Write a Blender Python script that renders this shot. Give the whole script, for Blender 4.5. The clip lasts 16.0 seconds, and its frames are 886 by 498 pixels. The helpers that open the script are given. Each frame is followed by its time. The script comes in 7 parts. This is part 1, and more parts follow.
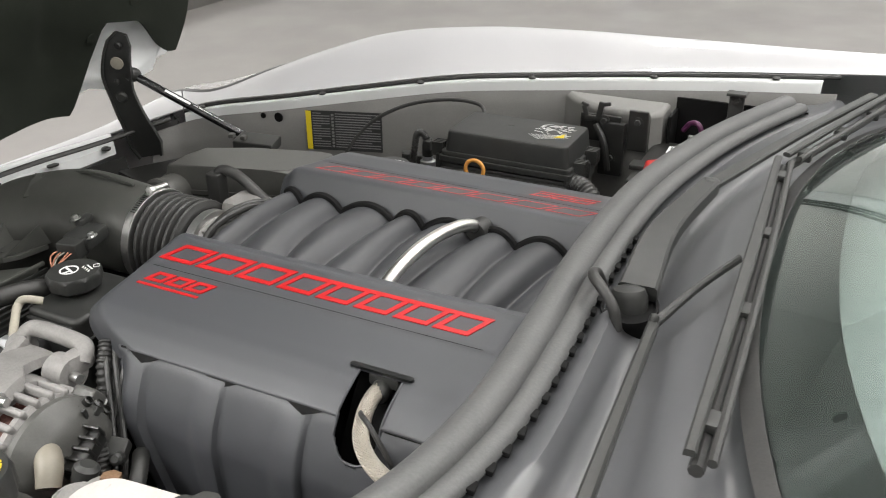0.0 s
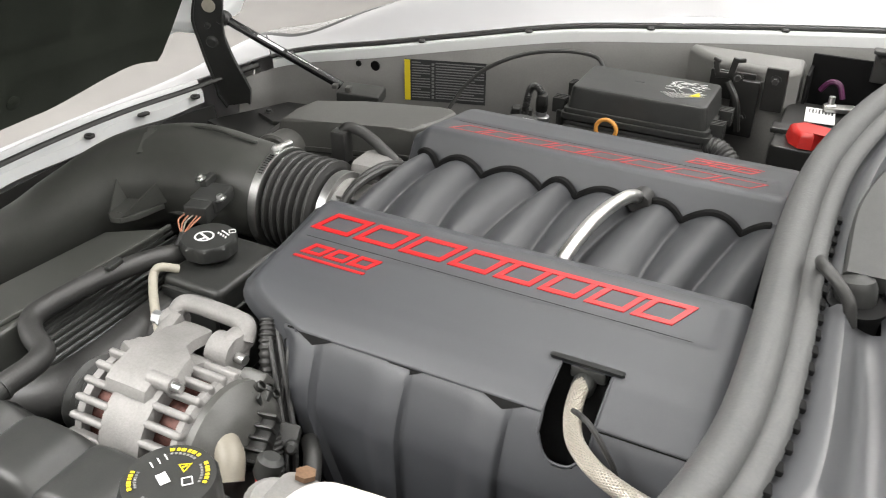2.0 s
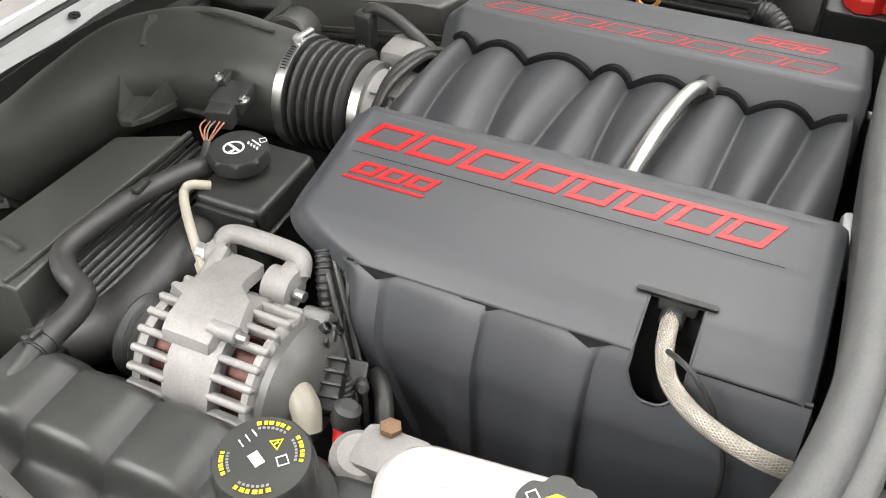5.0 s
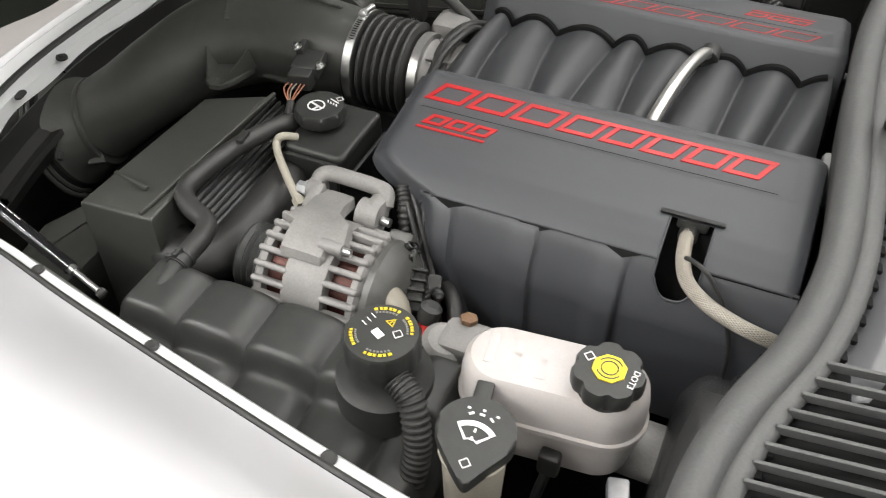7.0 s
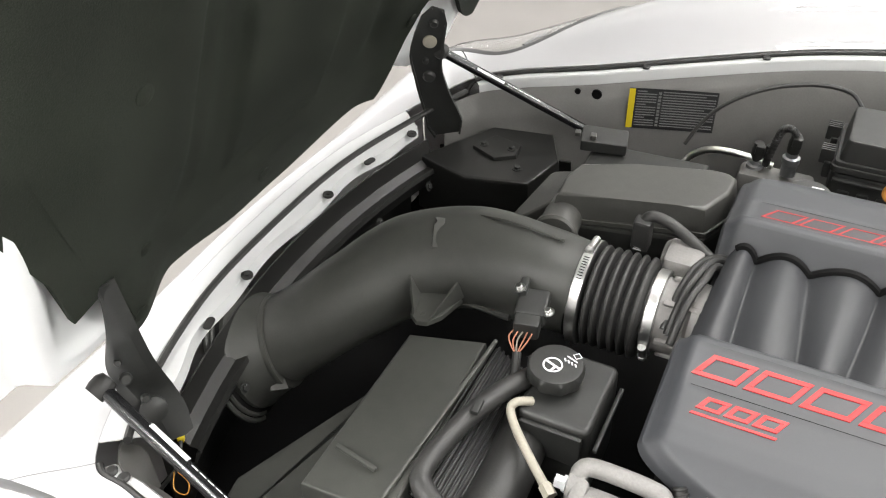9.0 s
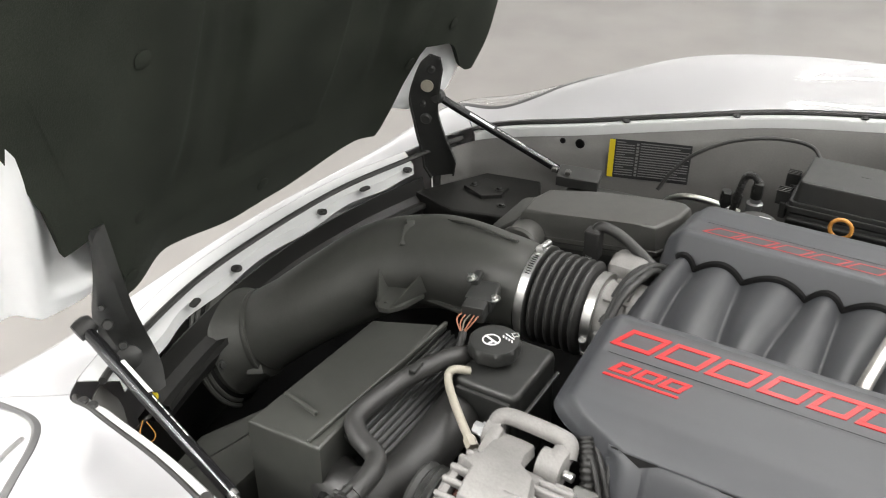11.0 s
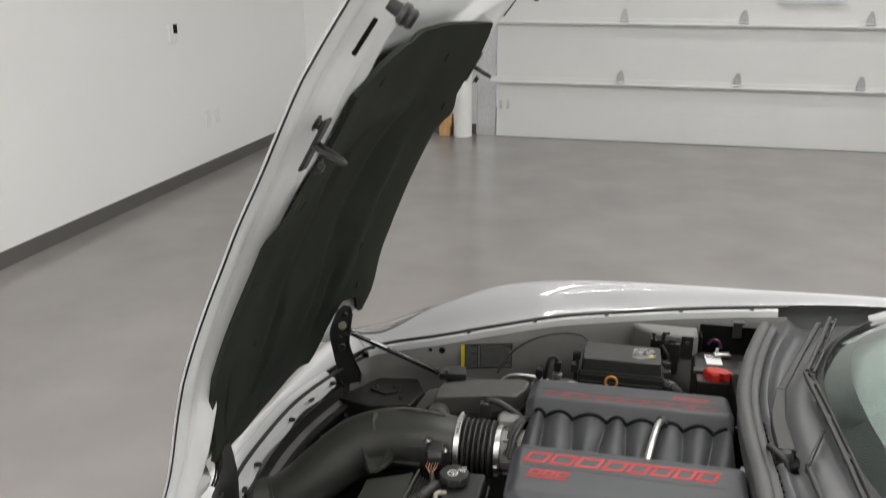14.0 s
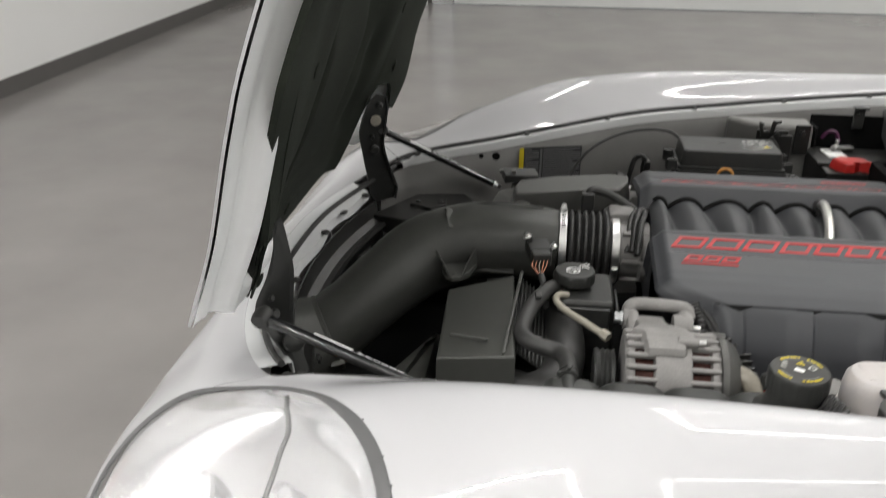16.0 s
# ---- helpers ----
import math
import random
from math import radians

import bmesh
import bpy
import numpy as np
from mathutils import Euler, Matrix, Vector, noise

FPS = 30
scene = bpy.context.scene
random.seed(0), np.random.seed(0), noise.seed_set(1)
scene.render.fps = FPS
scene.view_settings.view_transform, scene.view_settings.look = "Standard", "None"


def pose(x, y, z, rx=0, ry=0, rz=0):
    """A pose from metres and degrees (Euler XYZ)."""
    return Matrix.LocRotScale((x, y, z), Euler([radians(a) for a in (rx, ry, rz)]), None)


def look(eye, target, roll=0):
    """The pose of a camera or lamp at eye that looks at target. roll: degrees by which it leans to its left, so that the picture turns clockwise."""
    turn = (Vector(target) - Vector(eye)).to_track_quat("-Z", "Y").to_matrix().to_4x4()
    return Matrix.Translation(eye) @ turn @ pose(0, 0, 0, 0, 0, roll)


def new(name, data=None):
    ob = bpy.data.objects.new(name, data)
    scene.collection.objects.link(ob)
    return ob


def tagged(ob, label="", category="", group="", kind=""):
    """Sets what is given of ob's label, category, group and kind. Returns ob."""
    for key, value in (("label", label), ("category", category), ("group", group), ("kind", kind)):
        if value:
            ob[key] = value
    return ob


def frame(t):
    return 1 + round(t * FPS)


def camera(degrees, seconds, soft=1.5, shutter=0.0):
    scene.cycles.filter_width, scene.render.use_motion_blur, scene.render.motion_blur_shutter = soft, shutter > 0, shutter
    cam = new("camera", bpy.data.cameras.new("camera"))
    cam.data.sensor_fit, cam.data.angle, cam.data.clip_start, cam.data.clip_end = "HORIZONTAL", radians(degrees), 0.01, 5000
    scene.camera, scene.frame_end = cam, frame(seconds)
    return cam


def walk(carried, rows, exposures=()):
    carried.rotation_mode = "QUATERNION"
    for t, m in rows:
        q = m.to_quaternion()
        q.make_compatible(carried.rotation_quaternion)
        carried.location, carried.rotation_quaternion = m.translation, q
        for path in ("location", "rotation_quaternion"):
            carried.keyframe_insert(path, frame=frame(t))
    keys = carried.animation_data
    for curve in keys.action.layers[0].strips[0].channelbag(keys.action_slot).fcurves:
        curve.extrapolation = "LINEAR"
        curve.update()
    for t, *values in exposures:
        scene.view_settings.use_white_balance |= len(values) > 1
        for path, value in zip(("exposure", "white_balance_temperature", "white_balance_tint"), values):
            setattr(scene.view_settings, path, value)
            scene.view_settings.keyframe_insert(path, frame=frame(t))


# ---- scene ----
cam = camera(54.4, 16.0, 1.0, 0.2)
PATH = [
    (0, (0.533, -0.853, 1.39), (-0.262, 0.714, 0.435), -1.5),
    (0.5, (0.466, -0.846, 1.379), (-0.346, 0.696, 0.398), -1.0),
    (1, (0.423, -0.849, 1.378), (-0.382, 0.679, 0.369), -0.8),
    (1.5, (0.387, -0.856, 1.388), (-0.405, 0.658, 0.348), -0.7),
    (2, (0.326, -0.863, 1.394), (-0.453, 0.63, 0.315), -0.8),
    (2.5, (0.22, -0.862, 1.404), (-0.525, 0.584, 0.241), -0.8),
    (3, (0.145, -0.849, 1.434), (-0.555, 0.548, 0.186), -0.6),
    (3.5, (0.075, -0.835, 1.449), (-0.579, 0.539, 0.15), -0.7),
    (4, (0.046, -0.82, 1.451), (-0.577, 0.525, 0.109), -0.9),
    (4.5, (0.129, -0.795, 1.441), (-0.484, 0.517, 0.062), -1.4),
    (4.7, (0.176, -0.795, 1.433), (-0.439, 0.505, 0.043), -1.5),
    (6.8, (0.218, -0.983, 1.529), (-0.359, 0.286, 0.095), -1.3),
    (7, (0.189, -0.997, 1.538), (-0.384, 0.271, 0.102), -1.2),
    (7.5, (0.097, -0.985, 1.557), (-0.472, 0.28, 0.116), -1.2),
    (8, (-0.042, -0.931, 1.564), (-0.604, 0.331, 0.119), -0.9),
    (8.5, (-0.12, -0.888, 1.607), (-0.751, 0.419, 0.23), -1.5),
    (8.7, (-0.138, -0.869, 1.628), (-0.809, 0.453, 0.285), -2.2),
    (10.8, (0.015, -0.944, 1.548), (-0.887, 0.479, 0.471), -1.6),
    (11, (0.068, -0.987, 1.543), (-0.834, 0.447, 0.48), -1.5),
    (11.5, (0.186, -1.066, 1.549), (-0.714, 0.393, 0.517), -1.6),
    (12, (0.186, -1.092, 1.543), (-0.549, 0.452, 0.505), -0.7),
    (12.5, (0.095, -1.144, 1.55), (-0.472, 0.461, 0.5), -0.2),
    (13, (0.001, -1.368, 1.696), (-0.455, 0.263, 0.634), -0.6),
    (13.5, (-0.062, -1.713, 1.836), (-0.467, -0.013, 0.863), -0.3),
    (14, (-0.013, -1.86, 1.993), (-0.421, -0.022, 1.32), -0.2),
    (14.5, (-0.006, -1.882, 2.029), (-0.402, 0.026, 1.578), 0.2),
    (15, (-0.042, -1.86, 1.902), (-0.429, 0.058, 1.487), 0.2),
    (15.5, (-0.212, -1.702, 1.668), (-0.563, 0.191, 1.128), 0.3),
    (16, (-0.417, -1.529, 1.501), (-0.647, 0.261, 0.64), 0.2),
]
EXPOSURE = [(0.0, 0.55), (1.0, 0.76), (1.5, 0.80), (2.8, 0.97), (4.0, 1.06), (4.7, 1.02), (6.8, 0.44), (7.5, 0.24), (8.0, 0.40), (8.7, 0.94), (10.8, 0.76), (12.5, 0.62), (13.0, 0.54), (13.5, 0.08), (14.0, -0.08), (14.5, -0.30), (15.0, -0.40), (15.5, -0.27), (16.0, -0.2)]
walk(cam, [(t, look(eye, target, roll)) for t, eye, target, roll in PATH], EXPOSURE)

# ---- light ----
world = bpy.data.worlds.new("world")
scene.world = world
world.use_nodes = True
world.node_tree.nodes["Background"].inputs[0].default_value = (0.9, 0.95, 1.0, 1)
world.node_tree.nodes["Background"].inputs[1].default_value = 0.6


# ---- materials ----
def mat(name, color, rough=0.5, metal=0.0, coat=0.0, grain=0.0, grain_scale=400.0, stain=0.0, stain_scale=6.0,
        bump=0.0, bump_scale=300.0, spec=0.5, rough_var=0.1, dust=0.0):
    """A surface with fine grain, broad stains, uneven gloss and relief, in metres."""
    m = bpy.data.materials.new(name)
    m.use_nodes = True
    nt = m.node_tree
    b = nt.nodes["Principled BSDF"]
    b.inputs["Metallic"].default_value = metal
    b.inputs["Specular IOR Level"].default_value = spec
    b.inputs["Coat Weight"].default_value = coat
    b.inputs["Coat Roughness"].default_value = 0.04
    geo = nt.nodes.new("ShaderNodeNewGeometry")

    def noise_node(scale, detail=4.0):
        n = nt.nodes.new("ShaderNodeTexNoise")
        n.inputs["Scale"].default_value = scale
        n.inputs["Detail"].default_value = detail
        nt.links.new(geo.outputs["Position"], n.inputs["Vector"])
        return n

    fine, broad = noise_node(grain_scale), noise_node(stain_scale, 6.0)

    def ramp(src, lo, hi):
        r = nt.nodes.new("ShaderNodeMapRange")
        r.inputs["From Min"].default_value, r.inputs["From Max"].default_value = 0.2, 0.8
        r.inputs["To Min"].default_value, r.inputs["To Max"].default_value = lo, hi
        nt.links.new(src, r.inputs["Value"])
        return r.outputs["Result"]

    gain = nt.nodes.new("ShaderNodeMath")
    gain.operation = "MULTIPLY"
    nt.links.new(ramp(fine.outputs["Fac"], 1 - grain, 1 + grain), gain.inputs[0])
    nt.links.new(ramp(broad.outputs["Fac"], 1 - stain, 1 + stain), gain.inputs[1])
    tint = nt.nodes.new("ShaderNodeVectorMath")
    tint.operation = "SCALE"
    tint.inputs[0].default_value = color
    nt.links.new(gain.outputs[0], tint.inputs["Scale"])
    out = tint.outputs["Vector"]
    if dust:
        mix = nt.nodes.new("ShaderNodeMix")
        mix.data_type = "RGBA"
        speck = noise_node(55.0, 8.0)
        nt.links.new(ramp(speck.outputs["Fac"], 0.0, dust), mix.inputs["Factor"])
        nt.links.new(out, mix.inputs["A"])
        mix.inputs["B"].default_value = (0.22, 0.21, 0.19, 1)
        out = mix.outputs["Result"]
    nt.links.new(out, b.inputs["Base Color"])
    nt.links.new(ramp(broad.outputs["Fac"], max(0.02, rough * (1 - rough_var)), min(1, rough * (1 + rough_var))), b.inputs["Roughness"])
    if bump:
        rel = noise_node(bump_scale, 3.0)
        bp = nt.nodes.new("ShaderNodeBump")
        bp.inputs["Strength"].default_value = bump
        bp.inputs["Distance"].default_value = 0.001
        nt.links.new(rel.outputs["Fac"], bp.inputs["Height"])
        nt.links.new(bp.outputs["Normal"], b.inputs["Normal"])
    return m


WHITE = mat("white_paint", (0.455, 0.455, 0.465), 0.5, coat=1.0, stain=0.01, rough_var=0.1)
WHITE_IN = mat("white_primer", (0.60, 0.61, 0.61), 0.4, stain=0.03, dust=0.03)
COVER = mat("cover_plastic", (0.0440, 0.0460, 0.0510), 0.52, grain=0.06, grain_scale=900, stain=0.06, bump=0.07, bump_scale=1600, rough_var=0.08, spec=0.6)
MANIF = mat("intake_plastic", (0.0345, 0.0358, 0.0390), 0.50, grain=0.1, grain_scale=600, stain=0.08, bump=0.06, bump_scale=900, spec=0.55)
BLACK = mat("black_plastic", (0.020, 0.021, 0.020), 0.46, grain=0.15, grain_scale=500, stain=0.2, bump=0.08, bump_scale=900, dust=0.05)
DUCT = mat("duct_plastic", (0.043, 0.0445, 0.040), 0.44, grain=0.1, grain_scale=500, stain=0.15, bump=0.08, bump_scale=900, dust=0.06)
RUBBER = mat("black_rubber", (0.020, 0.020, 0.0195), 0.48, grain=0.2, stain=0.2, bump=0.2, dust=0.05)
SEAL = mat("seal_rubber", (0.056, 0.057, 0.057), 0.55, grain=0.2, stain=0.2, bump=0.3, dust=0.08, spec=0.7)
COWL = mat("cowl_plastic", (0.070, 0.0715, 0.076), 0.36, grain=0.08, grain_scale=900, stain=0.06, bump=0.08, bump_scale=1400, spec=0.9)
INNER = mat("inner_fender_plastic", (0.165, 0.162, 0.155), 0.5, grain=0.1, stain=0.15, stain_scale=9, bump=0.12, bump_scale=400, dust=0.08)
LINER = mat("hood_liner_felt", (0.0250, 0.0285, 0.0225), 0.78, grain=0.35, grain_scale=700, stain=0.3, stain_scale=9, bump=0.8, bump_scale=500, spec=0.12)
SUPPORT = mat("support_plastic", (0.014, 0.014, 0.013), 0.36, grain=0.2, grain_scale=500, stain=0.2, bump=0.08, bump_scale=900)
# paler copy of the inner white: light missing under the hood put into it
FRAME_IN = mat("lifted_hood_white", (0.84, 0.85, 0.85), 0.35, stain=0.03, dust=0.03)
BOOT = mat("boot_rubber", (0.19, 0.172, 0.138), 0.45, stain=0.1, grain=0.05)
# paler copy of the black plastic: missing sheen put into its colour, plus dust
PALE_BLACK = mat("pale_black_plastic", (0.058, 0.058, 0.054), 0.40, grain=0.15, grain_scale=500, stain=0.2, bump=0.08, bump_scale=900, dust=0.08)
GLOSS = mat("gloss_black_paint", (0.011, 0.011, 0.012), 0.22, stain=0.1, coat=0.5)
GLOSSY = mat("gloss_black", (0.030, 0.030, 0.030), 0.26, stain=0.15, stain_scale=20)
FRIT = mat("black_enamel", (0.006, 0.007, 0.007), 0.3, stain=0.1)
# near-black that stands in for shade in depths and gaps, also small black parts
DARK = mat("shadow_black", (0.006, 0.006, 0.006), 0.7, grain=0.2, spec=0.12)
CAST = mat("cast_aluminium", (0.220, 0.213, 0.207), 0.62, metal=0.3, grain=0.12, grain_scale=350, stain=0.25, stain_scale=22, bump=0.25, bump_scale=600, dust=0.12)
STEEL = mat("bright_steel", (0.62, 0.62, 0.61), 0.34, metal=1.0, grain=0.1, stain=0.1)
TUBE = mat("brushed_tube", (0.74, 0.73, 0.70), 0.3, metal=1.0, grain=0.1, stain=0.1, stain_scale=40)
ZINC = mat("galvanised_steel", (0.50, 0.51, 0.52), 0.4, metal=0.8, grain=0.2, grain_scale=60, stain=0.1)
COPPER = mat("copper_winding", (0.055, 0.019, 0.014), 0.45, metal=0.6, grain=0.5, grain_scale=260)
RED = mat("red_paint", (0.42, 0.009, 0.011), 0.38, stain=0.05)
REDCAP = mat("red_plastic", (0.44, 0.018, 0.014), 0.4, grain=0.1, stain=0.1)
YELLOW = mat("yellow_print", (0.72, 0.56, 0.02), 0.5, stain=0.05)
ORANGE = mat("orange_plastic", (0.55, 0.25, 0.05), 0.4, stain=0.1)
PRINT = mat("white_print", (0.75, 0.75, 0.74), 0.5, stain=0.03)
TAN = mat("tan_plastic", (0.34, 0.315, 0.26), 0.5, stain=0.1, grain=0.1)
CREAM = mat("reservoir_plastic", (0.44, 0.415, 0.40), 0.38, stain=0.12, stain_scale=14, grain=0.05)
CREAM.node_tree.nodes["Principled BSDF"].inputs["Subsurface Weight"].default_value = 0.4
CREAM.node_tree.nodes["Principled BSDF"].inputs["Subsurface Radius"].default_value = (0.01, 0.009, 0.007)
LABEL = mat("label_black", (0.03, 0.03, 0.032), 0.35, stain=0.1)
LABELGREY = mat("label_grey_print", (0.22, 0.22, 0.22), 0.5)
FLOOR = mat("epoxy_floor", (0.215, 0.204, 0.194), 0.21, grain=0.05, grain_scale=300, stain=0.15, stain_scale=1.7, bump=0.0, rough_var=0.3)
WALL = mat("white_wall_paint", (0.80, 0.80, 0.79), 0.6, grain=0.01, stain=0.015, stain_scale=1.5, bump=0.08, bump_scale=250)
CEIL = mat("ceiling_paint", (0.75, 0.75, 0.74), 0.8, stain=0.02)
DOORW = mat("door_enamel", (0.62, 0.63, 0.62), 0.42, grain=0.01, stain=0.02, bump=0.15, bump_scale=120)
BASE = mat("cove_base_vinyl", (0.10, 0.095, 0.09), 0.45, stain=0.1)
WIRE = mat("copper_toned_wire", (0.36, 0.15, 0.09), 0.5, grain=0.2)
RUST = mat("rusty_steel", (0.16, 0.095, 0.055), 0.6, metal=0.4, grain=0.3, stain=0.3, stain_scale=60)
WOOD = mat("pine_wood", (0.50, 0.30, 0.13), 0.55, grain=0.2, grain_scale=40, stain=0.2, stain_scale=20)
CHROME = mat("headlight_reflector", (0.72, 0.72, 0.73), 0.15, metal=0.75, stain=0.03)
AMBER = mat("amber_lens", (0.80, 0.22, 0.03), 0.3)
GASKET = mat("lamp_gasket", (0.10, 0.10, 0.10), 0.5, stain=0.1)


def braid(name):
    m = mat(name, (0.36, 0.33, 0.285), 0.34, metal=0.7, grain=0.2, grain_scale=900)
    return m


BRAID = braid("braided_steel")


def glass(name, color, rough=0.0):
    m = bpy.data.materials.new(name)
    m.use_nodes = True
    b = m.node_tree.nodes["Principled BSDF"]
    b.inputs["Base Color"].default_value = (*color, 1)
    b.inputs["Transmission Weight"].default_value = 1.0
    b.inputs["Roughness"].default_value = rough
    b.inputs["IOR"].default_value = 1.45
    return m


GLASS = glass("windshield_glass", (0.72, 0.82, 0.78))
LENS = glass("lamp_lens", (0.97, 0.97, 0.97))


def glow(name, color, strength):
    m = bpy.data.materials.new(name)
    m.use_nodes = True
    b = m.node_tree.nodes["Principled BSDF"]
    b.inputs["Base Color"].default_value = (0.8, 0.8, 0.8, 1)
    b.inputs["Emission Color"].default_value = (*color, 1)
    b.inputs["Emission Strength"].default_value = strength
    return m


LED = glow("led_diffuser", (1.0, 0.98, 0.95), 14.0)
DAY = glow("daylight_window", (0.82, 0.86, 1.0), 0.24)
DAY.node_tree.nodes["Principled BSDF"].inputs["Base Color"].default_value = (0.5, 0.53, 0.6, 1)


# ---- mesh helpers ----
LEAN_CAR = 0.033


def lean(v):
    """The car sits a little higher on its driver side."""
    return Vector((v[0], v[1] + LEAN_CAR * (v[2] - 0.85), v[2] - LEAN_CAR * v[1]))


def thing(name, loc, label, category, kind="", group="", car=True):
    ob = new(name)
    ob.empty_display_size = 0.02
    ob.location = lean(loc) if car else Vector(loc)
    return tagged(ob, label, category, group, kind)


def origin_of(ob):
    p = Vector(ob.location)
    while ob.parent:
        ob = ob.parent
        p += Vector(ob.location)
    return p


def part(name, bm, material, parent=None, label="", car=True, smooth=35, kind=""):
    """One mesh object from a bmesh in car (or room) coordinates, under a thing or a part."""
    at = origin_of(parent) if parent else Vector((0, 0, 0))
    for v in bm.verts:
        v.co = (lean(v.co) if car else v.co) - at
    bmesh.ops.recalc_face_normals(bm, faces=bm.faces)
    for f in bm.faces:
        f.smooth = smooth > 0
    if smooth:
        lim = radians(smooth)
        for e in bm.edges:
            if len(e.link_faces) == 2 and e.calc_face_angle(0.0) > lim:
                e.smooth = False
    me = bpy.data.meshes.new(name)
    bm.to_mesh(me)
    bm.free()
    me.materials.append(material)
    ob = new(name, me)
    if smooth:
        ob.modifiers.new("weighted", "WEIGHTED_NORMAL").keep_sharp = True
    if parent:
        ob.parent = parent
    if label:
        ob["label"] = label
    if kind:
        ob["kind"] = kind
    return ob


def B():
    return bmesh.new()


def spline(pts, n):
    """n points on a smooth curve through the given ones."""
    p = np.array(pts, float)
    p = np.vstack([2 * p[0] - p[1], p, 2 * p[-1] - p[-2]])
    m = len(pts) - 1
    out = []
    for k in range(n):
        s = k / (n - 1) * m
        i = min(int(s), m - 1)
        t = s - i
        a, b, c, d = p[i], p[i + 1], p[i + 2], p[i + 3]
        out.append(0.5 * (2 * b + (c - a) * t + (2 * a - 5 * b + 4 * c - d) * t * t + (3 * b - a - 3 * c + d) * t ** 3))
    return np.array(out)


def sheet(bm, P, close_u=False, close_v=False, keep=None):
    """Quads over a grid of points P[u][v]."""
    vs = [[bm.verts.new(p) for p in row] for row in P]
    nu, nv = len(vs), len(vs[0])
    for i in range(nu if close_u else nu - 1):
        for j in range(nv if close_v else nv - 1):
            if keep and not keep(i, j):
                continue
            q = (vs[i][j], vs[(i + 1) % nu][j], vs[(i + 1) % nu][(j + 1) % nv], vs[i][(j + 1) % nv])
            bm.faces.new(q)
    loose = [v for row in vs for v in row if not v.link_faces]
    if loose:
        bmesh.ops.delete(bm, geom=loose, context="VERTS")
    return vs


def thick(bm, t):
    """Gives a sheet its thickness, straight along the vertex normals."""
    bmesh.ops.recalc_face_normals(bm, faces=bm.faces)
    bm.normal_update()
    faces = bm.faces[:]
    rim = [e for e in bm.edges if len(e.link_faces) == 1]
    back = {v: bm.verts.new(v.co - v.normal * t) for v in bm.verts[:]}
    for f in faces:
        bm.faces.new([back[v] for v in reversed(f.verts)])
    for e in rim:
        a, b = e.verts
        bm.faces.new((a, b, back[b], back[a]))
    return bm


def tube(bm, pts, r, seg=12, n=0, cap=True, squash=1.0):
    """A round bar along a smooth path; r: one radius or one for each control point."""
    n = n or max(2, 8 * (len(pts) - 1))
    path = spline(pts, n) if len(pts) > 2 else np.linspace(pts[0], pts[1], max(2, n))
    n = len(path)
    rad = np.interp(np.linspace(0, 1, n), np.linspace(0, 1, len(r)), r) if hasattr(r, "__len__") else np.full(n, r)
    tan = np.gradient(path, axis=0)
    tan /= np.linalg.norm(tan, axis=1)[:, None]
    up = np.array([0, 0, 1.0]) if abs(tan[0][2]) < 0.9 else np.array([0, 1.0, 0])
    rows = []
    for k in range(n):
        side = np.cross(tan[k], up)
        side /= np.linalg.norm(side)
        up = np.cross(side, tan[k])
        a = np.linspace(0, 2 * np.pi, seg, endpoint=False)
        rows.append(path[k] + rad[k] * (np.cos(a)[:, None] * side + squash * np.sin(a)[:, None] * up))
    vs = sheet(bm, rows, close_v=True)
    if cap:
        bm.faces.new(vs[0][::-1])
        bm.faces.new(vs[-1])
    return path


def ribbed(bm, pts, r, pitch, depth, seg=14):
    """A corrugated hose."""
    base = spline(pts, 60)
    length = np.linalg.norm(np.diff(base, axis=0), axis=1).sum()
    n = int(length / pitch) * 4 + 1
    path = spline(pts, n)
    tube(bm, path, [r + depth * (0, 1, 1, 0)[k % 4] for k in range(n)], seg, n)


def lathe(bm, prof, at, axis=(0, 0, 1), seg=32, wob=None):
    """A turned body: prof is (radius, height) along the axis."""
    ax = Vector(axis).normalized()
    q = ax.to_track_quat("Z", "Y").to_matrix()
    rows = []
    for r, h in prof:
        row = []
        for k in range(seg):
            a = 2 * math.pi * k / seg
            rr = r * (wob(a, h) if wob else 1)
            row.append(Vector(at) + q @ Vector((rr * math.cos(a), rr * math.sin(a), h)))
        rows.append(row)
    vs = sheet(bm, rows, close_v=True)
    if prof[0][0] > 1e-4:
        bm.faces.new(vs[0][::-1])
    if prof[-1][0] > 1e-4:
        bm.faces.new(vs[-1])
    bmesh.ops.remove_doubles(bm, verts=bm.verts, dist=1e-5)


def box(bm, c, size, bevel=0.0, rot=(0, 0, 0), seg=2):
    tmp = bmesh.new()
    bmesh.ops.create_cube(tmp, size=1)
    bmesh.ops.scale(tmp, vec=size, verts=tmp.verts)
    if bevel:
        bmesh.ops.bevel(tmp, geom=tmp.edges[:], offset=bevel, segments=seg, affect="EDGES", profile=0.5)
    m = pose(*c, *rot)
    tmp.transform(m)
    me = bpy.data.meshes.new("tmp")
    tmp.to_mesh(me)
    tmp.free()
    bm.from_mesh(me)
    bpy.data.meshes.remove(me)


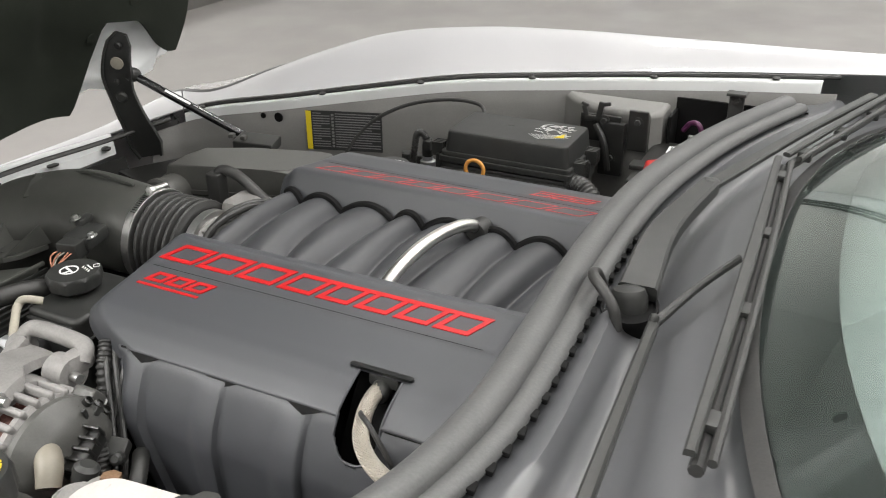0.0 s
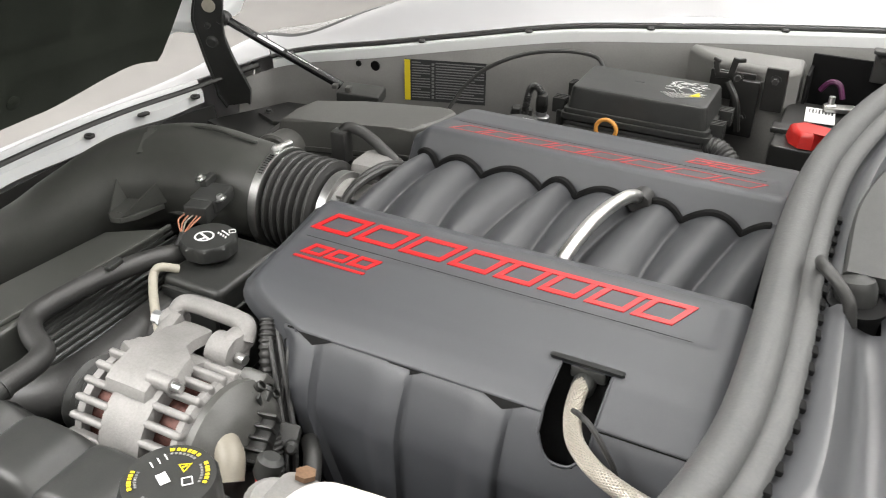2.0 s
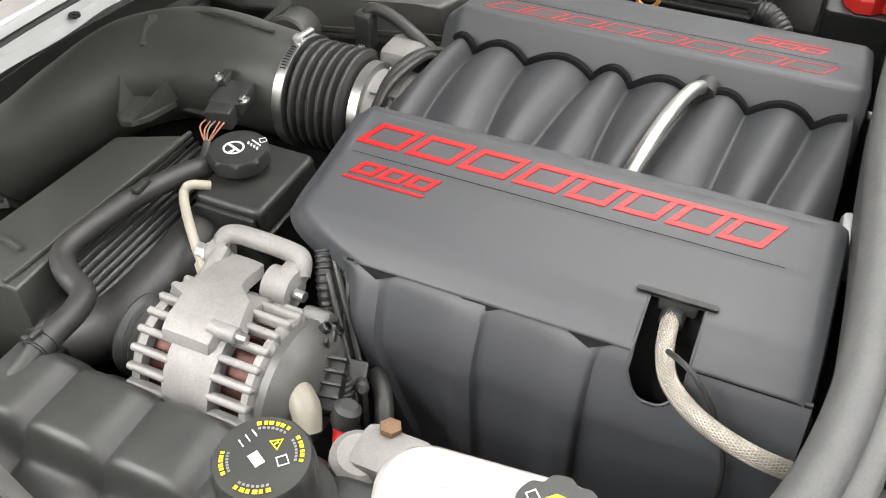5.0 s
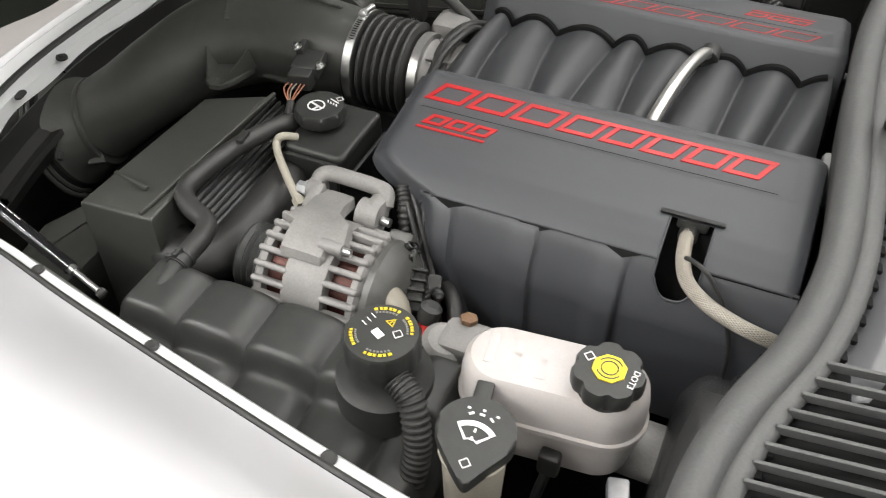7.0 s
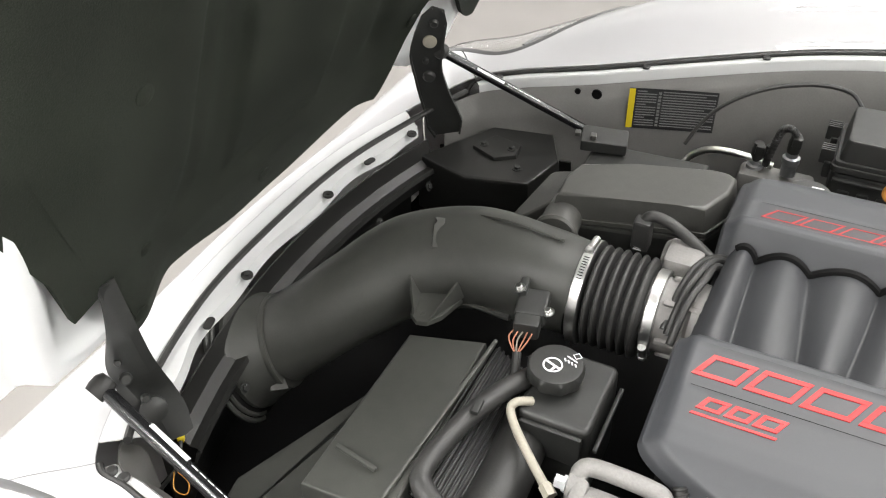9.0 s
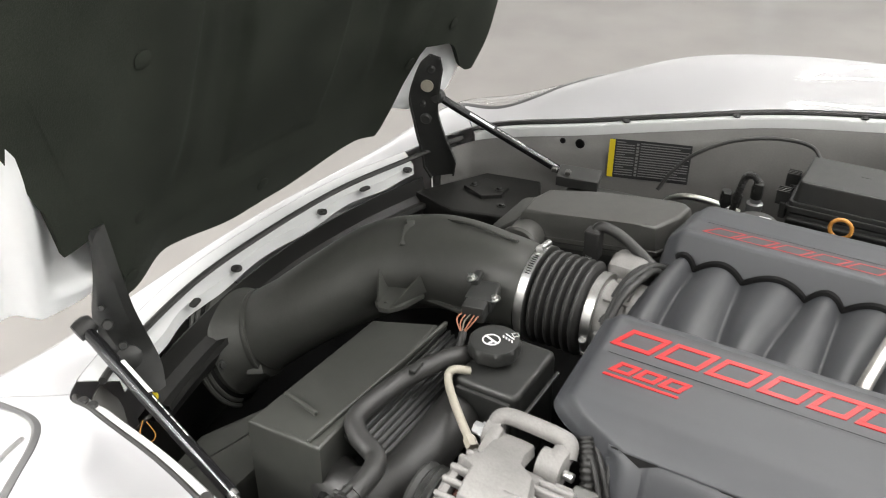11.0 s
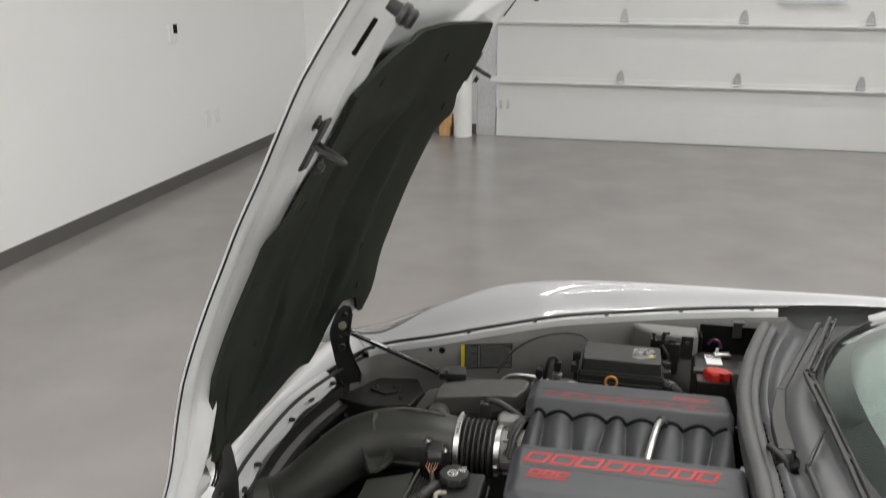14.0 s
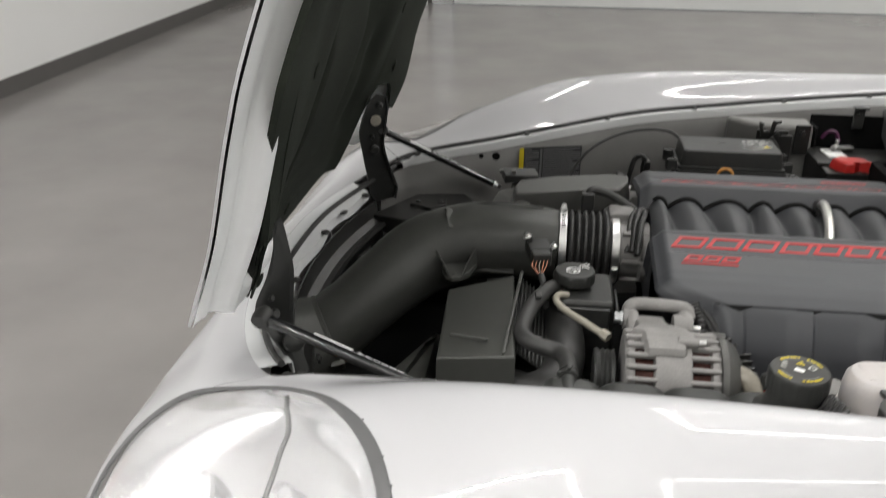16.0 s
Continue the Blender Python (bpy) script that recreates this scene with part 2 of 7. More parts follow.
def prism(bm, outline, z0, z1, m=None, bevel=0.0, seg=2, top_scale=1.0):
    """A plate: a 2D outline raised from z0 to z1, laid by m."""
    tmp = bmesh.new()
    c = np.mean(np.array(outline), axis=0)
    lo = [tmp.verts.new((x, y, z0)) for x, y in outline]
    hi = [tmp.verts.new((c[0] + (x - c[0]) * top_scale, c[1] + (y - c[1]) * top_scale, z1)) for x, y in outline]
    tmp.faces.new(lo[::-1])
    top = tmp.faces.new(hi)
    for k in range(len(lo)):
        tmp.faces.new((lo[k], lo[(k + 1) % len(lo)], hi[(k + 1) % len(lo)], hi[k]))
    if bevel:
        bmesh.ops.bevel(tmp, geom=list(top.edges), offset=bevel, segments=seg, affect="EDGES", profile=0.5)
    if m:
        tmp.transform(m)
    me = bpy.data.meshes.new("tmp")
    tmp.to_mesh(me)
    tmp.free()
    bm.from_mesh(me)
    bpy.data.meshes.remove(me)


def rounded(w, h, r, n=5, cx=0.0, cy=0.0):
    pts = []
    for sx, sy, a0 in ((1, 1, 0), (-1, 1, 90), (-1, -1, 180), (1, -1, 270)):
        for k in range(n + 1):
            a = radians(a0 + 90 * k / n)
            pts.append((cx + sx * (w / 2 - r) + r * math.cos(a), cy + sy * (h / 2 - r) + r * math.sin(a)))
    return pts


def hexbolt(bm, at, axis, r=0.006, h=0.006, washer=True):
    if washer:
        lathe(bm, [(r * 1.6, 0), (r * 1.6, 0.0015)], at, axis, 16)
    a = Vector(axis).normalized()
    lathe(bm, [(r, 0.0015), (r, h * 0.85), (r * 0.8, h)], at, axis, 6)


def smooth01(a, b, x):
    t = min(1, max(0, (x - a) / (b - a)))
    return t * t * (3 - 2 * t)


# ---- the room ----
def slab(name, lo, hi, material, kind="structure", label="", category=""):
    bm = B()
    lo, hi = Vector(lo), Vector(hi)
    box(bm, (lo + hi) / 2, hi - lo)
    ob = part(name, bm, material, car=False, smooth=0)
    return tagged(ob, label, category, kind=kind)


DOOR_Y, ROOM_H = 7.22, 4.6
slab("floor", (-12, -7, -0.2), (9, 9, 0), FLOOR, label="glossy grey epoxy coated concrete garage floor", category="floor")
slab("ceiling", (-12, -7, ROOM_H), (9, 9, ROOM_H + 0.2), CEIL, label="plain white painted garage ceiling", category="ceiling")
slab("wall_south", (-12, -7.2, 0), (9, -7, ROOM_H), WALL, label="plain white painted wall behind the car", category="wall")
slab("wall_east", (9, -7.2, 0), (9.2, 9, ROOM_H), WALL, label="plain white painted side wall", category="wall")

# the wall with the thermostat runs at a small angle to the car
WA, WB = Vector((-4.63, -7.2, 0)), Vector((-3.49, 8.9, 0))
w_dir = (WB - WA).normalized()
w_n = Vector((-w_dir.y, w_dir.x, 0))


def wall_pt(s, out, z):
    """A point s metres along that wall from its y = 0, out metres into the room."""
    o = WA + w_dir * ((0 - WA.y) / w_dir.y)
    p = o + w_dir * s - w_n * out
    return Vector((p.x, p.y, z))


def wall_box(bm, s, z, w, h, d, out=0.0, bevel=0.0):
    c = wall_pt(s, out + d / 2, z)
    box(bm, c, (d, w, h), bevel, (0, 0, math.degrees(math.atan2(w_dir.y, w_dir.x)) - 90))


bm = B()
wall_box(bm, 1.0, ROOM_H / 2, 17.5, ROOM_H, 0.2, out=-0.2)
tagged(part("wall_west", bm, WALL, car=False, smooth=0), "smooth white painted garage wall", "wall", kind="structure")
bm = B()
wall_box(bm, 1.0, 0.055, 17.4, 0.11, 0.012)
tagged(part("baseboard", bm, BASE, car=False, smooth=0), "dark grey cove base along the wall", "baseboard", kind="structure")

# door wall: pier, header
slab("wall_north_pier", (-4.6, DOOR_Y + 0.1, 0), (-1.66, DOOR_Y + 0.35, ROOM_H), WALL, label="white wall beside the garage door", category="wall")
slab("wall_north_header", (-1.66, DOOR_Y + 0.1, 4.0), (9.2, DOOR_Y + 0.35, ROOM_H), WALL, label="white wall above the garage door", category="wall")
bm = B()
box(bm, (-2.75, DOOR_Y + 0.094, 0.055), (2.15, 0.012, 0.11))
tagged(part("baseboard_pier", bm, BASE, car=False, smooth=0), "dark grey cove base along the wall", "baseboard", kind="structure")


def garage_door():
    sec = 0.61
    x0, x1 = -1.44, 6.6
    door = thing("garage_door", ((x0 + x1) / 2, DOOR_Y, 0), "closed white sectional garage door with steel struts", "garage door", car=False, kind="structure")
    for k in range(7):
        bm = B()
        z = k * sec
        h = sec - 0.006
        box(bm, ((x0 + x1) / 2, DOOR_Y + 0.05, z + sec / 2 + 0.004), (x1 - x0, 0.05, h), 0.004)
        for q in range(1, 4):
            box(bm, ((x0 + x1) / 2, DOOR_Y + 0.0245, z + q * sec / 4), (x1 - x0 - 0.02, 0.002, 0.004))
        panel = part("panel", bm, DOORW, door, car=False)
        if k:
            bm = B()
            box(bm, ((x0 + x1) / 2 - 0.04, DOOR_Y + 0.004, z - 0.012), (x1 - x0 + 0.06, 0.038, 0.012), 0.003)
            box(bm, ((x0 + x1) / 2 - 0.04, DOOR_Y + 0.018, z + 0.014), (x1 - x0 + 0.06, 0.010, 0.045), 0.003)
            rib = part("strut", bm, DOORW, door, "white steel reinforcing strut", car=False)
            # zinc-grey lip puts the shade under the strut into colour
            bm = B()
            box(bm, ((x0 + x1) / 2 - 0.04, DOOR_Y - 0.012, z - 0.024), (x1 - x0 + 0.06, 0.004, 0.018), 0.001)
            part("strut_shade_lip", bm, ZINC, rib, "darker strut lip standing in for its shaded underside", car=False)
            for i in range(6):
                hx = -0.16 + 1.145 * i
                bm = B()
                prism(bm, [(-0.042, 0), (0.042, 0), (0.036, 0.02), (0.034, 0.062), (0.014, 0.125), (-0.014, 0.125), (-0.034, 0.062), (-0.036, 0.02)], 0, 0.014,
                      pose(hx, DOOR_Y + 0.014, z + 0.006, 90, 0, 0), 0.003)
                tube(bm, [(hx - 0.045, DOOR_Y - 0.004, z + 0.012), (hx + 0.045, DOOR_Y - 0.004, z + 0.012)], 0.008, 10, 2)
                part("hinge", bm, ZINC, door, "galvanised door hinge", car=False)
    # window pane in the third panel
    wx, wz = 1.60, 1.565
    bm = B()
    m = pose(wx, DOOR_Y + 0.02, wz, 90, 0, 0)
    prism(bm, rounded(0.64, 0.29, 0.03), 0, 0.02, m, 0.004)
    win = part("window_frame", bm, DOORW, door, car=False)
    bm = B()
    prism(bm, rounded(0.585, 0.24, 0.03), 0.0, 0.003, pose(wx, DOOR_Y - 0.001, wz, 90, 0, 0))
    trim = B()
    prism(trim, rounded(0.600, 0.255, 0.034), 0.0, 0.002, pose(wx, DOOR_Y + 0.0004, wz, 90, 0, 0))
    part("gasket", trim, ZINC, win, "grey window gasket", car=False)
    part("pane", bm, DAY, win, "frosted window pane with daylight", car=False)
    for dz, hh in ((0.098, 0.030), (0.030, 0.008), (-0.030, 0.008), (-0.085, 0.014)):
        bm = B()
        box(bm, (wx, DOOR_Y - 0.004, wz + dz), (0.56, 0.002, hh), 0.0008)
        part("glazing_line", bm, DOORW, win, "white line on the pane", car=False)
    for i in range(7):
        for j in range(2):
            bm = B()
            box(bm, (-1.395 + 0.075 * j, DOOR_Y + 0.023, 0.39 - 0.014 * i), (0.032, 0.002, 0.005 if i % 2 else 0.004))
            part("print_bar", bm, LABELGREY, door, car=False, smooth=0)
    return door


garage_door()

# jamb, track and rail beside the door
jamb = thing("door_track", (-1.6, DOOR_Y, 0), "galvanised vertical door track on a grey jamb", "door track", car=False, kind="structure")
bm = B()
box(bm, (-1.555, DOOR_Y + 0.07, 2.3), (0.20, 0.05, 4.6), 0.003)
part("jamb_plate", bm, ZINC, jamb, car=False)
bm = B()
for dx, w in ((-0.05, 0.01), (-0.085, 0.012), (-0.13, 0.02)):
    box(bm, (-1.60 + dx, DOOR_Y + 0.02, 2.75 + (0.0 if dx > -0.1 else 0.3)), (w, 0.06, 3.5), 0.002)
part("rail", bm, DARK, jamb, "dark vertical track rail", car=False)
bm = B()
for k in range(12):
    lathe(bm, [(0.012, 0), (0.012, 0.012)], (-1.53, DOOR_Y + 0.045, 0.15 + 0.31 * k), (0, -1, 0), 8)
part("bolt", bm, ZINC, jamb, car=False)

pipe = thing("drain_pipe", (-1.80, DOOR_Y - 0.02, 0), "white plastic pipe standing beside the door", "pipe", car=False)
bm = B()
lathe(bm, [(0.098, 0.0), (0.10, 0.01), (0.10, 1.02), (0.094, 1.03), (0.0, 1.03)], (-1.80, DOOR_Y - 0.02, 0), seg=28)
part("barrel", bm, PRINT, pipe, car=False)
blk = thing("wood_blocks", (-2.0, DOOR_Y + 0.0, 0), "two short pine offcuts stacked on the floor", "wood block", car=False)
for k in range(2):
    bm = B()
    box(bm, (-1.99 + 0.01 * k, DOOR_Y, 0.055 + 0.112 * k), (0.115, 0.16, 0.108), 0.004, (0, 0, 6 * k))
    part("block", bm, WOOD, blk, car=False)


def wall_plate(s, z, w, h, label, kind_name, slots):
    ob = thing(kind_name, wall_pt(s, 0, z), label, "outlet" if slots else "thermostat", car=False)
    bm = B()
    wall_box(bm, s, z, w, h, 0.008 if slots else 0.02, bevel=0.003)
    part("cover_plate", bm, PRINT, ob, car=False)
    bm = B()
    if slots:
        for dz in (-0.024, 0.024):
            wall_box(bm, s, z + dz, 0.034, 0.03, 0.003, 0.008, 0.001)
        part("socket", bm, CEIL, ob, car=False)
    else:
        wall_box(bm, s + 0.03, z + 0.03, 0.055, 0.075, 0.003, 0.02, 0.001)
        part("display", bm, DARK, ob, "black display", car=False)
    return ob


wall_plate(4.80, 1.285, 0.10, 0.15, "small white wall thermostat with dark display", "thermostat", False)
wall_plate(5.23, 0.49, 0.075, 0.165, "white wall outlet cover", "wall_outlet", True)
wall_plate(5.385, 0.49, 0.075, 0.145, "white wall outlet cover", "wall_outlet", True)
wall_plate(7.9, 1.86, 0.09, 0.12, "small white wall sensor", "wall_sensor", False)


def strip_light(x, y, length, along_x, watts):
    ob = thing("ceiling_light", (x, y, ROOM_H), "long white linear LED ceiling light, unseen: inferred near the car, added elsewhere", "ceiling light", group="ceiling lights", car=False)
    sx, sy = (length, 0.06) if along_x else (0.06, length)
    bm = B()
    box(bm, (x, y, ROOM_H - 0.13), (sx, sy, 0.06), 0.008)
    for k in (-0.4, 0.4):
        box(bm, (x + k * sx * along_x, y + k * sy * (not along_x), ROOM_H - 0.05), (0.012, 0.012, 0.10))
    part("housing", bm, PRINT, ob, car=False)
    bm = B()
    box(bm, (x, y, ROOM_H - 0.165), (sx - 0.01, sy - 0.012, 0.008), 0.003)
    part("diffuser", bm, LED, ob, car=False)
    ld = bpy.data.lights.new("strip_lamp", "AREA")
    ld.shape, ld.size, ld.size_y, ld.energy, ld.color = "RECTANGLE", sx, sy, watts, (1.0, 0.985, 0.96)
    lo = new("strip_lamp", ld)
    lo.location = (0, 0, -0.175)
    lo.parent = ob
    return ob


# first two squares match fender reflections; other three are added as unseen fill
for fx, fy, watts in ((0.85, 1.75, 28), (0.40, -3.40, 6), (4.8, 1.75, 30), (4.8, -2.80, 30), (-3.0, -2.80, 78)):
    for k in (-1, 1):
        strip_light(fx, fy + 1.2 * k, 2.34, True, watts)
        strip_light(fx + 1.2 * k, fy, 2.34, False, watts)
# two more unseen strips, added to brighten the door wall
for gx in (1.4, 5.0):
    strip_light(gx, 6.2, 2.4, True, 52)


# ---- car body ----
# stations round the engine bay: edge of opening, crest, shoulder, side, sill
STATIONS = [
    ((-0.945, 0.0, 0.754), (-0.987, 0.0, 0.738), (-1.040, 0.0, 0.665), (-1.085, 0.0, 0.52), (-1.07, 0.0, 0.22)),
    ((-0.936, 0.2, 0.753), (-0.978, 0.205, 0.738), (-1.034, 0.215, 0.665), (-1.080, 0.22, 0.52), (-1.065, 0.22, 0.22)),
    ((-0.89, 0.37, 0.757), (-0.946, 0.41, 0.752), (-1.025, 0.46, 0.68), (-1.080, 0.47, 0.52), (-1.055, 0.47, 0.22)),
    ((-0.806, 0.516, 0.782), (-0.89, 0.60, 0.790), (-0.995, 0.68, 0.69), (-1.05, 0.72, 0.52), (-1.03, 0.72, 0.22)),
    ((-0.72, 0.547, 0.806), (-0.75, 0.665, 0.816), (-0.86, 0.82, 0.695), (-0.92, 0.87, 0.52), (-0.91, 0.86, 0.22)),
    ((-0.56, 0.583, 0.832), (-0.56, 0.71, 0.890), (-0.61, 0.875, 0.79), (-0.66, 0.92, 0.57), (-0.66, 0.91, 0.24)),
    ((-0.40, 0.630, 0.858), (-0.40, 0.765, 0.938), (-0.42, 0.905, 0.84), (-0.43, 0.94, 0.60), (-0.43, 0.93, 0.26)),
    ((-0.20, 0.683, 0.889), (-0.20, 0.80, 0.961), (-0.20, 0.915, 0.87), (-0.20, 0.945, 0.60), (-0.20, 0.935, 0.26)),
    ((0.0, 0.727, 0.905), (0.0, 0.82, 0.968), (0.0, 0.915, 0.87), (0.0, 0.945, 0.60), (0.0, 0.935, 0.26)),
    ((0.20, 0.762, 0.920), (0.20, 0.83, 0.969), (0.20, 0.915, 0.87), (0.20, 0.945, 0.60), (0.20, 0.935, 0.26)),
    ((0.42, 0.785, 0.936), (0.42, 0.835, 0.970), (0.42, 0.912, 0.87), (0.42, 0.94, 0.60), (0.42, 0.93, 0.26)),
    ((0.72, 0.80, 0.955), (0.72, 0.84, 0.972), (0.72, 0.905, 0.86), (0.72, 0.935, 0.60), (0.72, 0.925, 0.26)),
    ((1.15, 0.81, 0.96), (1.15, 0.85, 0.965), (1.15, 0.90, 0.85), (1.15, 0.93, 0.60), (1.15, 0.92, 0.26)),
]
ST = np.array(STATIONS)


def cut(u):
    """The five control points of the section at station u (0 to 12), on the far side."""
    return np.array([spline_at(ST[:, k], u) for k in range(5)])


def spline_at(p, s):
    p = np.vstack([2 * p[0] - p[1] if abs(p[0][1]) > 1e-6 else p[1] * [1, -1, 1], p, 2 * p[-1] - p[-2]])
    m = len(p) - 3
    i = min(max(int(s), 0), m - 1)
    t = s - i
    a, b, c, d = p[i], p[i + 1], p[i + 2], p[i + 3]
    return 0.5 * (2 * b + (c - a) * t + (2 * a - 5 * b + 4 * c - d) * t * t + (3 * b - a - 3 * c + d) * t ** 3)


def skin(u, v):
    """A point of the outer skin; u: station, v: 0 at the opening to 4 at the sill; u < 0 is the driver side."""
    q = cut(abs(u))
    p = spline_at2(q, v)
    return np.array([p[0], p[1] if u >= 0 else -p[1], p[2]])


def spline_at2(p, s):
    p = np.vstack([2 * p[0] - p[1], p, 2 * p[-1] - p[-2]])
    m = len(p) - 3
    i = min(max(int(s), 0), m - 1)
    t = s - i
    a, b, c, d = p[i], p[i + 1], p[i + 2], p[i + 3]
    return 0.5 * (2 * b + (c - a) * t + (2 * a - 5 * b + 4 * c - d) * t * t + (3 * b - a - 3 * c + d) * t ** 3)


LAMP_U, LAMP_V = 4.0, 1.62
LAMP_EDGE = [(2.92, 1.62), (2.92, 1.2), (3.08, 0.80), (3.38, 0.52), (3.75, 0.44), (4.08, 0.62), (4.5, 1.02), (4.9, 1.42), (5.22, 1.80), (5.36, 2.25), (5.12, 2.65), (4.55, 2.82), (3.9, 2.75), (3.35, 2.45), (3.05, 2.05)]
LA = sorted((math.atan2(v - LAMP_V, u - LAMP_U), math.hypot(u - LAMP_U, v - LAMP_V)) for u, v in LAMP_EDGE)
LA = [(a - 2 * math.pi, r) for a, r in LA[-3:]] + LA + [(a + 2 * math.pi, r) for a, r in LA[:3]]
LA_A = np.linspace(-math.pi - 0.05, math.pi + 0.05, 181)
LA_R = np.interp(LA_A, [a for a, r in LA], [r for a, r in LA])
LA_R = np.convolve(np.pad(LA_R, 8, mode="edge"), np.ones(17) / 17, "valid")


def lamp_uv(a, r):
    """Station and girth at angle a, r of the way from the lamp's middle to its edge."""
    a = (a + math.pi) % (2 * math.pi) - math.pi
    q = r * float(np.interp(a, LA_A, LA_R))
    return LAMP_U + q * math.cos(a), LAMP_V + q * math.sin(a)


def in_lamp(u, v, grow=1.0):
    a = math.atan2(v - LAMP_V, abs(u) - LAMP_U)
    return math.hypot(v - LAMP_V, abs(u) - LAMP_U) < grow * float(np.interp(a, LA_A, LA_R))


car_body = thing("sports_car", (0, 0, 0.3), "glossy white sports car front body with open engine bay", "car", car=False)


def panel(name, u0, u1, nu, label):
    us, vs_ = np.linspace(u0, u1, nu), np.linspace(0, 4, 73)
    P = [[skin(u, v) for v in vs_] for u in us]
    bm = B()
    sheet(bm, P, keep=lambda i, j: not in_lamp((us[i] + us[min(i + 1, nu - 1)]) / 2, vs_[j] + 0.033, 0.985))
    thick(bm, 0.0035)
    return part(name, bm, WHITE, car_body, label)


panel("front_fascia", -3.09, 3.09, 121, "white front bumper fascia")
panel("fender", 3.11, 12, 141, "white front fender")
panel("fender", -3.11, -12, 141, "white front fender")


def flange(u0, u1, n, width, drop, name, material, side=False):
    """The turned-in lip inside the opening."""
    rows = []
    for u in np.linspace(u0, u1, n):
        e = skin(u, 0.0)
        d = skin(u, 0.35) - e
        d[2] = 0
        d /= np.linalg.norm(d)
        if side:
            rows.append([e - d * 0.004 + [0, 0, -0.010], e - d * 0.008 + [0, 0, -0.009], e - d * 0.020 + [0, 0, -0.010], e - d * 0.023 + [0, 0, -0.014], e - d * 0.024 + [0, 0, -0.034]])
        else:
            wave = 0.005 * math.sin(5.2 * u)
            rows.append([e + d * 0.002 + [0, 0, -0.0005], e - d * 0.012 + [0, 0, -0.002], e - d * (0.012 + width * 0.4) + [0, 0, -0.005], e - d * (0.012 + width + wave) + [0, 0, -0.006 - drop],
                         e - d * (0.015 + width + wave) + [0, 0, -0.026 - drop]])
    bm = B()
    sheet(bm, rows)
    thick(bm, 0.002)
    return part(name, bm, material, car_body)


def seal_line(u0, u1, n, inset, z, r):
    pts = []
    for u in np.linspace(u0, u1, n):
        e = skin(u, 0.0)
        d = skin(u, 0.35) - e
        d[2] = 0
        d /= np.linalg.norm(d)
        pts.append(e - d * inset + [0, 0, z])
    bm = B()
    tube(bm, pts, r, 8, n)
    return part("edge_seal", bm, RUBBER, car_body, "thin black rubber edge seal")


flange(-2.80, 2.1, 99, 0.047, 0.003, "front_flange", WHITE_IN)
seal_line(-2.85, 2.85, 81, 0.034, -0.003, 0.0056)
for s in (1, -1):
    flange(s * 3.12, s * 10.2, 73, 0.018, 0.006, "side_flange", WHITE_IN, True)
    seal_line(s * 3.10, s * 10.3, 69, 0.0045, -0.005, 0.0042)
    for u in (3.45, 3.75, 5.55, 6.65, 7.75, 8.9, 9.9):
        bm = B()
        e = skin(s * u, 0.0)
        lathe(bm, [(0.007, 0), (0.0075, 0.003), (0.005, 0.005), (0, 0.005)], e + [0.0, -s * 0.0135, -0.009], (0, 0, 1), 14)
        part("plug", bm, RUBBER, car_body, "black push plug")
for y, slot in ((0.330, 0), (0.215, 1), (0.094, 0), (-0.140, 0), (-0.250, 1)):
    xx = -0.877 + 0.46 * max(0, abs(y) - 0.06) ** 2 * 1.1
    bm = B()
    m = pose(xx, y, 0.7462, 0, 5, math.degrees(-1.1 * y))
    if slot:
        prism(bm, rounded(0.012, 0.024, 0.005), 0, 0.003, m, 0.001)
    else:
        prism(bm, rounded(0.019, 0.019, 0.0094), 0, 0.004, m, 0.0015)
        prism(bm, rounded(0.008, 0.008, 0.0039), 0.004, 0.006, m)
    part("slot" if slot else "push_clip", bm, RUBBER, car_body, "black push clip")


# inner side walls with the seam ribs, and the closed floor of the bay
def inner_wall(s):
    us = np.linspace(2.75, 10.3, 76)
    rows = []
    for u in us:
        e = skin(s * u, 0.0)
        y = abs(e[1])
        out = [(y - 0.026, e[2] - 0.030), (y - 0.034, e[2] - 0.05), (y - 0.045, 0.80), (y - 0.050, 0.72), (y - 0.052, 0.60), (y - 0.075, 0.40)]
        rows.append([(e[0], s * yy, min(zz, e[2] - 0.03 - 0.02 * k)) for k, (yy, zz) in enumerate(out)])
    bm = B()
    sheet(bm, rows)
    thick(bm, 0.003)
    return part("inner_fender", bm, INNER, car_body, "dark grey moulded inner fender panel")


inner_wall(1)
inner_wall(-1)
# bay floor and firewall near-black: shade of the depths put into their colour
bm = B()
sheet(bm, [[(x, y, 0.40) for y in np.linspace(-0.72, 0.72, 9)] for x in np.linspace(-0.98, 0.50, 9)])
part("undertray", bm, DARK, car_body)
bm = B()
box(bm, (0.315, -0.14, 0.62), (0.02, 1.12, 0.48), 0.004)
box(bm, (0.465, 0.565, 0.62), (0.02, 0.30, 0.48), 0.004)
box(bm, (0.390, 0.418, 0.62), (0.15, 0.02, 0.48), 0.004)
part("firewall", bm, DARK, car_body, "firewall panel painted near-black for the shade of the bay")
bm = B()
box(bm, (-0.70, 0.470, 0.530), (0.28, 0.006, 0.26), 0.002, (0, -4, 4))
part("splash_shield", bm, SUPPORT, car_body, "black plastic splash shield")
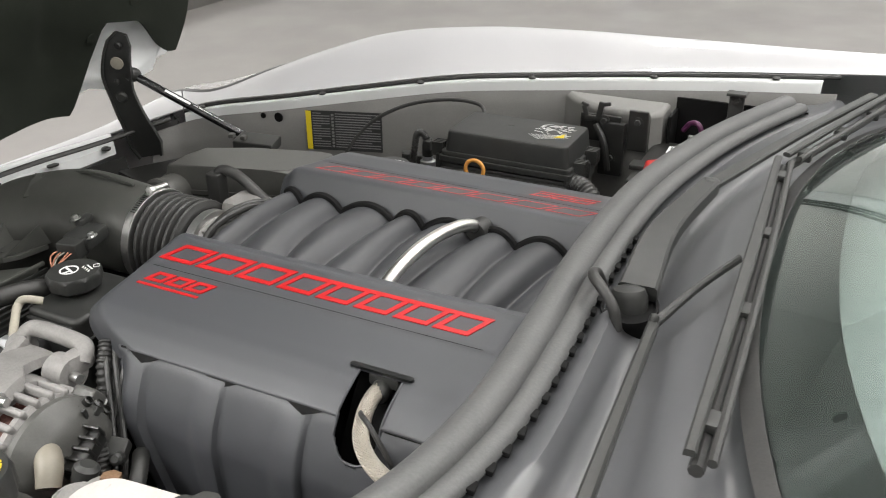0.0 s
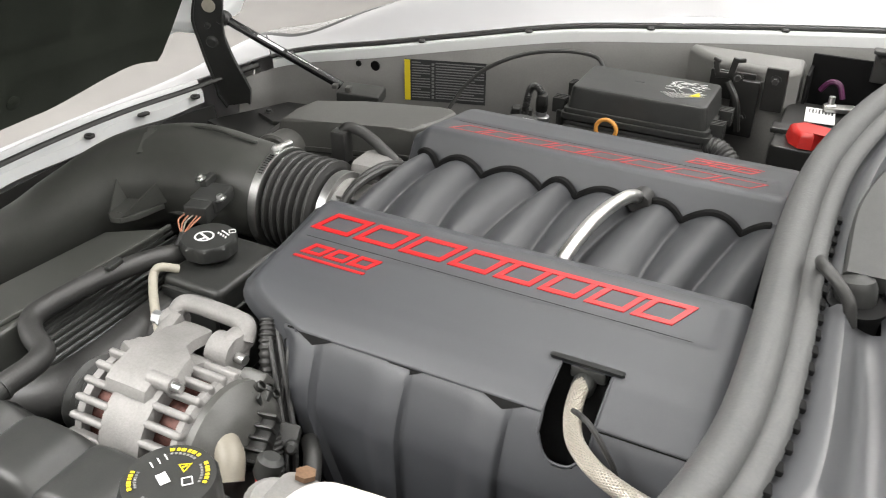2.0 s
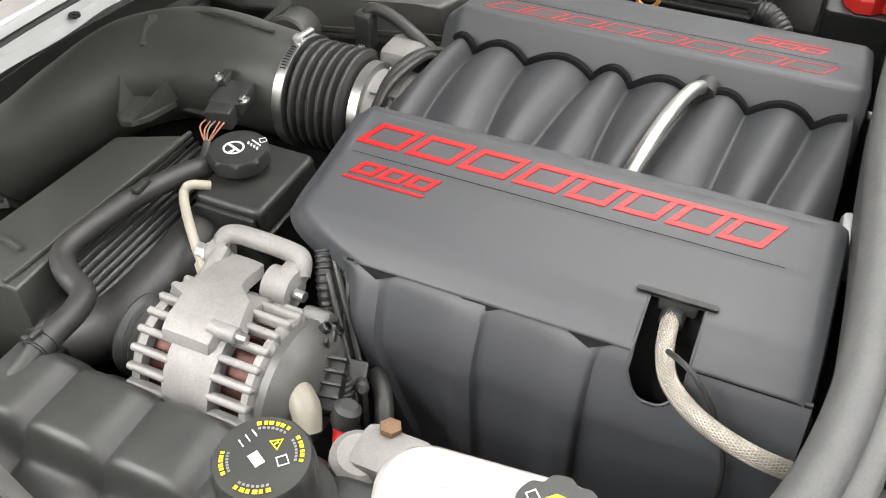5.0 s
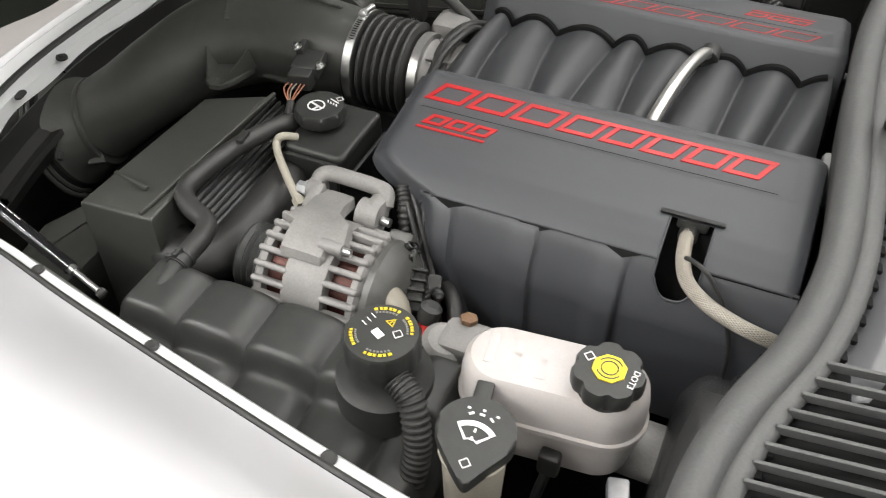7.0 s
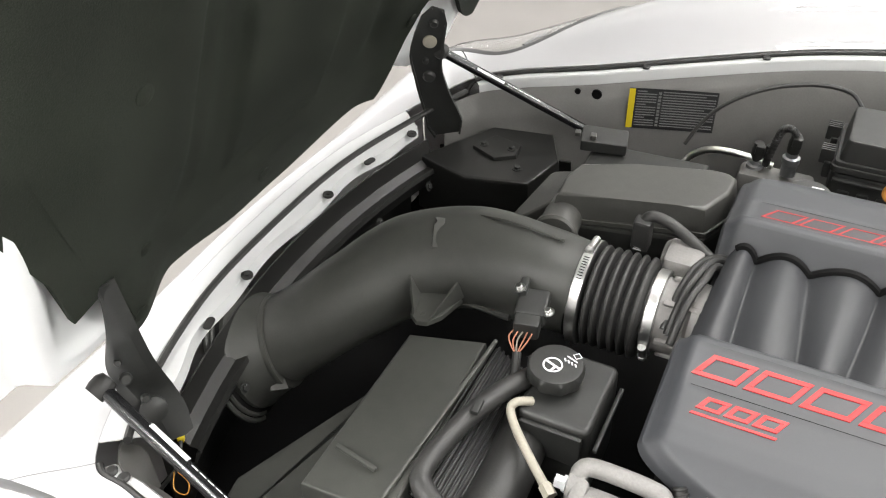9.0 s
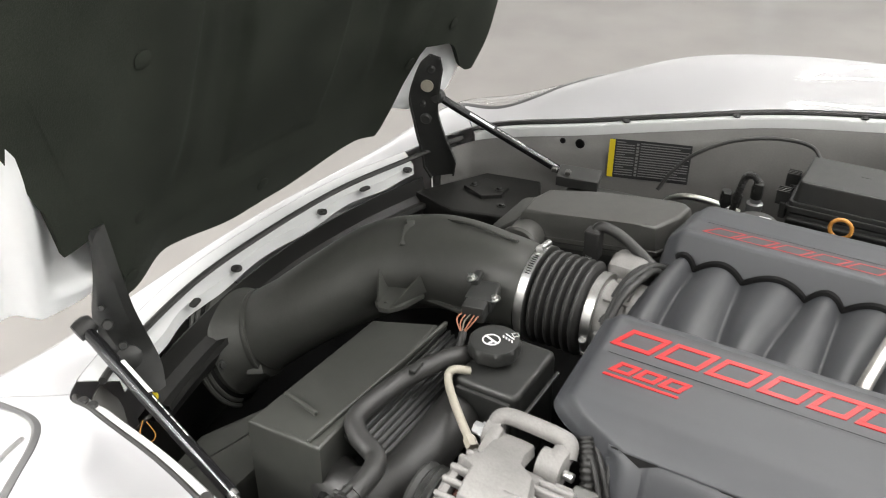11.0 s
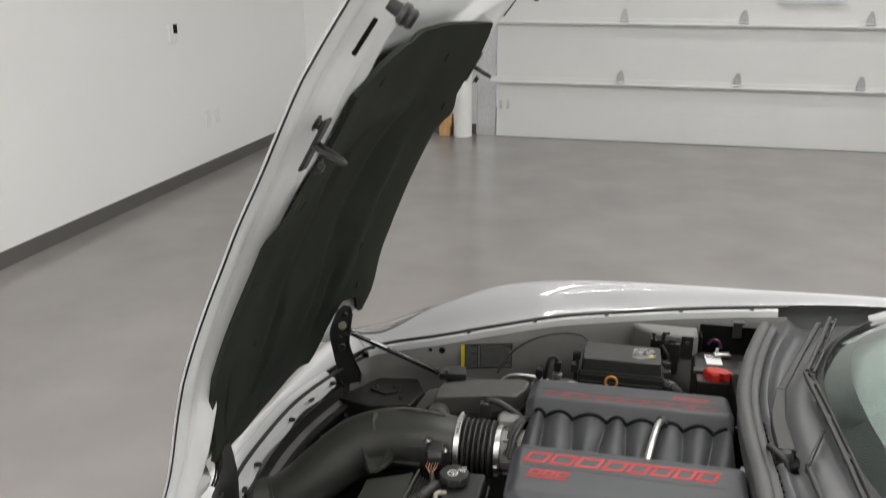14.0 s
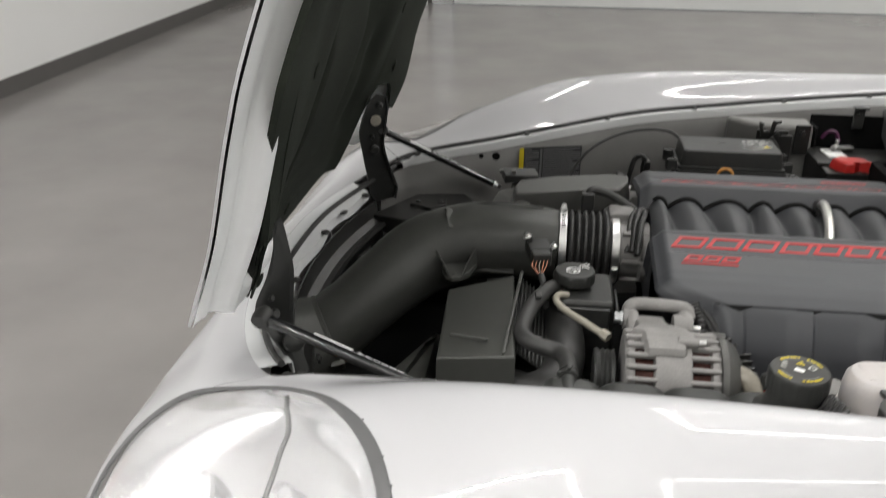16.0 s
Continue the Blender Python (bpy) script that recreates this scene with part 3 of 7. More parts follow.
# radiator support behind the nose
bm = B()
pts = [(-0.845 + 0.42 * y * y, y, 0.705) for y in np.linspace(-0.40, 0.36, 15)]
rows = []
for x, y, z in pts:
    rows.append([(x - 0.034, y, z + 0.018), (x - 0.028, y, z - 0.016), (x - 0.010, y, z - 0.026), (x + 0.004, y, z - 0.023), (x + 0.006, y, z - 0.028), (x - 0.002, y, z - 0.036), (x - 0.010, y, z - 0.060), (x - 0.075, y, z - 0.080), (x - 0.085, y, z - 0.25)])
sheet(bm, rows)
thick(bm, 0.003)
part("radiator_support", bm, SUPPORT, car_body)
for y in (-0.27, -0.05, 0.16, 0.30):
    bm = B()
    hexbolt(bm, (-0.83 + 0.42 * y * y, y, 0.66), (1, 0, 0.3), 0.006)
    part("bolt", bm, BLACK, car_body)


# black panel in the corner under the far hinge
bm = B()
prism(bm, [(-0.835, 0.335), (-0.72, 0.30), (-0.60, 0.33), (-0.575, 0.43), (-0.62, 0.52), (-0.745, 0.50)], 0.58, 0.700, None, 0.008, 2, 0.97)
prism(bm, [(-0.745, 0.40), (-0.69, 0.375), (-0.655, 0.40), (-0.66, 0.44), (-0.72, 0.455)], 0.700, 0.708, None, 0.003)
corner = part("corner_panel", bm, SUPPORT, car_body, "black moulded corner panel")
for x, y in ((-0.728, 0.412), (-0.672, 0.418), (-0.640, 0.37)):
    bm = B()
    hexbolt(bm, (x, y, 0.708 if y > 0.40 else 0.700), (0, 0, 1), 0.006)
    part("bolt", bm, BLACK, corner)


# headlights
def headlight(s):
    hl = part("headlight", B_ring(s), GASKET, car_body, "dark rubber gasket round the headlight")
    n, rings = 40, 9
    P = []
    for r in np.linspace(0.0, 1.0, rings):
        row = []
        for k in range(n):
            a = 2 * math.pi * k / n
            u, v = lamp_uv(a, 0.97 * r)
            row.append(skin(s * u, v) + np.array([-0.004, s * 0.004, 0.006]) * (1 - r ** 4))
        P.append(row)
    bm = B()
    sheet(bm, P, close_v=True)
    bmesh.ops.remove_doubles(bm, verts=bm.verts, dist=1e-5)
    thick(bm, 0.003)
    lens = part("lens", bm, LENS, hl, "clear headlight cover")
    lens.visible_shadow = False
    P = []
    for r in np.linspace(0.0, 1.0, rings):
        row = []
        for k in range(n):
            a = 2 * math.pi * k / n
            u, v = lamp_uv(a, 0.97 * r)
            d = 0.075 * (1 - r ** 6)
            row.append(skin(s * u, v) + np.array([0.45, -s * 0.55, -0.7]) * d)
        P.append(row)
    bm = B()
    sheet(bm, P, close_v=True)
    bmesh.ops.remove_doubles(bm, verts=bm.verts, dist=1e-5)
    part("bowl", bm, CHROME, hl, "silver lamp housing")
    c = skin(s * LAMP_U, LAMP_V) + np.array([0.45, -s * 0.55, -0.7]) * 0.06
    way = Vector((-0.75, s * 0.35, 0.55)).normalized()
    for du, dv, rr in ((-0.28, 0.05, 0.052), (0.35, 0.05, 0.05)):
        p = skin(s * (LAMP_U + du), LAMP_V + dv) + np.array([0.45, -s * 0.55, -0.7]) * 0.105
        bm = B()
        lathe(bm, [(rr * 1.06, 0.030), (rr * 1.06, 0.036), (rr, 0.034), (rr * 0.85, 0.012), (rr * 0.35, -0.004), (0, -0.005)], p, way, 28)
        part("reflector", bm, CHROME, hl)
        bm = B()
        lathe(bm, [(0.007, 0.0), (0.007, 0.02), (0.004, 0.026), (0, 0.027)], p, way, 12)
        part("bulb", bm, PRINT, hl)
    p = skin(s * (LAMP_U + 0.5), LAMP_V + 0.42) + np.array([0.45, -s * 0.55, -0.7]) * 0.045
    bm = B()
    lathe(bm, [(0.022, 0), (0.02, 0.012), (0.01, 0.02), (0, 0.021)], p, way, 18)
    part("turn_bulb", bm, AMBER, hl, "amber turn signal bulb")
    bm = B()
    ridge = [skin(s * u, v) + np.array([0.45, -s * 0.55, -0.7]) * 0.006 for u, v in ((3.98, 0.74), (4.08, 0.92), (4.25, 1.15), (4.32, 1.32), (4.40, 1.5), (4.47, 1.75), (4.50, 2.1), (4.45, 2.6))]
    tube(bm, ridge, 0.0035, 8, 24)
    part("divider", bm, GASKET, hl)


def on_lamp(s, a, r):
    u, v = lamp_uv(a, r)
    return skin(s * u, v)


def B_ring(s):
    bm = B()
    pts = []
    n = 64
    for k in range(n):
        a = 2 * math.pi * k / n
        pts.append(on_lamp(s, a, 1.0))
    rows = []
    for k in range(n):
        p, q = np.array(pts[k]), np.array(pts[(k + 1) % n])
        a = 2 * math.pi * k / n
        mid = on_lamp(s, a, 0.94)
        o = np.array([-0.35, s * 0.35, 0.6]) * 0.005
        out = on_lamp(s, a, 1.02)
        rows.append([out - o, out + o * 0.4, (out + mid) / 2 + o, mid + o * 0.4, mid - o * 2])
    sheet(bm, rows, close_u=True)
    return bm


headlight(1)
headlight(-1)


# ---- hood, standing open ----
HOOD_X = [(-0.893, 0.86), (-0.866, 0.92), (-0.824, 1.02), (-0.780, 1.165), (-0.725, 1.322), (-0.653, 1.485), (-0.578, 1.620), (-0.495, 1.772), (-0.402, 1.912), (-0.318, 2.036), (-0.255, 2.12)]
HX = np.array(HOOD_X)


def hood_pt(s, yn, inset):
    """A point of the hood: s 0 (front) to 10 (rear), yn -1 to 1 across, inset below the outer skin."""
    p = spline_at2(np.column_stack([HX[:, 0], 0 * HX[:, 0], HX[:, 1]]), s)
    a = spline_at2(np.column_stack([HX[:, 0], 0 * HX[:, 0], HX[:, 1]]), min(10, s + 0.1))
    b = spline_at2(np.column_stack([HX[:, 0], 0 * HX[:, 0], HX[:, 1]]), s - 0.1)
    t = (a - b) / np.linalg.norm(a - b)
    n = np.array([t[2], 0, -t[0]])
    w = np.interp(s, [0, 1.5, 4, 7, 10], [0.57, 0.595, 0.645, 0.695, 0.745])
    crown = float(np.interp(s, [0, 2, 4, 8, 10], [0.045, 0.062, 0.075, 0.035, 0.03])) * (1 - yn * yn)
    side = float(np.interp(s, [0, 3.4, 4.8, 7, 8, 10], [0, 0.0, 0.045, 0.055, 0.08, 0.12]))
    return p + n * (inset - crown) + [0.035 * w * yn * s / 10, w * yn + side, 0]


def rear_s(yn):
    """Where the rear edge lies: straight in the middle, swept back to the corners."""
    return 7.72 + 1.98 * max(0.0, abs(yn) - 0.44) / 0.56 + 0.06 * math.exp(-((abs(yn) - 0.44) / 0.08) ** 2)


def run_s(q, yn):
    """Station at share q of the way from the front edge to the rear edge."""
    front = -0.10 + 0.55 * smooth01(0.74, 1.0, abs(yn)) - 0.85 * max(0.0, 1 - (yn / 0.72) ** 2) ** 0.7
    return front + q * (rear_s(yn) - front)


hood = thing("hood", (-0.87, 0, 0.80), "white sports car hood standing open on gas struts", "car hood")
yn_ = np.linspace(-1, 1, 61)
sn_ = np.linspace(0, 1, 49)
P = [[hood_pt(run_s(q, y), y, 0.0) for y in yn_] for q in sn_]
bm = B()
sheet(bm, P)
thick(bm, -0.004)
part("outer_skin", bm, WHITE, hood, "glossy white hood skin")


def liner_half(q, near=False):
    """Half-width of the liner along the hood."""
    return np.interp(q, [0.15, 0.30, 0.40, 0.69, 0.72, 0.75, 0.80, 0.86, 0.89, 0.925], [0.92, 0.92, 0.925, 0.925, 0.89, 0.82, 0.81, 0.80, 0.66 if near else 0.76, 0.46 if near else 0.68])


def under(q, y):
    """The pressed inner frame: flush at the rim, deeper inside."""
    side = smooth01(0.60, 0.72, abs(y))
    e = min(1 - abs(y), (1 - q) * 1.3, q * (1.6 + 4.0 * side))
    d = 0.0038 + 0.0122 * smooth01(0.0, 0.06, e) + 0.040 * smooth01(0.085, 0.135, e) + 0.008 * smooth01(0.16, 0.26, e)
    ql = run_s(q, y) / 8.0
    lh = float(liner_half(ql))
    # the pressing falls back behind the liner
    d -= 0.050 * (1 - smooth01(lh - 0.16, lh - 0.07, abs(y))) * smooth01(0.13, 0.20, q * 1.6) * (1 - smooth01(0.84, 0.89, ql))
    bulge = 0.012 * math.exp(-((y) / 0.25) ** 2) * smooth01(0.8, 0.9, q)
    return hood_pt(run_s(q, y), y, (d + bulge) * (0.30 + 0.55 * side + (0.45 - 0.30 * side) * smooth01(0.8, 3.6, run_s(q, y))))


P = [[under(q, y) for y in np.linspace(-0.9985, 0.9985, 141)] for q in np.linspace(0.002, 0.9985, 111)]
bm = B()
sheet(bm, P)
part("inner_frame", bm, FRAME_IN, hood, "white pressed inner hood frame", smooth=60)


def liner_pt(q, k, back=0.0):
    # the front edge is notched round the hinges
    y = k * (liner_half(q) if k > 0 else min(liner_half(q, True), np.interp(q, [0.165, 0.241, 0.28, 0.317, 0.40], [0.80, 0.82, 0.85, 0.875, 0.925])))
    a = abs(k) * 0.92
    start = -0.107 + (0.035 * smooth01(0.1, 0.5, a) + 0.307 * smooth01(0.555, 0.605, a) - 0.095 * smooth01(0.70, 0.90, a) if k > 0
                      else 0.045 * smooth01(0.1, 0.6, a) + 0.190 * smooth01(0.705, 0.755, a) + 0.080 * smooth01(0.79, 0.83, a))
    f = (q - 0.165) / 0.753
    q = start + f * (0.918 - start)
    d = 0.072 + 0.010 * (1 - abs(k) ** 8) - 0.026 * (1 - k * k) - 0.018 * abs(k) ** 10 * smooth01(0.2, 0.35, q) * (1 - smooth01(0.62, 0.70, q))
    d += 0.016 * math.exp(-((abs(y) - 0.46) / 0.10) ** 2) * smooth01(0.1, 0.3, q) * (1 - smooth01(0.55, 0.75, q))
    d -= 0.012 * math.exp(-((abs(y) - 0.26) / 0.06) ** 2) * smooth01(0.15, 0.3, q) * (1 - smooth01(0.6, 0.8, q))
    d += 0.010 * math.exp(-((q - 0.74) / 0.03) ** 2) * (1 - abs(k))
    low = 0.42 + 0.40 * smooth01(0.50, 0.75, abs(k))
    # pressed field in the lower middle, and two deep folds beside it
    edge = min(smooth01(-0.215, -0.185, y), 1 - smooth01(0.185, 0.215, y), smooth01(0.10, 0.14, q), 1 - smooth01(0.36, 0.44, q))
    d += 0.011 * edge
    d -= 0.020 * math.exp(-((y - 0.40 + 0.25 * (q - 0.3)) / 0.045) ** 2) * smooth01(0.10, 0.18, q) * (1 - smooth01(0.30, 0.42, q))
    d -= 0.012 * math.exp(-((y + 0.36 - 0.2 * (q - 0.3)) / 0.030) ** 2) * smooth01(0.12, 0.2, q) * (1 - smooth01(0.45, 0.6, q))
    d += 0.0025 * math.sin(11 * y + 5 * q) * math.sin(13 * q + 4 * y)
    return hood_pt(8.0 * q, y, d * (low + (1 - low) * smooth01(0.8, 3.6, 8.0 * q)) - back)


ks, qs = np.linspace(-1, 1, 161), np.linspace(0.165, 0.918, 91)
P = [[liner_pt(q, k) for k in ks] + [liner_pt(q, k, 0.010) for k in ks[::-1]] for q in qs]
P = [[liner_pt(qs[0], k, 0.004) for k in ks] + [liner_pt(qs[0], k, 0.006) for k in ks[::-1]]] + P + [[liner_pt(qs[-1], k, 0.004) for k in ks] + [liner_pt(qs[-1], k, 0.006) for k in ks[::-1]]]
bm = B()
sheet(bm, P, close_v=True)
liner = part("liner", bm, LINER, hood, "black felt hood insulation liner", smooth=50)
for q, k in ((0.21, -0.75), (0.21, 0.75), (0.33, 0.62), (0.33, -0.62), (0.52, 0.6), (0.52, -0.6), (0.70, 0.8), (0.70, -0.8), (0.20, 0.0), (0.86, 0.5), (0.86, -0.5)):
    p, q2 = liner_pt(q, k), liner_pt(q + 0.01, k)
    t = Vector(q2 - p).normalized()
    nrm = Vector((t.z, 0, -t.x))
    bm = B()
    lathe(bm, [(0.013, 0.0), (0.013, 0.002), (0.009, 0.0035), (0, 0.004)], Vector(p), nrm, 20)
    part("retainer", bm, LINER, liner, "black round liner retainer")


HINGE_REAR = [(-0.801, -0.430, 0.984), (-0.793, -0.431, 0.945), (-0.788, -0.430, 0.905), (-0.794, -0.420, 0.855), (-0.803, -0.404, 0.805), (-0.806, -0.394, 0.772), (-0.795, -0.394, 0.742), (-0.782, -0.404, 0.712)]
HINGE_FRONT = [(-0.804, -0.431, 0.983), (-0.808, -0.436, 0.945), (-0.820, -0.440, 0.900), (-0.842, -0.437, 0.850), (-0.838, -0.440, 0.826), (-0.815, -0.440, 0.795), (-0.800, -0.432, 0.762), (-0.796, -0.428, 0.716)]
HINGE_BOLTS = [((-0.818, -0.437, 0.862), 0.005), ((-0.814, -0.437, 0.836), 0.008), ((-0.796, -0.433, 0.806), 0.006)]


def hood_hinge(s):
    hg = part("hinge_arm", hinge_mesh(s), BLACK, hood, "black steel hood hinge arm")
    bm = B()
    lathe(bm, [(0.013, 0), (0.013, 0.003), (0.009, 0.004), (0, 0.004)], (-0.823, s * 0.384 - 0.045 * (s < 0), 0.916), (0.40, -s * 0.88, -0.15), 20)
    part("hole_cover", bm, TAN, hg, "pale round hinge washer")
    for dx, dz, r in ((-0.812, 0.952, 0.008), (-0.826, 0.845, 0.012), (-0.832, 0.876, 0.006)):
        bm = B()
        lathe(bm, [(r, 0), (r, 0.004), (r * 0.7, 0.007), (0, 0.007)], (dx - 0.002, s * 0.386 - 0.045 * (s < 0), dz), (0.40, -s * 0.88, -0.15), 16)
        part("bolt", bm, BLACK, hg)


def hinge_mesh(s):
    """A gooseneck plate from the hood down to its pivot."""
    near = 0.045 if s < 0 else 0.0
    path = spline([(-0.812, 0.398 + near, 0.975), (-0.826, 0.390 + near, 0.925), (-0.836, 0.392 + near, 0.875), (-0.830, 0.401 + near, 0.815), (-0.818, 0.414 + near, 0.755), (-0.812, 0.424 + near, 0.705)], 26)
    wid = np.interp(np.linspace(0, 1, 26), [0, 0.08, 0.2, 0.35, 0.5, 0.7, 0.88, 1], [0.012, 0.024, 0.028, 0.031, 0.027, 0.030, 0.036, 0.026])
    rows = []
    for k in range(26):
        t = path[min(25, k + 1)] - path[max(0, k - 1)]
        t /= np.linalg.norm(t)
        side = np.cross(t, [0.40, -0.88, -0.15])
        side /= np.linalg.norm(side)
        nn = np.cross(side, t)
        w = wid[k]
        sec = [side * -w + nn * 0.010, side * -w, side * (-w * 0.8) - nn * 0.003, side * (w * 0.8) - nn * 0.003, side * w, side * w + nn * 0.010]
        rows.append([path[k] + q for q in sec])
    if s < 0:
        rows = [[p * [1, -1, 1] for p in r] for r in rows]
    bm = B()
    sheet(bm, rows)
    thick(bm, 0.004)
    return bm


hood_hinge(1)


def short_hinge():
    """The driver's side hinge: a folded triangular plate on a foot bracket."""
    rear, front = spline(HINGE_REAR, 40), spline(HINGE_FRONT, 40)
    out = np.array([-0.006, -0.014, 0.002])
    lip = np.array([0.003, 0.012, 0.002])
    rows = []
    for p, q in zip(rear, front):
        p, q = np.array(p), np.array(q)
        rows.append([p + lip, p] + [p + (q - p) * k + out * math.sin(math.pi * k) * 0.6 for k in (0.15, 0.3, 0.5, 0.7, 0.85)] + [q, q + lip * 0.6])
    bm = B()
    sheet(bm, rows)
    bmesh.ops.recalc_face_normals(bm, faces=bm.faces)
    thick(bm, 0.004)
    lathe(bm, [(0.016, -0.004), (0.017, 0.006), (0.011, 0.010), (0, 0.010)], (-0.790, -0.431, 0.788), (0.7, -0.6, 0.4), 20)
    hg = part("hinge_arm", bm, BLACK, hood, "black steel hood hinge arm")
    for p, r in HINGE_BOLTS:
        bm = B()
        lathe(bm, [(r, 0), (r, 0.004), (r * 0.7, 0.007), (0, 0.007)], p, (0.75, -0.5, 0.4), 16)
        part("bolt", bm, BLACK, hg)


short_hinge()
for s in (1, -1):
    # rubber bump stop, striker pin and its plate
    c = hood_pt(8.0, s * 0.955, 0.070)
    bm = B()
    lathe(bm, [(0.010, -0.02), (0.012, 0.0), (0.017, 0.003), (0.019, 0.010), (0.016, 0.016), (0.017, 0.022), (0.013, 0.028), (0, 0.028)], c, (0.80, -s * 0.15, -0.55), 20)
    part("bump_stop", bm, RUBBER, hood, "black rubber bump stop")
    c = hood_pt(6.42, s * 0.925, 0.055)
    bm = B()
    box(bm, c, (0.006, 0.032, 0.10), 0.003, (0, 30, 0))
    for dz in (-0.036, 0.036):
        hexbolt(bm, Vector(c) + Vector((0.004, 0, dz)), (0.86, 0, -0.5), 0.009, 0.01)
    pl = part("striker_plate", bm, SUPPORT, hood, "black hood striker plate")
    bm = B()
    tube(bm, [c + [0.0, 0.012, 0.0], c + [0.040, 0.009, -0.023], c + [0.050, 0, -0.029], c + [0.040, -0.009, -0.023], c + [0.0, -0.012, 0.0]], 0.0045, 10, 24)
    part("striker", bm, SUPPORT, pl, "dark steel striker loop")
    for q0, q1 in ((7.40, 7.80), (8.28, 8.42)):
        bm = B()
        tube(bm, [hood_pt(q0, s * 0.94, 0.0445), hood_pt(q1, s * 0.94, 0.0445)], 0.0040, 8, 2)
        part("slot", bm, DARK, hood, "dark slot in the hood frame")


def gas_strut(s):
    top, bot = Vector((-0.815, s * 0.412, 0.886)), Vector((-0.535, s * 0.505, 0.725))
    if s < 0:
        top, bot = Vector((-0.822, -0.466, 0.845)), Vector((-0.47, -0.535, 0.745))
    reach = 0.94 if s > 0 else 0.86
    st = thing("gas_strut", bot, "black gas spring strut holding the hood", "gas strut", group="hood struts")
    d = bot - top
    bm = B()
    tube(bm, [top, top + d * reach], 0.0088, 16, 2)
    cyl = part("cylinder", bm, GLOSS, st)
    bm = B()
    tube(bm, [top + d * reach, top + d * (reach + 0.02)], 0.0070, 14, 2)
    tube(bm, [top + d * (reach - 0.02), bot], 0.0040, 12, 2)
    part("rod", bm, STEEL, st, "thin bright piston rod")
    bm = B()
    lathe(bm, [(0.013, -0.012), (0.015, -0.004), (0.015, 0.006), (0.011, 0.014), (0, 0.015)], top, (0.2, -s * 0.9, 0.3), 16)
    part("ball_socket", bm, RUBBER, st)
    bm = B()
    lathe(bm, [(0.005, -0.006), (0.0065, 0.0), (0.005, 0.006), (0, 0.007)], bot, (0.2, -s * 0.9, 0.3), 14)
    part("lower_socket", bm, RUBBER, st)
    side = d.cross(Vector((0, 0, 1))).normalized()
    up = (side.cross(d.normalized()) + side * 0.5 * s).normalized()
    # pale label, and a thin line of print after it
    bm = B()
    a = top + d * 0.22
    rows = []
    for k in range(2):
        o = a + d * 0.17 * k
        rows.append([o + (up * math.cos(r) + side * math.sin(r)) * 0.0093 for r in np.linspace(-0.75, 0.75, 9)])
    sheet(bm, rows)
    thick(bm, 0.0003)
    part("label", bm, PRINT, cyl, "pale paper label")
    for k in range(6):
        bm = B()
        a = top + d * (0.41 + 0.035 * k) + up * 0.0088
        tube(bm, [a, a + d * 0.027], 0.0008, 6, 2)
        part("print_bar", bm, PRINT, cyl)


gas_strut(1)
gas_strut(-1)


# ---- engine ----
engine = thing("engine", (0, 0, 0.45), "V8 engine with grey-black covers and black intake manifold", "engine")
TOP = [(0.083, 0.818), (0.090, 0.835), (0.118, 0.8795), (0.124, 0.8840), (0.132, 0.8845), (0.165, 0.8785), (0.20, 0.8725), (0.25, 0.8655), (0.272, 0.8600), (0.292, 0.8505), (0.309, 0.8400)]
TOP_Y, TOP_Z = [p[0] for p in TOP], [p[1] for p in TOP]


def cover_z(a):
    """Height of the cover's top plate at distance a from the middle line."""
    return float(np.interp(a, TOP_Y, TOP_Z))


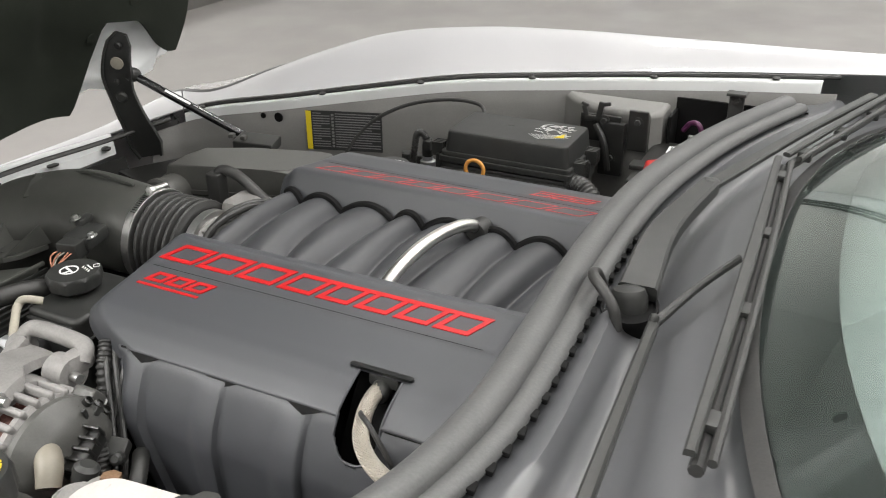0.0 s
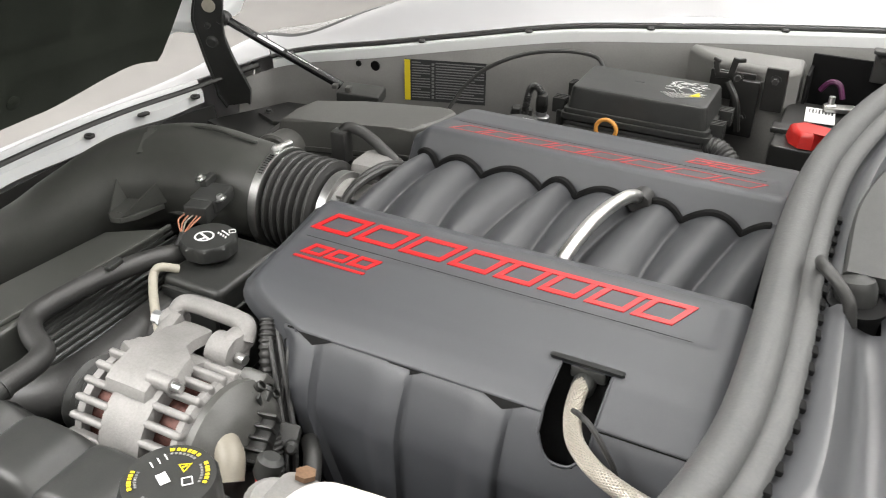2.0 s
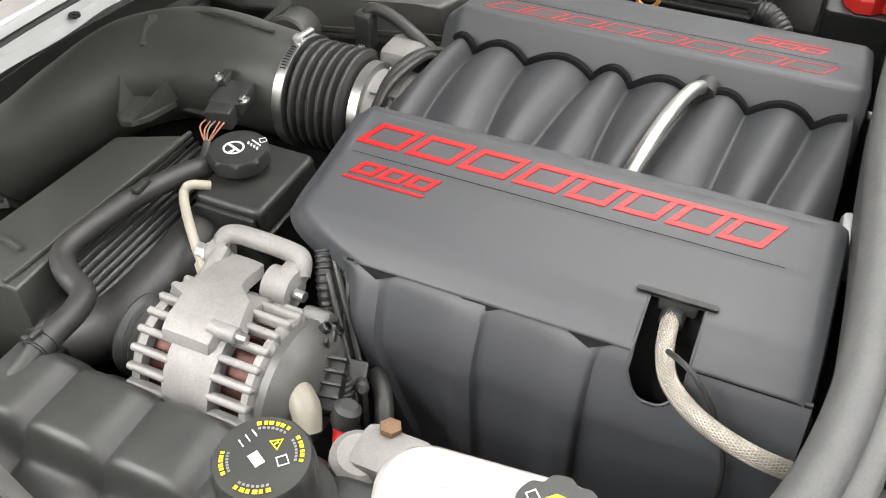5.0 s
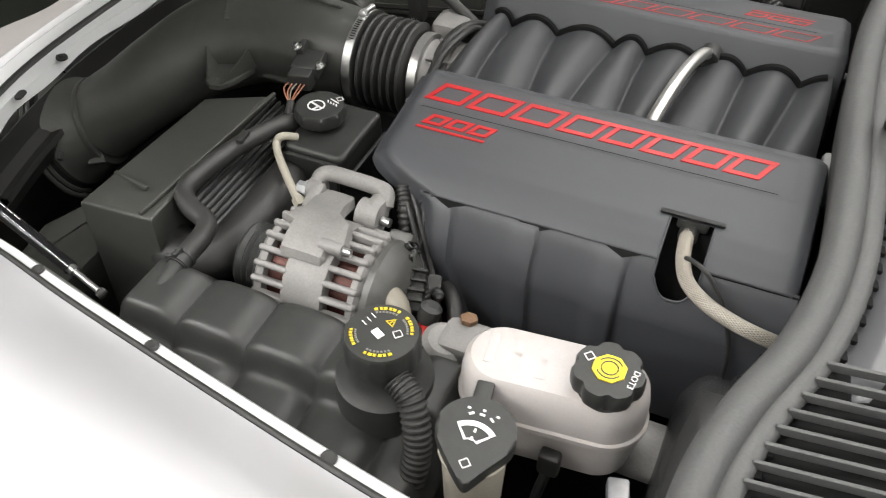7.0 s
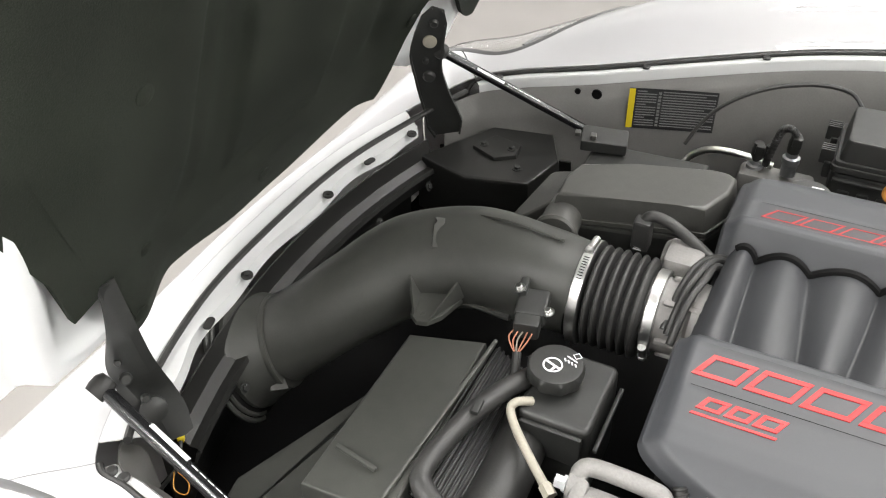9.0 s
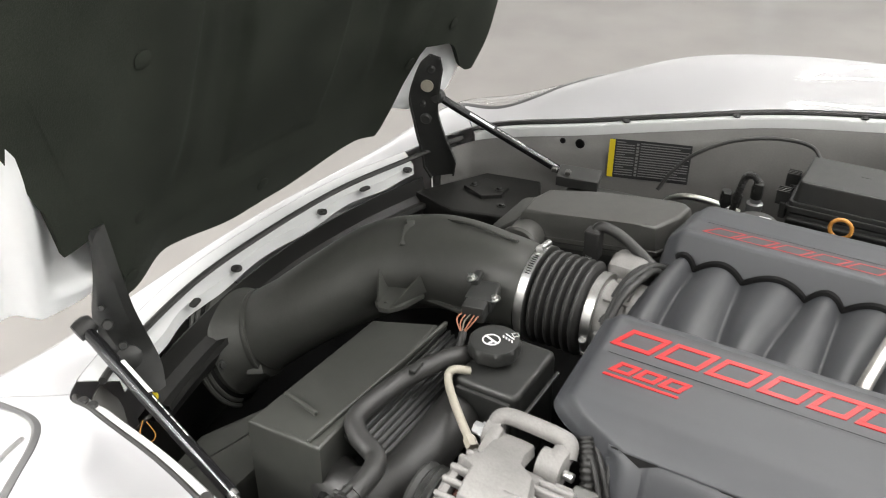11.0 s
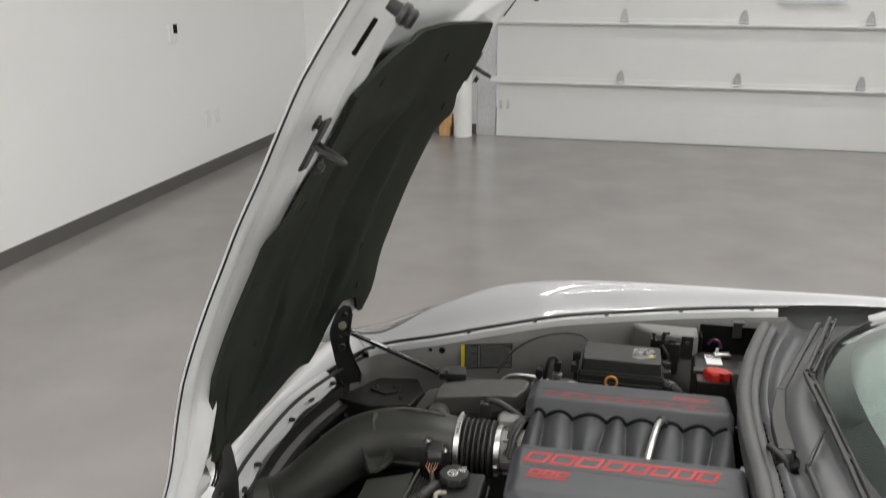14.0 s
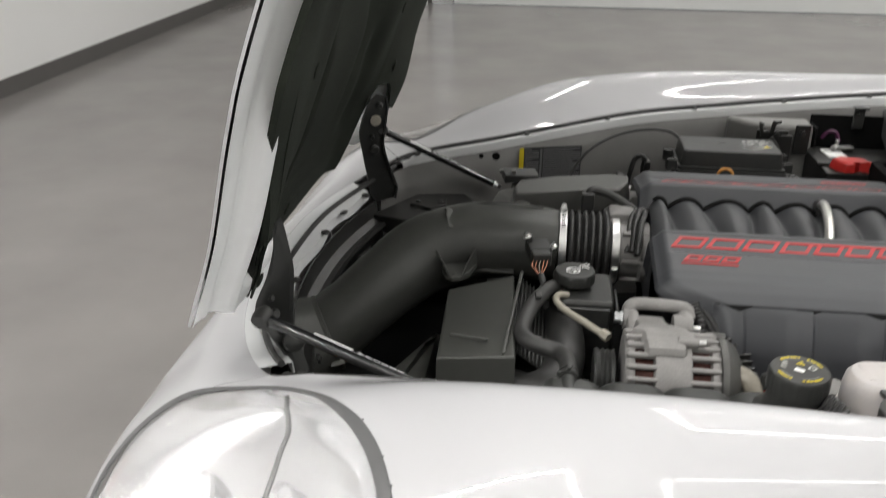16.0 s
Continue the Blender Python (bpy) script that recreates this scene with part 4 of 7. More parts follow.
def cover_mesh(s):
    """The upper plate of a coil cover, with its sunken panel and hose notch."""
    xs = np.unique(np.round(np.concatenate([np.linspace(-0.230, 0.285, 105), [0.1275, 0.1365, 0.186, 0.193]]), 5))
    vs_ = np.concatenate([np.linspace(0.083, 0.118, 8), np.linspace(0.120, 0.136, 7), np.linspace(0.140, 0.254, 30), [0.256, 0.262], np.linspace(0.266, 0.309, 14)])
    sm = np.interp(vs_, TOP_Y, TOP_Z)
    rows = []
    for x in xs:
        row = []
        f = smooth01(-0.230, -0.200, x)
        r = 1 - smooth01(0.272, 0.285, x)
        for a, z in zip(vs_, sm):
            z -= 0.0022 * smooth01(-0.208, -0.203, x) * (1 - smooth01(0.257, 0.262, x)) * smooth01(0.133, 0.136, a) * (1 - smooth01(0.193, 0.197, a))
            z -= 0.016 * (1 - f) ** 2 + 0.006 * (1 - r) ** 2
            # the front corner is cut back towards the outside
            xx = x + 0.080 * (max(0.0, a - 0.266) / 0.043) ** 2 * (1 - smooth01(-0.230, -0.06, x))
            row.append((xx, s * a, z))
        # rolled outer edge
        a = 0.309
        z = sm[-1] - 0.016 * (1 - f) ** 2 - 0.006 * (1 - r) ** 2
        xe = row[-1][0]
        for da, dz in ((0.0012, -0.0012), (0.0016, -0.0028), (0.0004, -0.0045)):
            row.append((xe, s * (a + da), z + dz))
        rows.append(row)
    # turned-down front and rear ends
    first = [(p[0] - 0.004, p[1], p[2] - 0.010) for p in rows[0]]
    low = [(p[0] + 0.010, p[1], p[2] - 0.012 - 0.030 * (1 - smooth01(0.24, 0.30, abs(p[1])))) for p in rows[0]]
    last = [(p[0] + 0.003, p[1], p[2] - 0.008) for p in rows[-1]]
    lastlow = [(p[0] + 0.004, p[1], min(p[2] - 0.04, 0.82)) for p in rows[-1]]
    rows = [low, first] + rows + [last, lastlow]
    xs2 = [None, None] + list(xs) + [None, None]
    n = len(vs_)

    def keep(i, j):
        x = xs2[i]
        if s > 0 or x is None:
            return True
        a = vs_[j] if j < n else 0.3
        slot = 0.1364 < x < 0.1859 and a > 0.2619
        return not slot

    bm = B()
    sheet(bm, rows, keep=keep)
    thick(bm, 0.003)
    return bm


def notch_floor(x):
    """Height of the rounded bottom of the hose notch."""
    return 0.800 + 0.022 * (abs(x - 0.1615) / 0.0245) ** 3


def skirt_a(z):
    """Distance of the skirt from the middle line at height z."""
    return float(np.interp(z, [0.735, 0.770, 0.798, 0.825, 0.8385, 0.8505], [0.342, 0.3385, 0.330, 0.317, 0.3075, 0.292]))


def skirt_mesh(s):
    """The ribbed lower face of a coil cover."""
    xs = np.unique(np.round(np.concatenate([np.linspace(-0.150, 0.287, 150), np.linspace(0.137, 0.186, 50)]), 5))
    prof = [(0.3075, 0.8385), (0.317, 0.825), (0.330, 0.798), (0.3365, 0.780), (0.3392, 0.768), (0.3395, 0.755), (0.3385, 0.718), (0.337, 0.680), (0.333, 0.600)]
    pr = spline(prof, 64)
    rows = []
    for x in xs:
        row = []
        rib = 0
        for c in (-0.105, 0.0, 0.105):
            t = x - c
            rise = 0.40 * min(1.0, max(0.0, (t + 0.098) / 0.070)) ** 1.4 + 0.60 * smooth01(-0.042, -0.016, t)
            rib = max(rib, rise * (1 - smooth01(-0.0015, 0.004, t)))
        f = smooth01(-0.150, -0.115, x)
        rib *= 1 - smooth01(0.186, 0.192, x)
        for k, (a, z) in enumerate(pr):
            g = 0.25 * smooth01(1, 5, k) + 0.75 * smooth01(0, 18, k)
            d = 0.0075 * rib * g - 0.012 * (1 - f) ** 2 * smooth01(0, 12, k)
            # the front edge runs back towards the bottom
            xx = x + float(np.interp(z, [0.64, 0.68, 0.73, 0.77, 0.84], [0.052, 0.036, 0.018, 0.006, 0.0])) * (1 - smooth01(-0.150, 0.02, x))
            row.append((xx, s * (a + d), z))
        rows.append(row)

    def keep(i, j):
        z = pr[j][1]
        return s > 0 or not (0.137 <= xs[i] < 0.1859 and z > notch_floor(xs[i]))

    bm = B()
    sheet(bm, rows, keep=keep)
    thick(bm, 0.003)
    return bm


def bar_shape(bm, s, x, a, w, h, slant, lift=0.0012):
    """A slanted bar lying on the cover; x along the car, a from the middle line."""
    prs = []
    for dx, da in ((0, 0), (w, 0), (w, h), (0, h)):
        aa = a + da
        xx = x + dx + slant * da
        prs.append((xx, aa))
    lo, hi = [], []
    for xx, aa in prs:
        z = cover_z(aa) - 0.0022 * (0.134 < aa < 0.196)
        if s > 0:
            xx = 0.045 - xx
        lo.append(bm.verts.new((xx, s * aa, z - 0.001)))
        hi.append(bm.verts.new((xx, s * aa, z + (lift if s < 0 else 0.0004))))
    bm.faces.new(hi)
    for k in range(4):
        bm.faces.new((lo[k], lo[(k + 1) % 4], hi[(k + 1) % 4], hi[k]))


for s in (-1, 1):
    cover = part("coil_cover", cover_mesh(s), COVER, engine, "matt charcoal plastic engine cover")
    part("ribbed_skirt", skirt_mesh(s), COVER, cover, "ribbed charcoal lower face")
    # red emblem drawn as plain slanted blocks and lines
    a0, a1, th, sl, up = 0.1455, 0.1780, 0.0056 if s < 0 else 0.0026, -0.55, 0.0068 if s < 0 else 0.0032

    def block_frame(x, top, w, h, t, rail, name, label):
        """A plain slanted open block: two rails and two uprights, the top rail optional."""
        for da, on in ((0.0, rail), (h - t, True)):
            if on:
                bm = B()
                bar_shape(bm, s, x + sl * da, top + da, w, t, sl)
                part(name, bm, RED, cover, label)
        for dx in (0.0, w - up):
            bm = B()
            bar_shape(bm, s, x + dx + sl * (t + 0.0002), top + t + 0.0002, up, h - 2 * t - 0.0004, sl)
            part(name, bm, RED, cover, label)

    for x, w in ((-0.186, 0.050), (-0.129, 0.052), (-0.070, 0.052)):
        block_frame(x, a0, w, a1 - a0, th, True, "emblem_bar", "red slanted emblem bar")
    bm = B()
    bar_shape(bm, s, -0.010, a0, 0.244, th, sl)
    part("emblem_line", bm, RED, cover, "long red emblem line")
    for x, w in ((-0.010, 0.046), (0.044, 0.042), (0.094, 0.042), (0.144, 0.042), (0.192, 0.042)):
        block_frame(x, a0, w, a1 - a0, th, False, "emblem_bar", "red slanted emblem bar")
    up = 0.0058 if s < 0 else 0.0036
    for k in range(3):
        block_frame(-0.178 + 0.030 * k, 0.2040, 0.026, 0.0180, 0.0042, True, "badge_bar", "red slanted badge bar")
    bm = B()
    bar_shape(bm, s, -0.190, 0.2275, 0.090, 0.0032, -0.55)
    part("badge_underline", bm, RED, cover)
    bm = B()
    rows = []
    for x in np.linspace(0.190, 0.287, 12):
        rows.append([(x, s * a, z) for a, z in ((0.3095, 0.8368), (0.3100, 0.8358), (0.3106, 0.8348))])
    sheet(bm, rows)
    thick(bm, 0.0012)
    part("corner_seam", bm, DARK, cover)
    bm = B()
    sheet(bm, [[(x, s * 0.3078, 0.8384), (x, s * 0.3083, 0.8374), (x, s * 0.3089, 0.8364)] for x in np.linspace(-0.146, 0.135 if s < 0 else 0.285, 30)])
    thick(bm, 0.0008)
    part("edge_seam", bm, DARK, cover)
    # black triangles painted in for the shaded gaps above the rib crests
    for c in (-0.105, 0.0, 0.105):
        bm = B()
        lo = [bm.verts.new((c + dx, s * (0.3086 + da), 0.8372 - dz)) for dx, da, dz in ((-0.030, 0.0, 0.0), (0.018, 0.0, 0.0), (-0.005, 0.0074, 0.0074))]
        bm.faces.new(lo)
        thick(bm, 0.0016)
        part("seam_wedge_shade", bm, DARK, cover, smooth=0)
    bm = B()
    bar_shape(bm, s, -0.20, 0.1915, 0.440, 0.0010, -0.1, 0.0004)
    part("panel_line", bm, DARK, cover)

# near-black sheet: the shade inside the hose notch put into its colour
bm = B()
rows = []
for x in np.linspace(0.128, 0.196, 5):
    rows.append([(x, -a, z) for a, z in ((0.250, 0.856), (0.252, 0.846), (0.266, 0.83), (0.285, 0.80), (0.300, 0.775), (0.300, 0.76))])
sheet(bm, rows)
part("notch_shade", bm, DARK, engine)
bm = B()
prism(bm, rounded(0.072, 0.0065, 0.0030, 5, 0.160, -0.2605), 0.8635, 0.8664)
part("notch_bar", bm, FRIT, engine, "flat black bar above the notch")
bm = B()
side = [(0.1365, a, cover_z(a)) for a in (0.264, 0.278, 0.292, 0.306)] + [(0.137, skirt_a(z), z) for z in (0.832, 0.826, 0.820)]
low = [(x, skirt_a(notch_floor(x)), notch_floor(x)) for x in np.linspace(0.138, 0.185, 15)]
other = [(0.1862, a, z) for _, a, z in side[::-1]]
tube(bm, [(x, -a - 0.0005, z) for x, a, z in side + low + other], 0.0014, 8, 90)
part("notch_rim", bm, COVER, engine, "rounded rim of the hose notch")
# block kept near-black, the shade under the covers painted in
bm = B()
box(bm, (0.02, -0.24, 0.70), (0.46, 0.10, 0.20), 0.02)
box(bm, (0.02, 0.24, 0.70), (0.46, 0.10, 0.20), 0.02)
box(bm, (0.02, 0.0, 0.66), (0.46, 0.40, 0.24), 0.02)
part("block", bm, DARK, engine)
bm = B()
tube(bm, [(0.166, -0.312, 0.852), (0.176, -0.326, 0.862), (0.190, -0.336, 0.862), (0.205, -0.341, 0.846), (0.217, -0.343, 0.826), (0.232, -0.346, 0.785), (0.238, -0.347, 0.74), (0.238, -0.345, 0.66)], 0.0026, 8, 40)
part("wire", bm, RUBBER, engine)


# intake manifold: eight runners arching across between the covers
def runner_z(x, y):
    far = (-0.215, -0.179, -0.110, -0.023, 0.024, 0.101, 0.163, 0.236, 0.300)
    near = (-0.225, -0.176, -0.096, -0.047, 0.025, 0.071, 0.150, 0.204, 0.270)
    q = (y + 0.10) / 0.19
    q += 0.35 * q * (1 - q)
    n = 8
    bounds = [b * (1 - q) + a * q for a, b in zip(far, near)]
    z = 0.0
    for k in range(n):
        a, b = bounds[k], bounds[k + 1]
        if a <= x <= b:
            t = (x - a) / (b - a)
            z = (math.sin(math.pi * min(1.0, max(0.0, t)) ** 1.15) ** 2 + 0.012) ** 0.33
    arch = 0.853 - 1.1 * (y - 0.01) ** 2
    if x < bounds[0] or x > bounds[-1]:
        return arch - 0.03
    return arch + 0.0255 * z - 0.010


xs = np.linspace(-0.225, 0.275, 401)
ys = np.linspace(-0.135, 0.135, 71)
bm = B()
rows = [[(x, y, runner_z(x, y)) for y in ys] for x in xs]
rows = [[(r[0], r[1], r[2] - 0.1) for r in rows[0]]] + rows
sheet(bm, rows)
# black tube along the line where the runners meet the cover
gap = B()
tube(gap, [(x, 0.0905, runner_z(x, 0.0905) + 0.0020) for x in np.linspace(-0.205, 0.268, 120)], 0.0058, 8, 120)
part("edge_strip", gap, DARK, engine, "black strip along the cover edge")
manifold = part("intake_manifold", bm, MANIF, engine, "black plastic intake manifold with arched runners", smooth=55)
bm = B()
tube(bm, [(0.068, -0.130, 0.838), (0.074, -0.105, 0.862), (0.083, -0.060, 0.881), (0.092, -0.005, 0.887), (0.101, 0.045, 0.882), (0.107, 0.075, 0.872), (0.110, 0.090, 0.860)], 0.0085, 18, 40)
part("crossover_tube", bm, TUBE, engine, "bright metal crossover tube")
bm = B()
tube(bm, [(0.111, 0.075, 0.862), (0.112, 0.10, 0.862)], 0.014, 14, 2)
part("grommet", bm, RUBBER, engine)
bm = B()
lathe(bm, [(0.006, 0), (0.006, 0.05)], (0.285, 0.135, 0.845), (1, 0, 0), 12)
part("rear_fitting", bm, ZINC, engine)
bm = B()
box(bm, (0.30, -0.10, 0.84), (0.04, 0.05, 0.05), 0.006)
part("rear_fitting", bm, ZINC, engine)

# throttle body in front of the manifold
bm = B()
lathe(bm, [(0.030, 0.0), (0.052, 0.0), (0.054, 0.012), (0.050, 0.02), (0.050, 0.05), (0.056, 0.055), (0.056, 0.068), (0.04, 0.068)], (-0.288, 0.0, 0.785), (1, 0, 0), 32)
throttle = part("throttle_body", bm, CAST, engine, "cast aluminium throttle body")
for a in range(0, 360, 60):
    bm = B()
    box(bm, (-0.245, 0.053 * math.cos(radians(a)), 0.785 + 0.053 * math.sin(radians(a))), (0.05, 0.008, 0.008), 0.002, (a, 0, 0))
    part("casting_rib", bm, CAST, throttle)
bm = B()
lathe(bm, [(0.0, 0.0), (0.034, 0.0), (0.040, 0.008), (0.040, 0.05), (0.034, 0.058), (0, 0.058)], (-0.300, 0.088, 0.800), (1, 0, 0), 28)
box(bm, (-0.268, 0.070, 0.815), (0.055, 0.06, 0.065), 0.012)
part("throttle_motor", bm, CAST, throttle, "grey cast throttle motor housing")
for k, (y, z) in enumerate(((0.028, 0.842), (0.012, 0.850), (-0.006, 0.852))):
    bm = B()
    tube(bm, [(-0.262 + 0.008 * k, y - 0.075, z - 0.04), (-0.256 + 0.008 * k, y - 0.03, z - 0.005), (-0.245 + 0.008 * k, y + 0.02, z + 0.004), (-0.225, y + 0.06, z - 0.006), (-0.205, y + 0.075, z - 0.02)], 0.0055, 10)
    part("vacuum_line", bm, RUBBER, throttle, "thin black rubber line")
bm = B()
tube(bm, [(-0.335, 0.085, 0.850), (-0.328, 0.092, 0.872), (-0.300, 0.094, 0.868), (-0.262, 0.088, 0.850), (-0.235, 0.085, 0.832)], 0.0085, 12)
box(bm, (-0.334, 0.086, 0.845), (0.026, 0.024, 0.05), 0.005)
part("pcv_hose", bm, RUBBER, throttle)
bm = B()
box(bm, (-0.336, 0.082, 0.826), (0.014, 0.016, 0.008), 0.002)
part("clip", bm, PRINT, throttle)

# oil filler cap and dipstick
bm = B()
lathe(bm, [(0.030, 0.0), (0.032, 0.012), (0.030, 0.018), (0.0, 0.019)], (-0.138, 0.288, 0.828), seg=28)
oil = part("oil_cap", bm, BLACK, engine, "black oil filler cap")
for k in range(3):
    bm = B()
    box(bm, (-0.136 + 0.004 * k, 0.281 + 0.009 * k, 0.8472), (0.030 - 0.006 * k, 0.003, 0.0012))
    part("print_bar", bm, PRINT, oil, smooth=0)
dip = thing("dipstick", (-0.020, 0.362, 0.78), "yellow ring handle of the oil dipstick", "dipstick")
bm = B()
ring = [(-0.020 + 0.0165 * math.cos(a), 0.362, 0.8275 + 0.0165 * math.sin(a)) for a in np.linspace(0, 2 * math.pi, 25)]
tube(bm, ring, 0.0033, 10, 48)
part("ring", bm, ORANGE, dip)
bm = B()
tube(bm, [(-0.020, 0.362, 0.813), (-0.020, 0.362, 0.70)], 0.004, 10, 2)
part("stem", bm, STEEL, dip)

# braided line through the cover notch
line = thing("braided_hose", (0.17, -0.28, 0.80), "braided stainless steel hose running from the engine cover", "hose")
bm = B()
tube(bm, [(0.159, -0.252, 0.846), (0.160, -0.283, 0.846), (0.164, -0.306, 0.838), (0.175, -0.328, 0.832), (0.198, -0.350, 0.832), (0.226, -0.366, 0.834), (0.256, -0.372, 0.831), (0.290, -0.366, 0.820), (0.33, -0.35, 0.80)], 0.0074, 16, 80)
core = part("core", bm, GASKET, line)
hp = spline([(0.159, -0.252, 0.846), (0.160, -0.283, 0.846), (0.164, -0.306, 0.838), (0.175, -0.328, 0.832), (0.198, -0.350, 0.832), (0.226, -0.366, 0.834), (0.256, -0.372, 0.831), (0.290, -0.366, 0.820), (0.33, -0.35, 0.80)], 240)
tg = np.gradient(hp, axis=0)
tg /= np.linalg.norm(tg, axis=1)[:, None]
up_ = np.array([0.0, 0.0, 1.0])
bm = B()
n1, n2 = [], []
for k in range(240):
    sd = np.cross(tg[k], up_)
    sd /= np.linalg.norm(sd)
    n1.append(sd)
    up_ = np.cross(sd, tg[k])
    n2.append(up_)
for hand in (1, -1):
    for k in range(18):
        pts = []
        for q in range(0, 240, 2):
            a = 2 * math.pi * k / 18 + hand * 0.070 * q
            rr = 0.0074 + 0.0002 * hand * math.cos(9 * a)
            pts.append(hp[q] + rr * (math.cos(a) * n1[q] + math.sin(a) * n2[q]))
        tube(bm, pts, 0.00085, 5, len(pts), cap=False)
part("braid", bm, BRAID, line, "braided steel sleeve", smooth=80, kind="stuff")
bm = B()
lathe(bm, [(0.0095, 0), (0.011, 0.003), (0.011, 0.015), (0.0095, 0.018)], (0.160, -0.256, 0.845), (0, -1, -0.1), 16)
box(bm, (0.162, -0.252, 0.853), (0.035, 0.02, 0.014), 0.003)
part("collar", bm, BLACK, line, "black hose collar")


# ---- air intake ----
intake = thing("air_intake_duct", (-0.6, 0, 0.6), "black plastic air intake duct with bellows and steel clamps", "intake duct")
bm = B()
tube(bm, [(-0.392, 0.0, 0.788), (-0.45, 0.0, 0.792), (-0.55, 0.003, 0.788), (-0.642, -0.026, 0.766), (-0.706, -0.080, 0.730), (-0.760, -0.124, 0.690), (-0.814, -0.156, 0.649)],
     [0.070, 0.073, 0.077, 0.078, 0.071, 0.067, 0.070], 40, 80, squash=0.98)
duct = part("duct", bm, DUCT, intake, "black moulded duct")
MOUTH, INTO = np.array((-0.812, -0.156, 0.649)), np.array((-0.874, -0.366, -0.319))
bm = B()
lathe(bm, [(0.066, -0.006), (0.0745, -0.005), (0.0755, -0.001), (0.0745, 0.003), (0.078, 0.012), (0.092, 0.042), (0.0965, 0.047), (0.0965, 0.054), (0.090, 0.056)], MOUTH, INTO, 56)
part("mouth_flange", bm, DUCT, duct, "flared flange of the duct mouth")
side = np.array((0.386, -0.922, 0.0))
rise = np.cross(side, INTO)
rise *= np.sign(rise[2])
for rr, deep in ((0.104, 0.062), (0.113, 0.066)):
    bm = B()
    tube(bm, [MOUTH + INTO * deep + rr * (math.cos(radians(a)) * side + math.sin(radians(a)) * rise) for a in range(-55, 76, 10)], 0.0045, 8, 50)
    part("flange_rib", bm, DUCT, duct)
bm = B()
lathe(bm, [(0.090, 0.050), (0.102, 0.058), (0.110, 0.064), (0.110, 0.074)], MOUTH, INTO, 56)
part("mouth_collar", bm, DARK, duct, "dark collar in front of the mouth")
bm = B()
prism(bm, [(-0.014, -0.008), (0.014, -0.008), (0.010, 0.008), (-0.010, 0.008)], 0, 0.004, pose(-0.780, -0.219, 0.624, 35, 0, 35), 0.001)
part("mouth_tab", bm, DUCT, duct)
bm = B()
tube(bm, [(-0.47, -0.066, 0.758), (-0.56, -0.062, 0.752), (-0.640, -0.092, 0.722), (-0.69, -0.135, 0.69)], 0.006, 8, 30)
tube(bm, [(-0.42, 0.0, 0.8655), (-0.52, 0.004, 0.8685), (-0.625, 0.020, 0.832), (-0.690, -0.008, 0.797), (-0.755, -0.036, 0.752), (-0.842, -0.098, 0.677)], 0.0025, 6, 50)
part("seam", bm, DUCT, duct)
bm = B()
prism(bm, [(-0.606, -0.075), (-0.600, -0.112), (-0.592, -0.134), (-0.577, -0.145), (-0.562, -0.141), (-0.549, -0.122), (-0.538, -0.078)], 0.768, 0.776, None, 0.002)
hexbolt(bm, (-0.576, -0.128, 0.775), (0, 0, 1), 0.003, 0.003)
for tri in (((-0.606, -0.070, 0.772), (-0.616, -0.090, 0.802), (-0.586, -0.138, 0.777)), ((-0.540, -0.072, 0.776), (-0.544, -0.082, 0.810), (-0.563, -0.138, 0.777))):
    fin = B()
    fin.faces.new([fin.verts.new(p) for p in tri])
    thick(fin, 0.003)
    part("tab_fin", fin, DUCT, duct, smooth=0)
part("mount_tab", bm, DUCT, duct, "black moulded mounting tab")
bm = B()
prism(bm, [(-0.004, -0.02), (0.014, -0.02), (0.018, 0.026), (0.004, 0.028), (0.008, 0.018), (0.002, 0.018)], 0, 0.004, pose(-0.600, -0.042, 0.8440, 28, 0, 30), 0.001)
part("mould_mark", bm, DUCT, duct)
bm = B()
prof = []
for k in range(6):
    h = 0.013 * k
    prof += [(0.062, h), (0.066, h + 0.002), (0.0715, h + 0.0045), (0.072, h + 0.0065), (0.0705, h + 0.009), (0.064, h + 0.0115)]
prof.append((0.060, 0.079))
lathe(bm, prof, (-0.372, 0, 0.787), (1, 0, 0), 48)
part("bellows", bm, RUBBER, intake, "black ribbed rubber bellows")
for x, r in ((-0.389, 0.0735), (-0.290, 0.0585)):
    bm = B()
    lathe(bm, [(r, 0), (r + 0.0015, 0.001), (r + 0.0015, 0.014), (r, 0.015)], (x, 0, 0.787), (1, 0, 0), 48)
    clamp = part("hose_clamp", bm, STEEL, intake, "bright steel hose clamp")
    bm = B()
    a = radians(82 if r > 0.07 else 205)
    c = Vector((x + 0.0075, r * 1.05 * math.cos(a), 0.787 + r * 1.05 * math.sin(a)))
    t = Vector((0, -math.sin(a), math.cos(a)))
    tube(bm, [c - t * 0.016, c + t * 0.012], 0.0055, 12, 2)
    lathe(bm, [(0.0068, 0), (0.0068, 0.007), (0.003, 0.008)], c + t * 0.012, t, 6)
    part("worm_screw", bm, STEEL, clamp)
    bm = B()
    for k in range(9):
        b = a + (0.35 + 0.055 * k) * (1 if r < 0.07 else 1)
        p = Vector((x + 0.0075, (r + 0.0017) * math.cos(b), 0.787 + (r + 0.0017) * math.sin(b)))
        box(bm, p, (0.007, 0.0012, 0.001), 0, (math.degrees(b) - 90, 0, 0))
    part("band_slot", bm, DARK, clamp)
bm = B()
lathe(bm, [(0.055, 0), (0.055, 0.02)], (-0.300, 0, 0.787), (1, 0, 0), 40)
part("cuff", bm, RUBBER, intake)

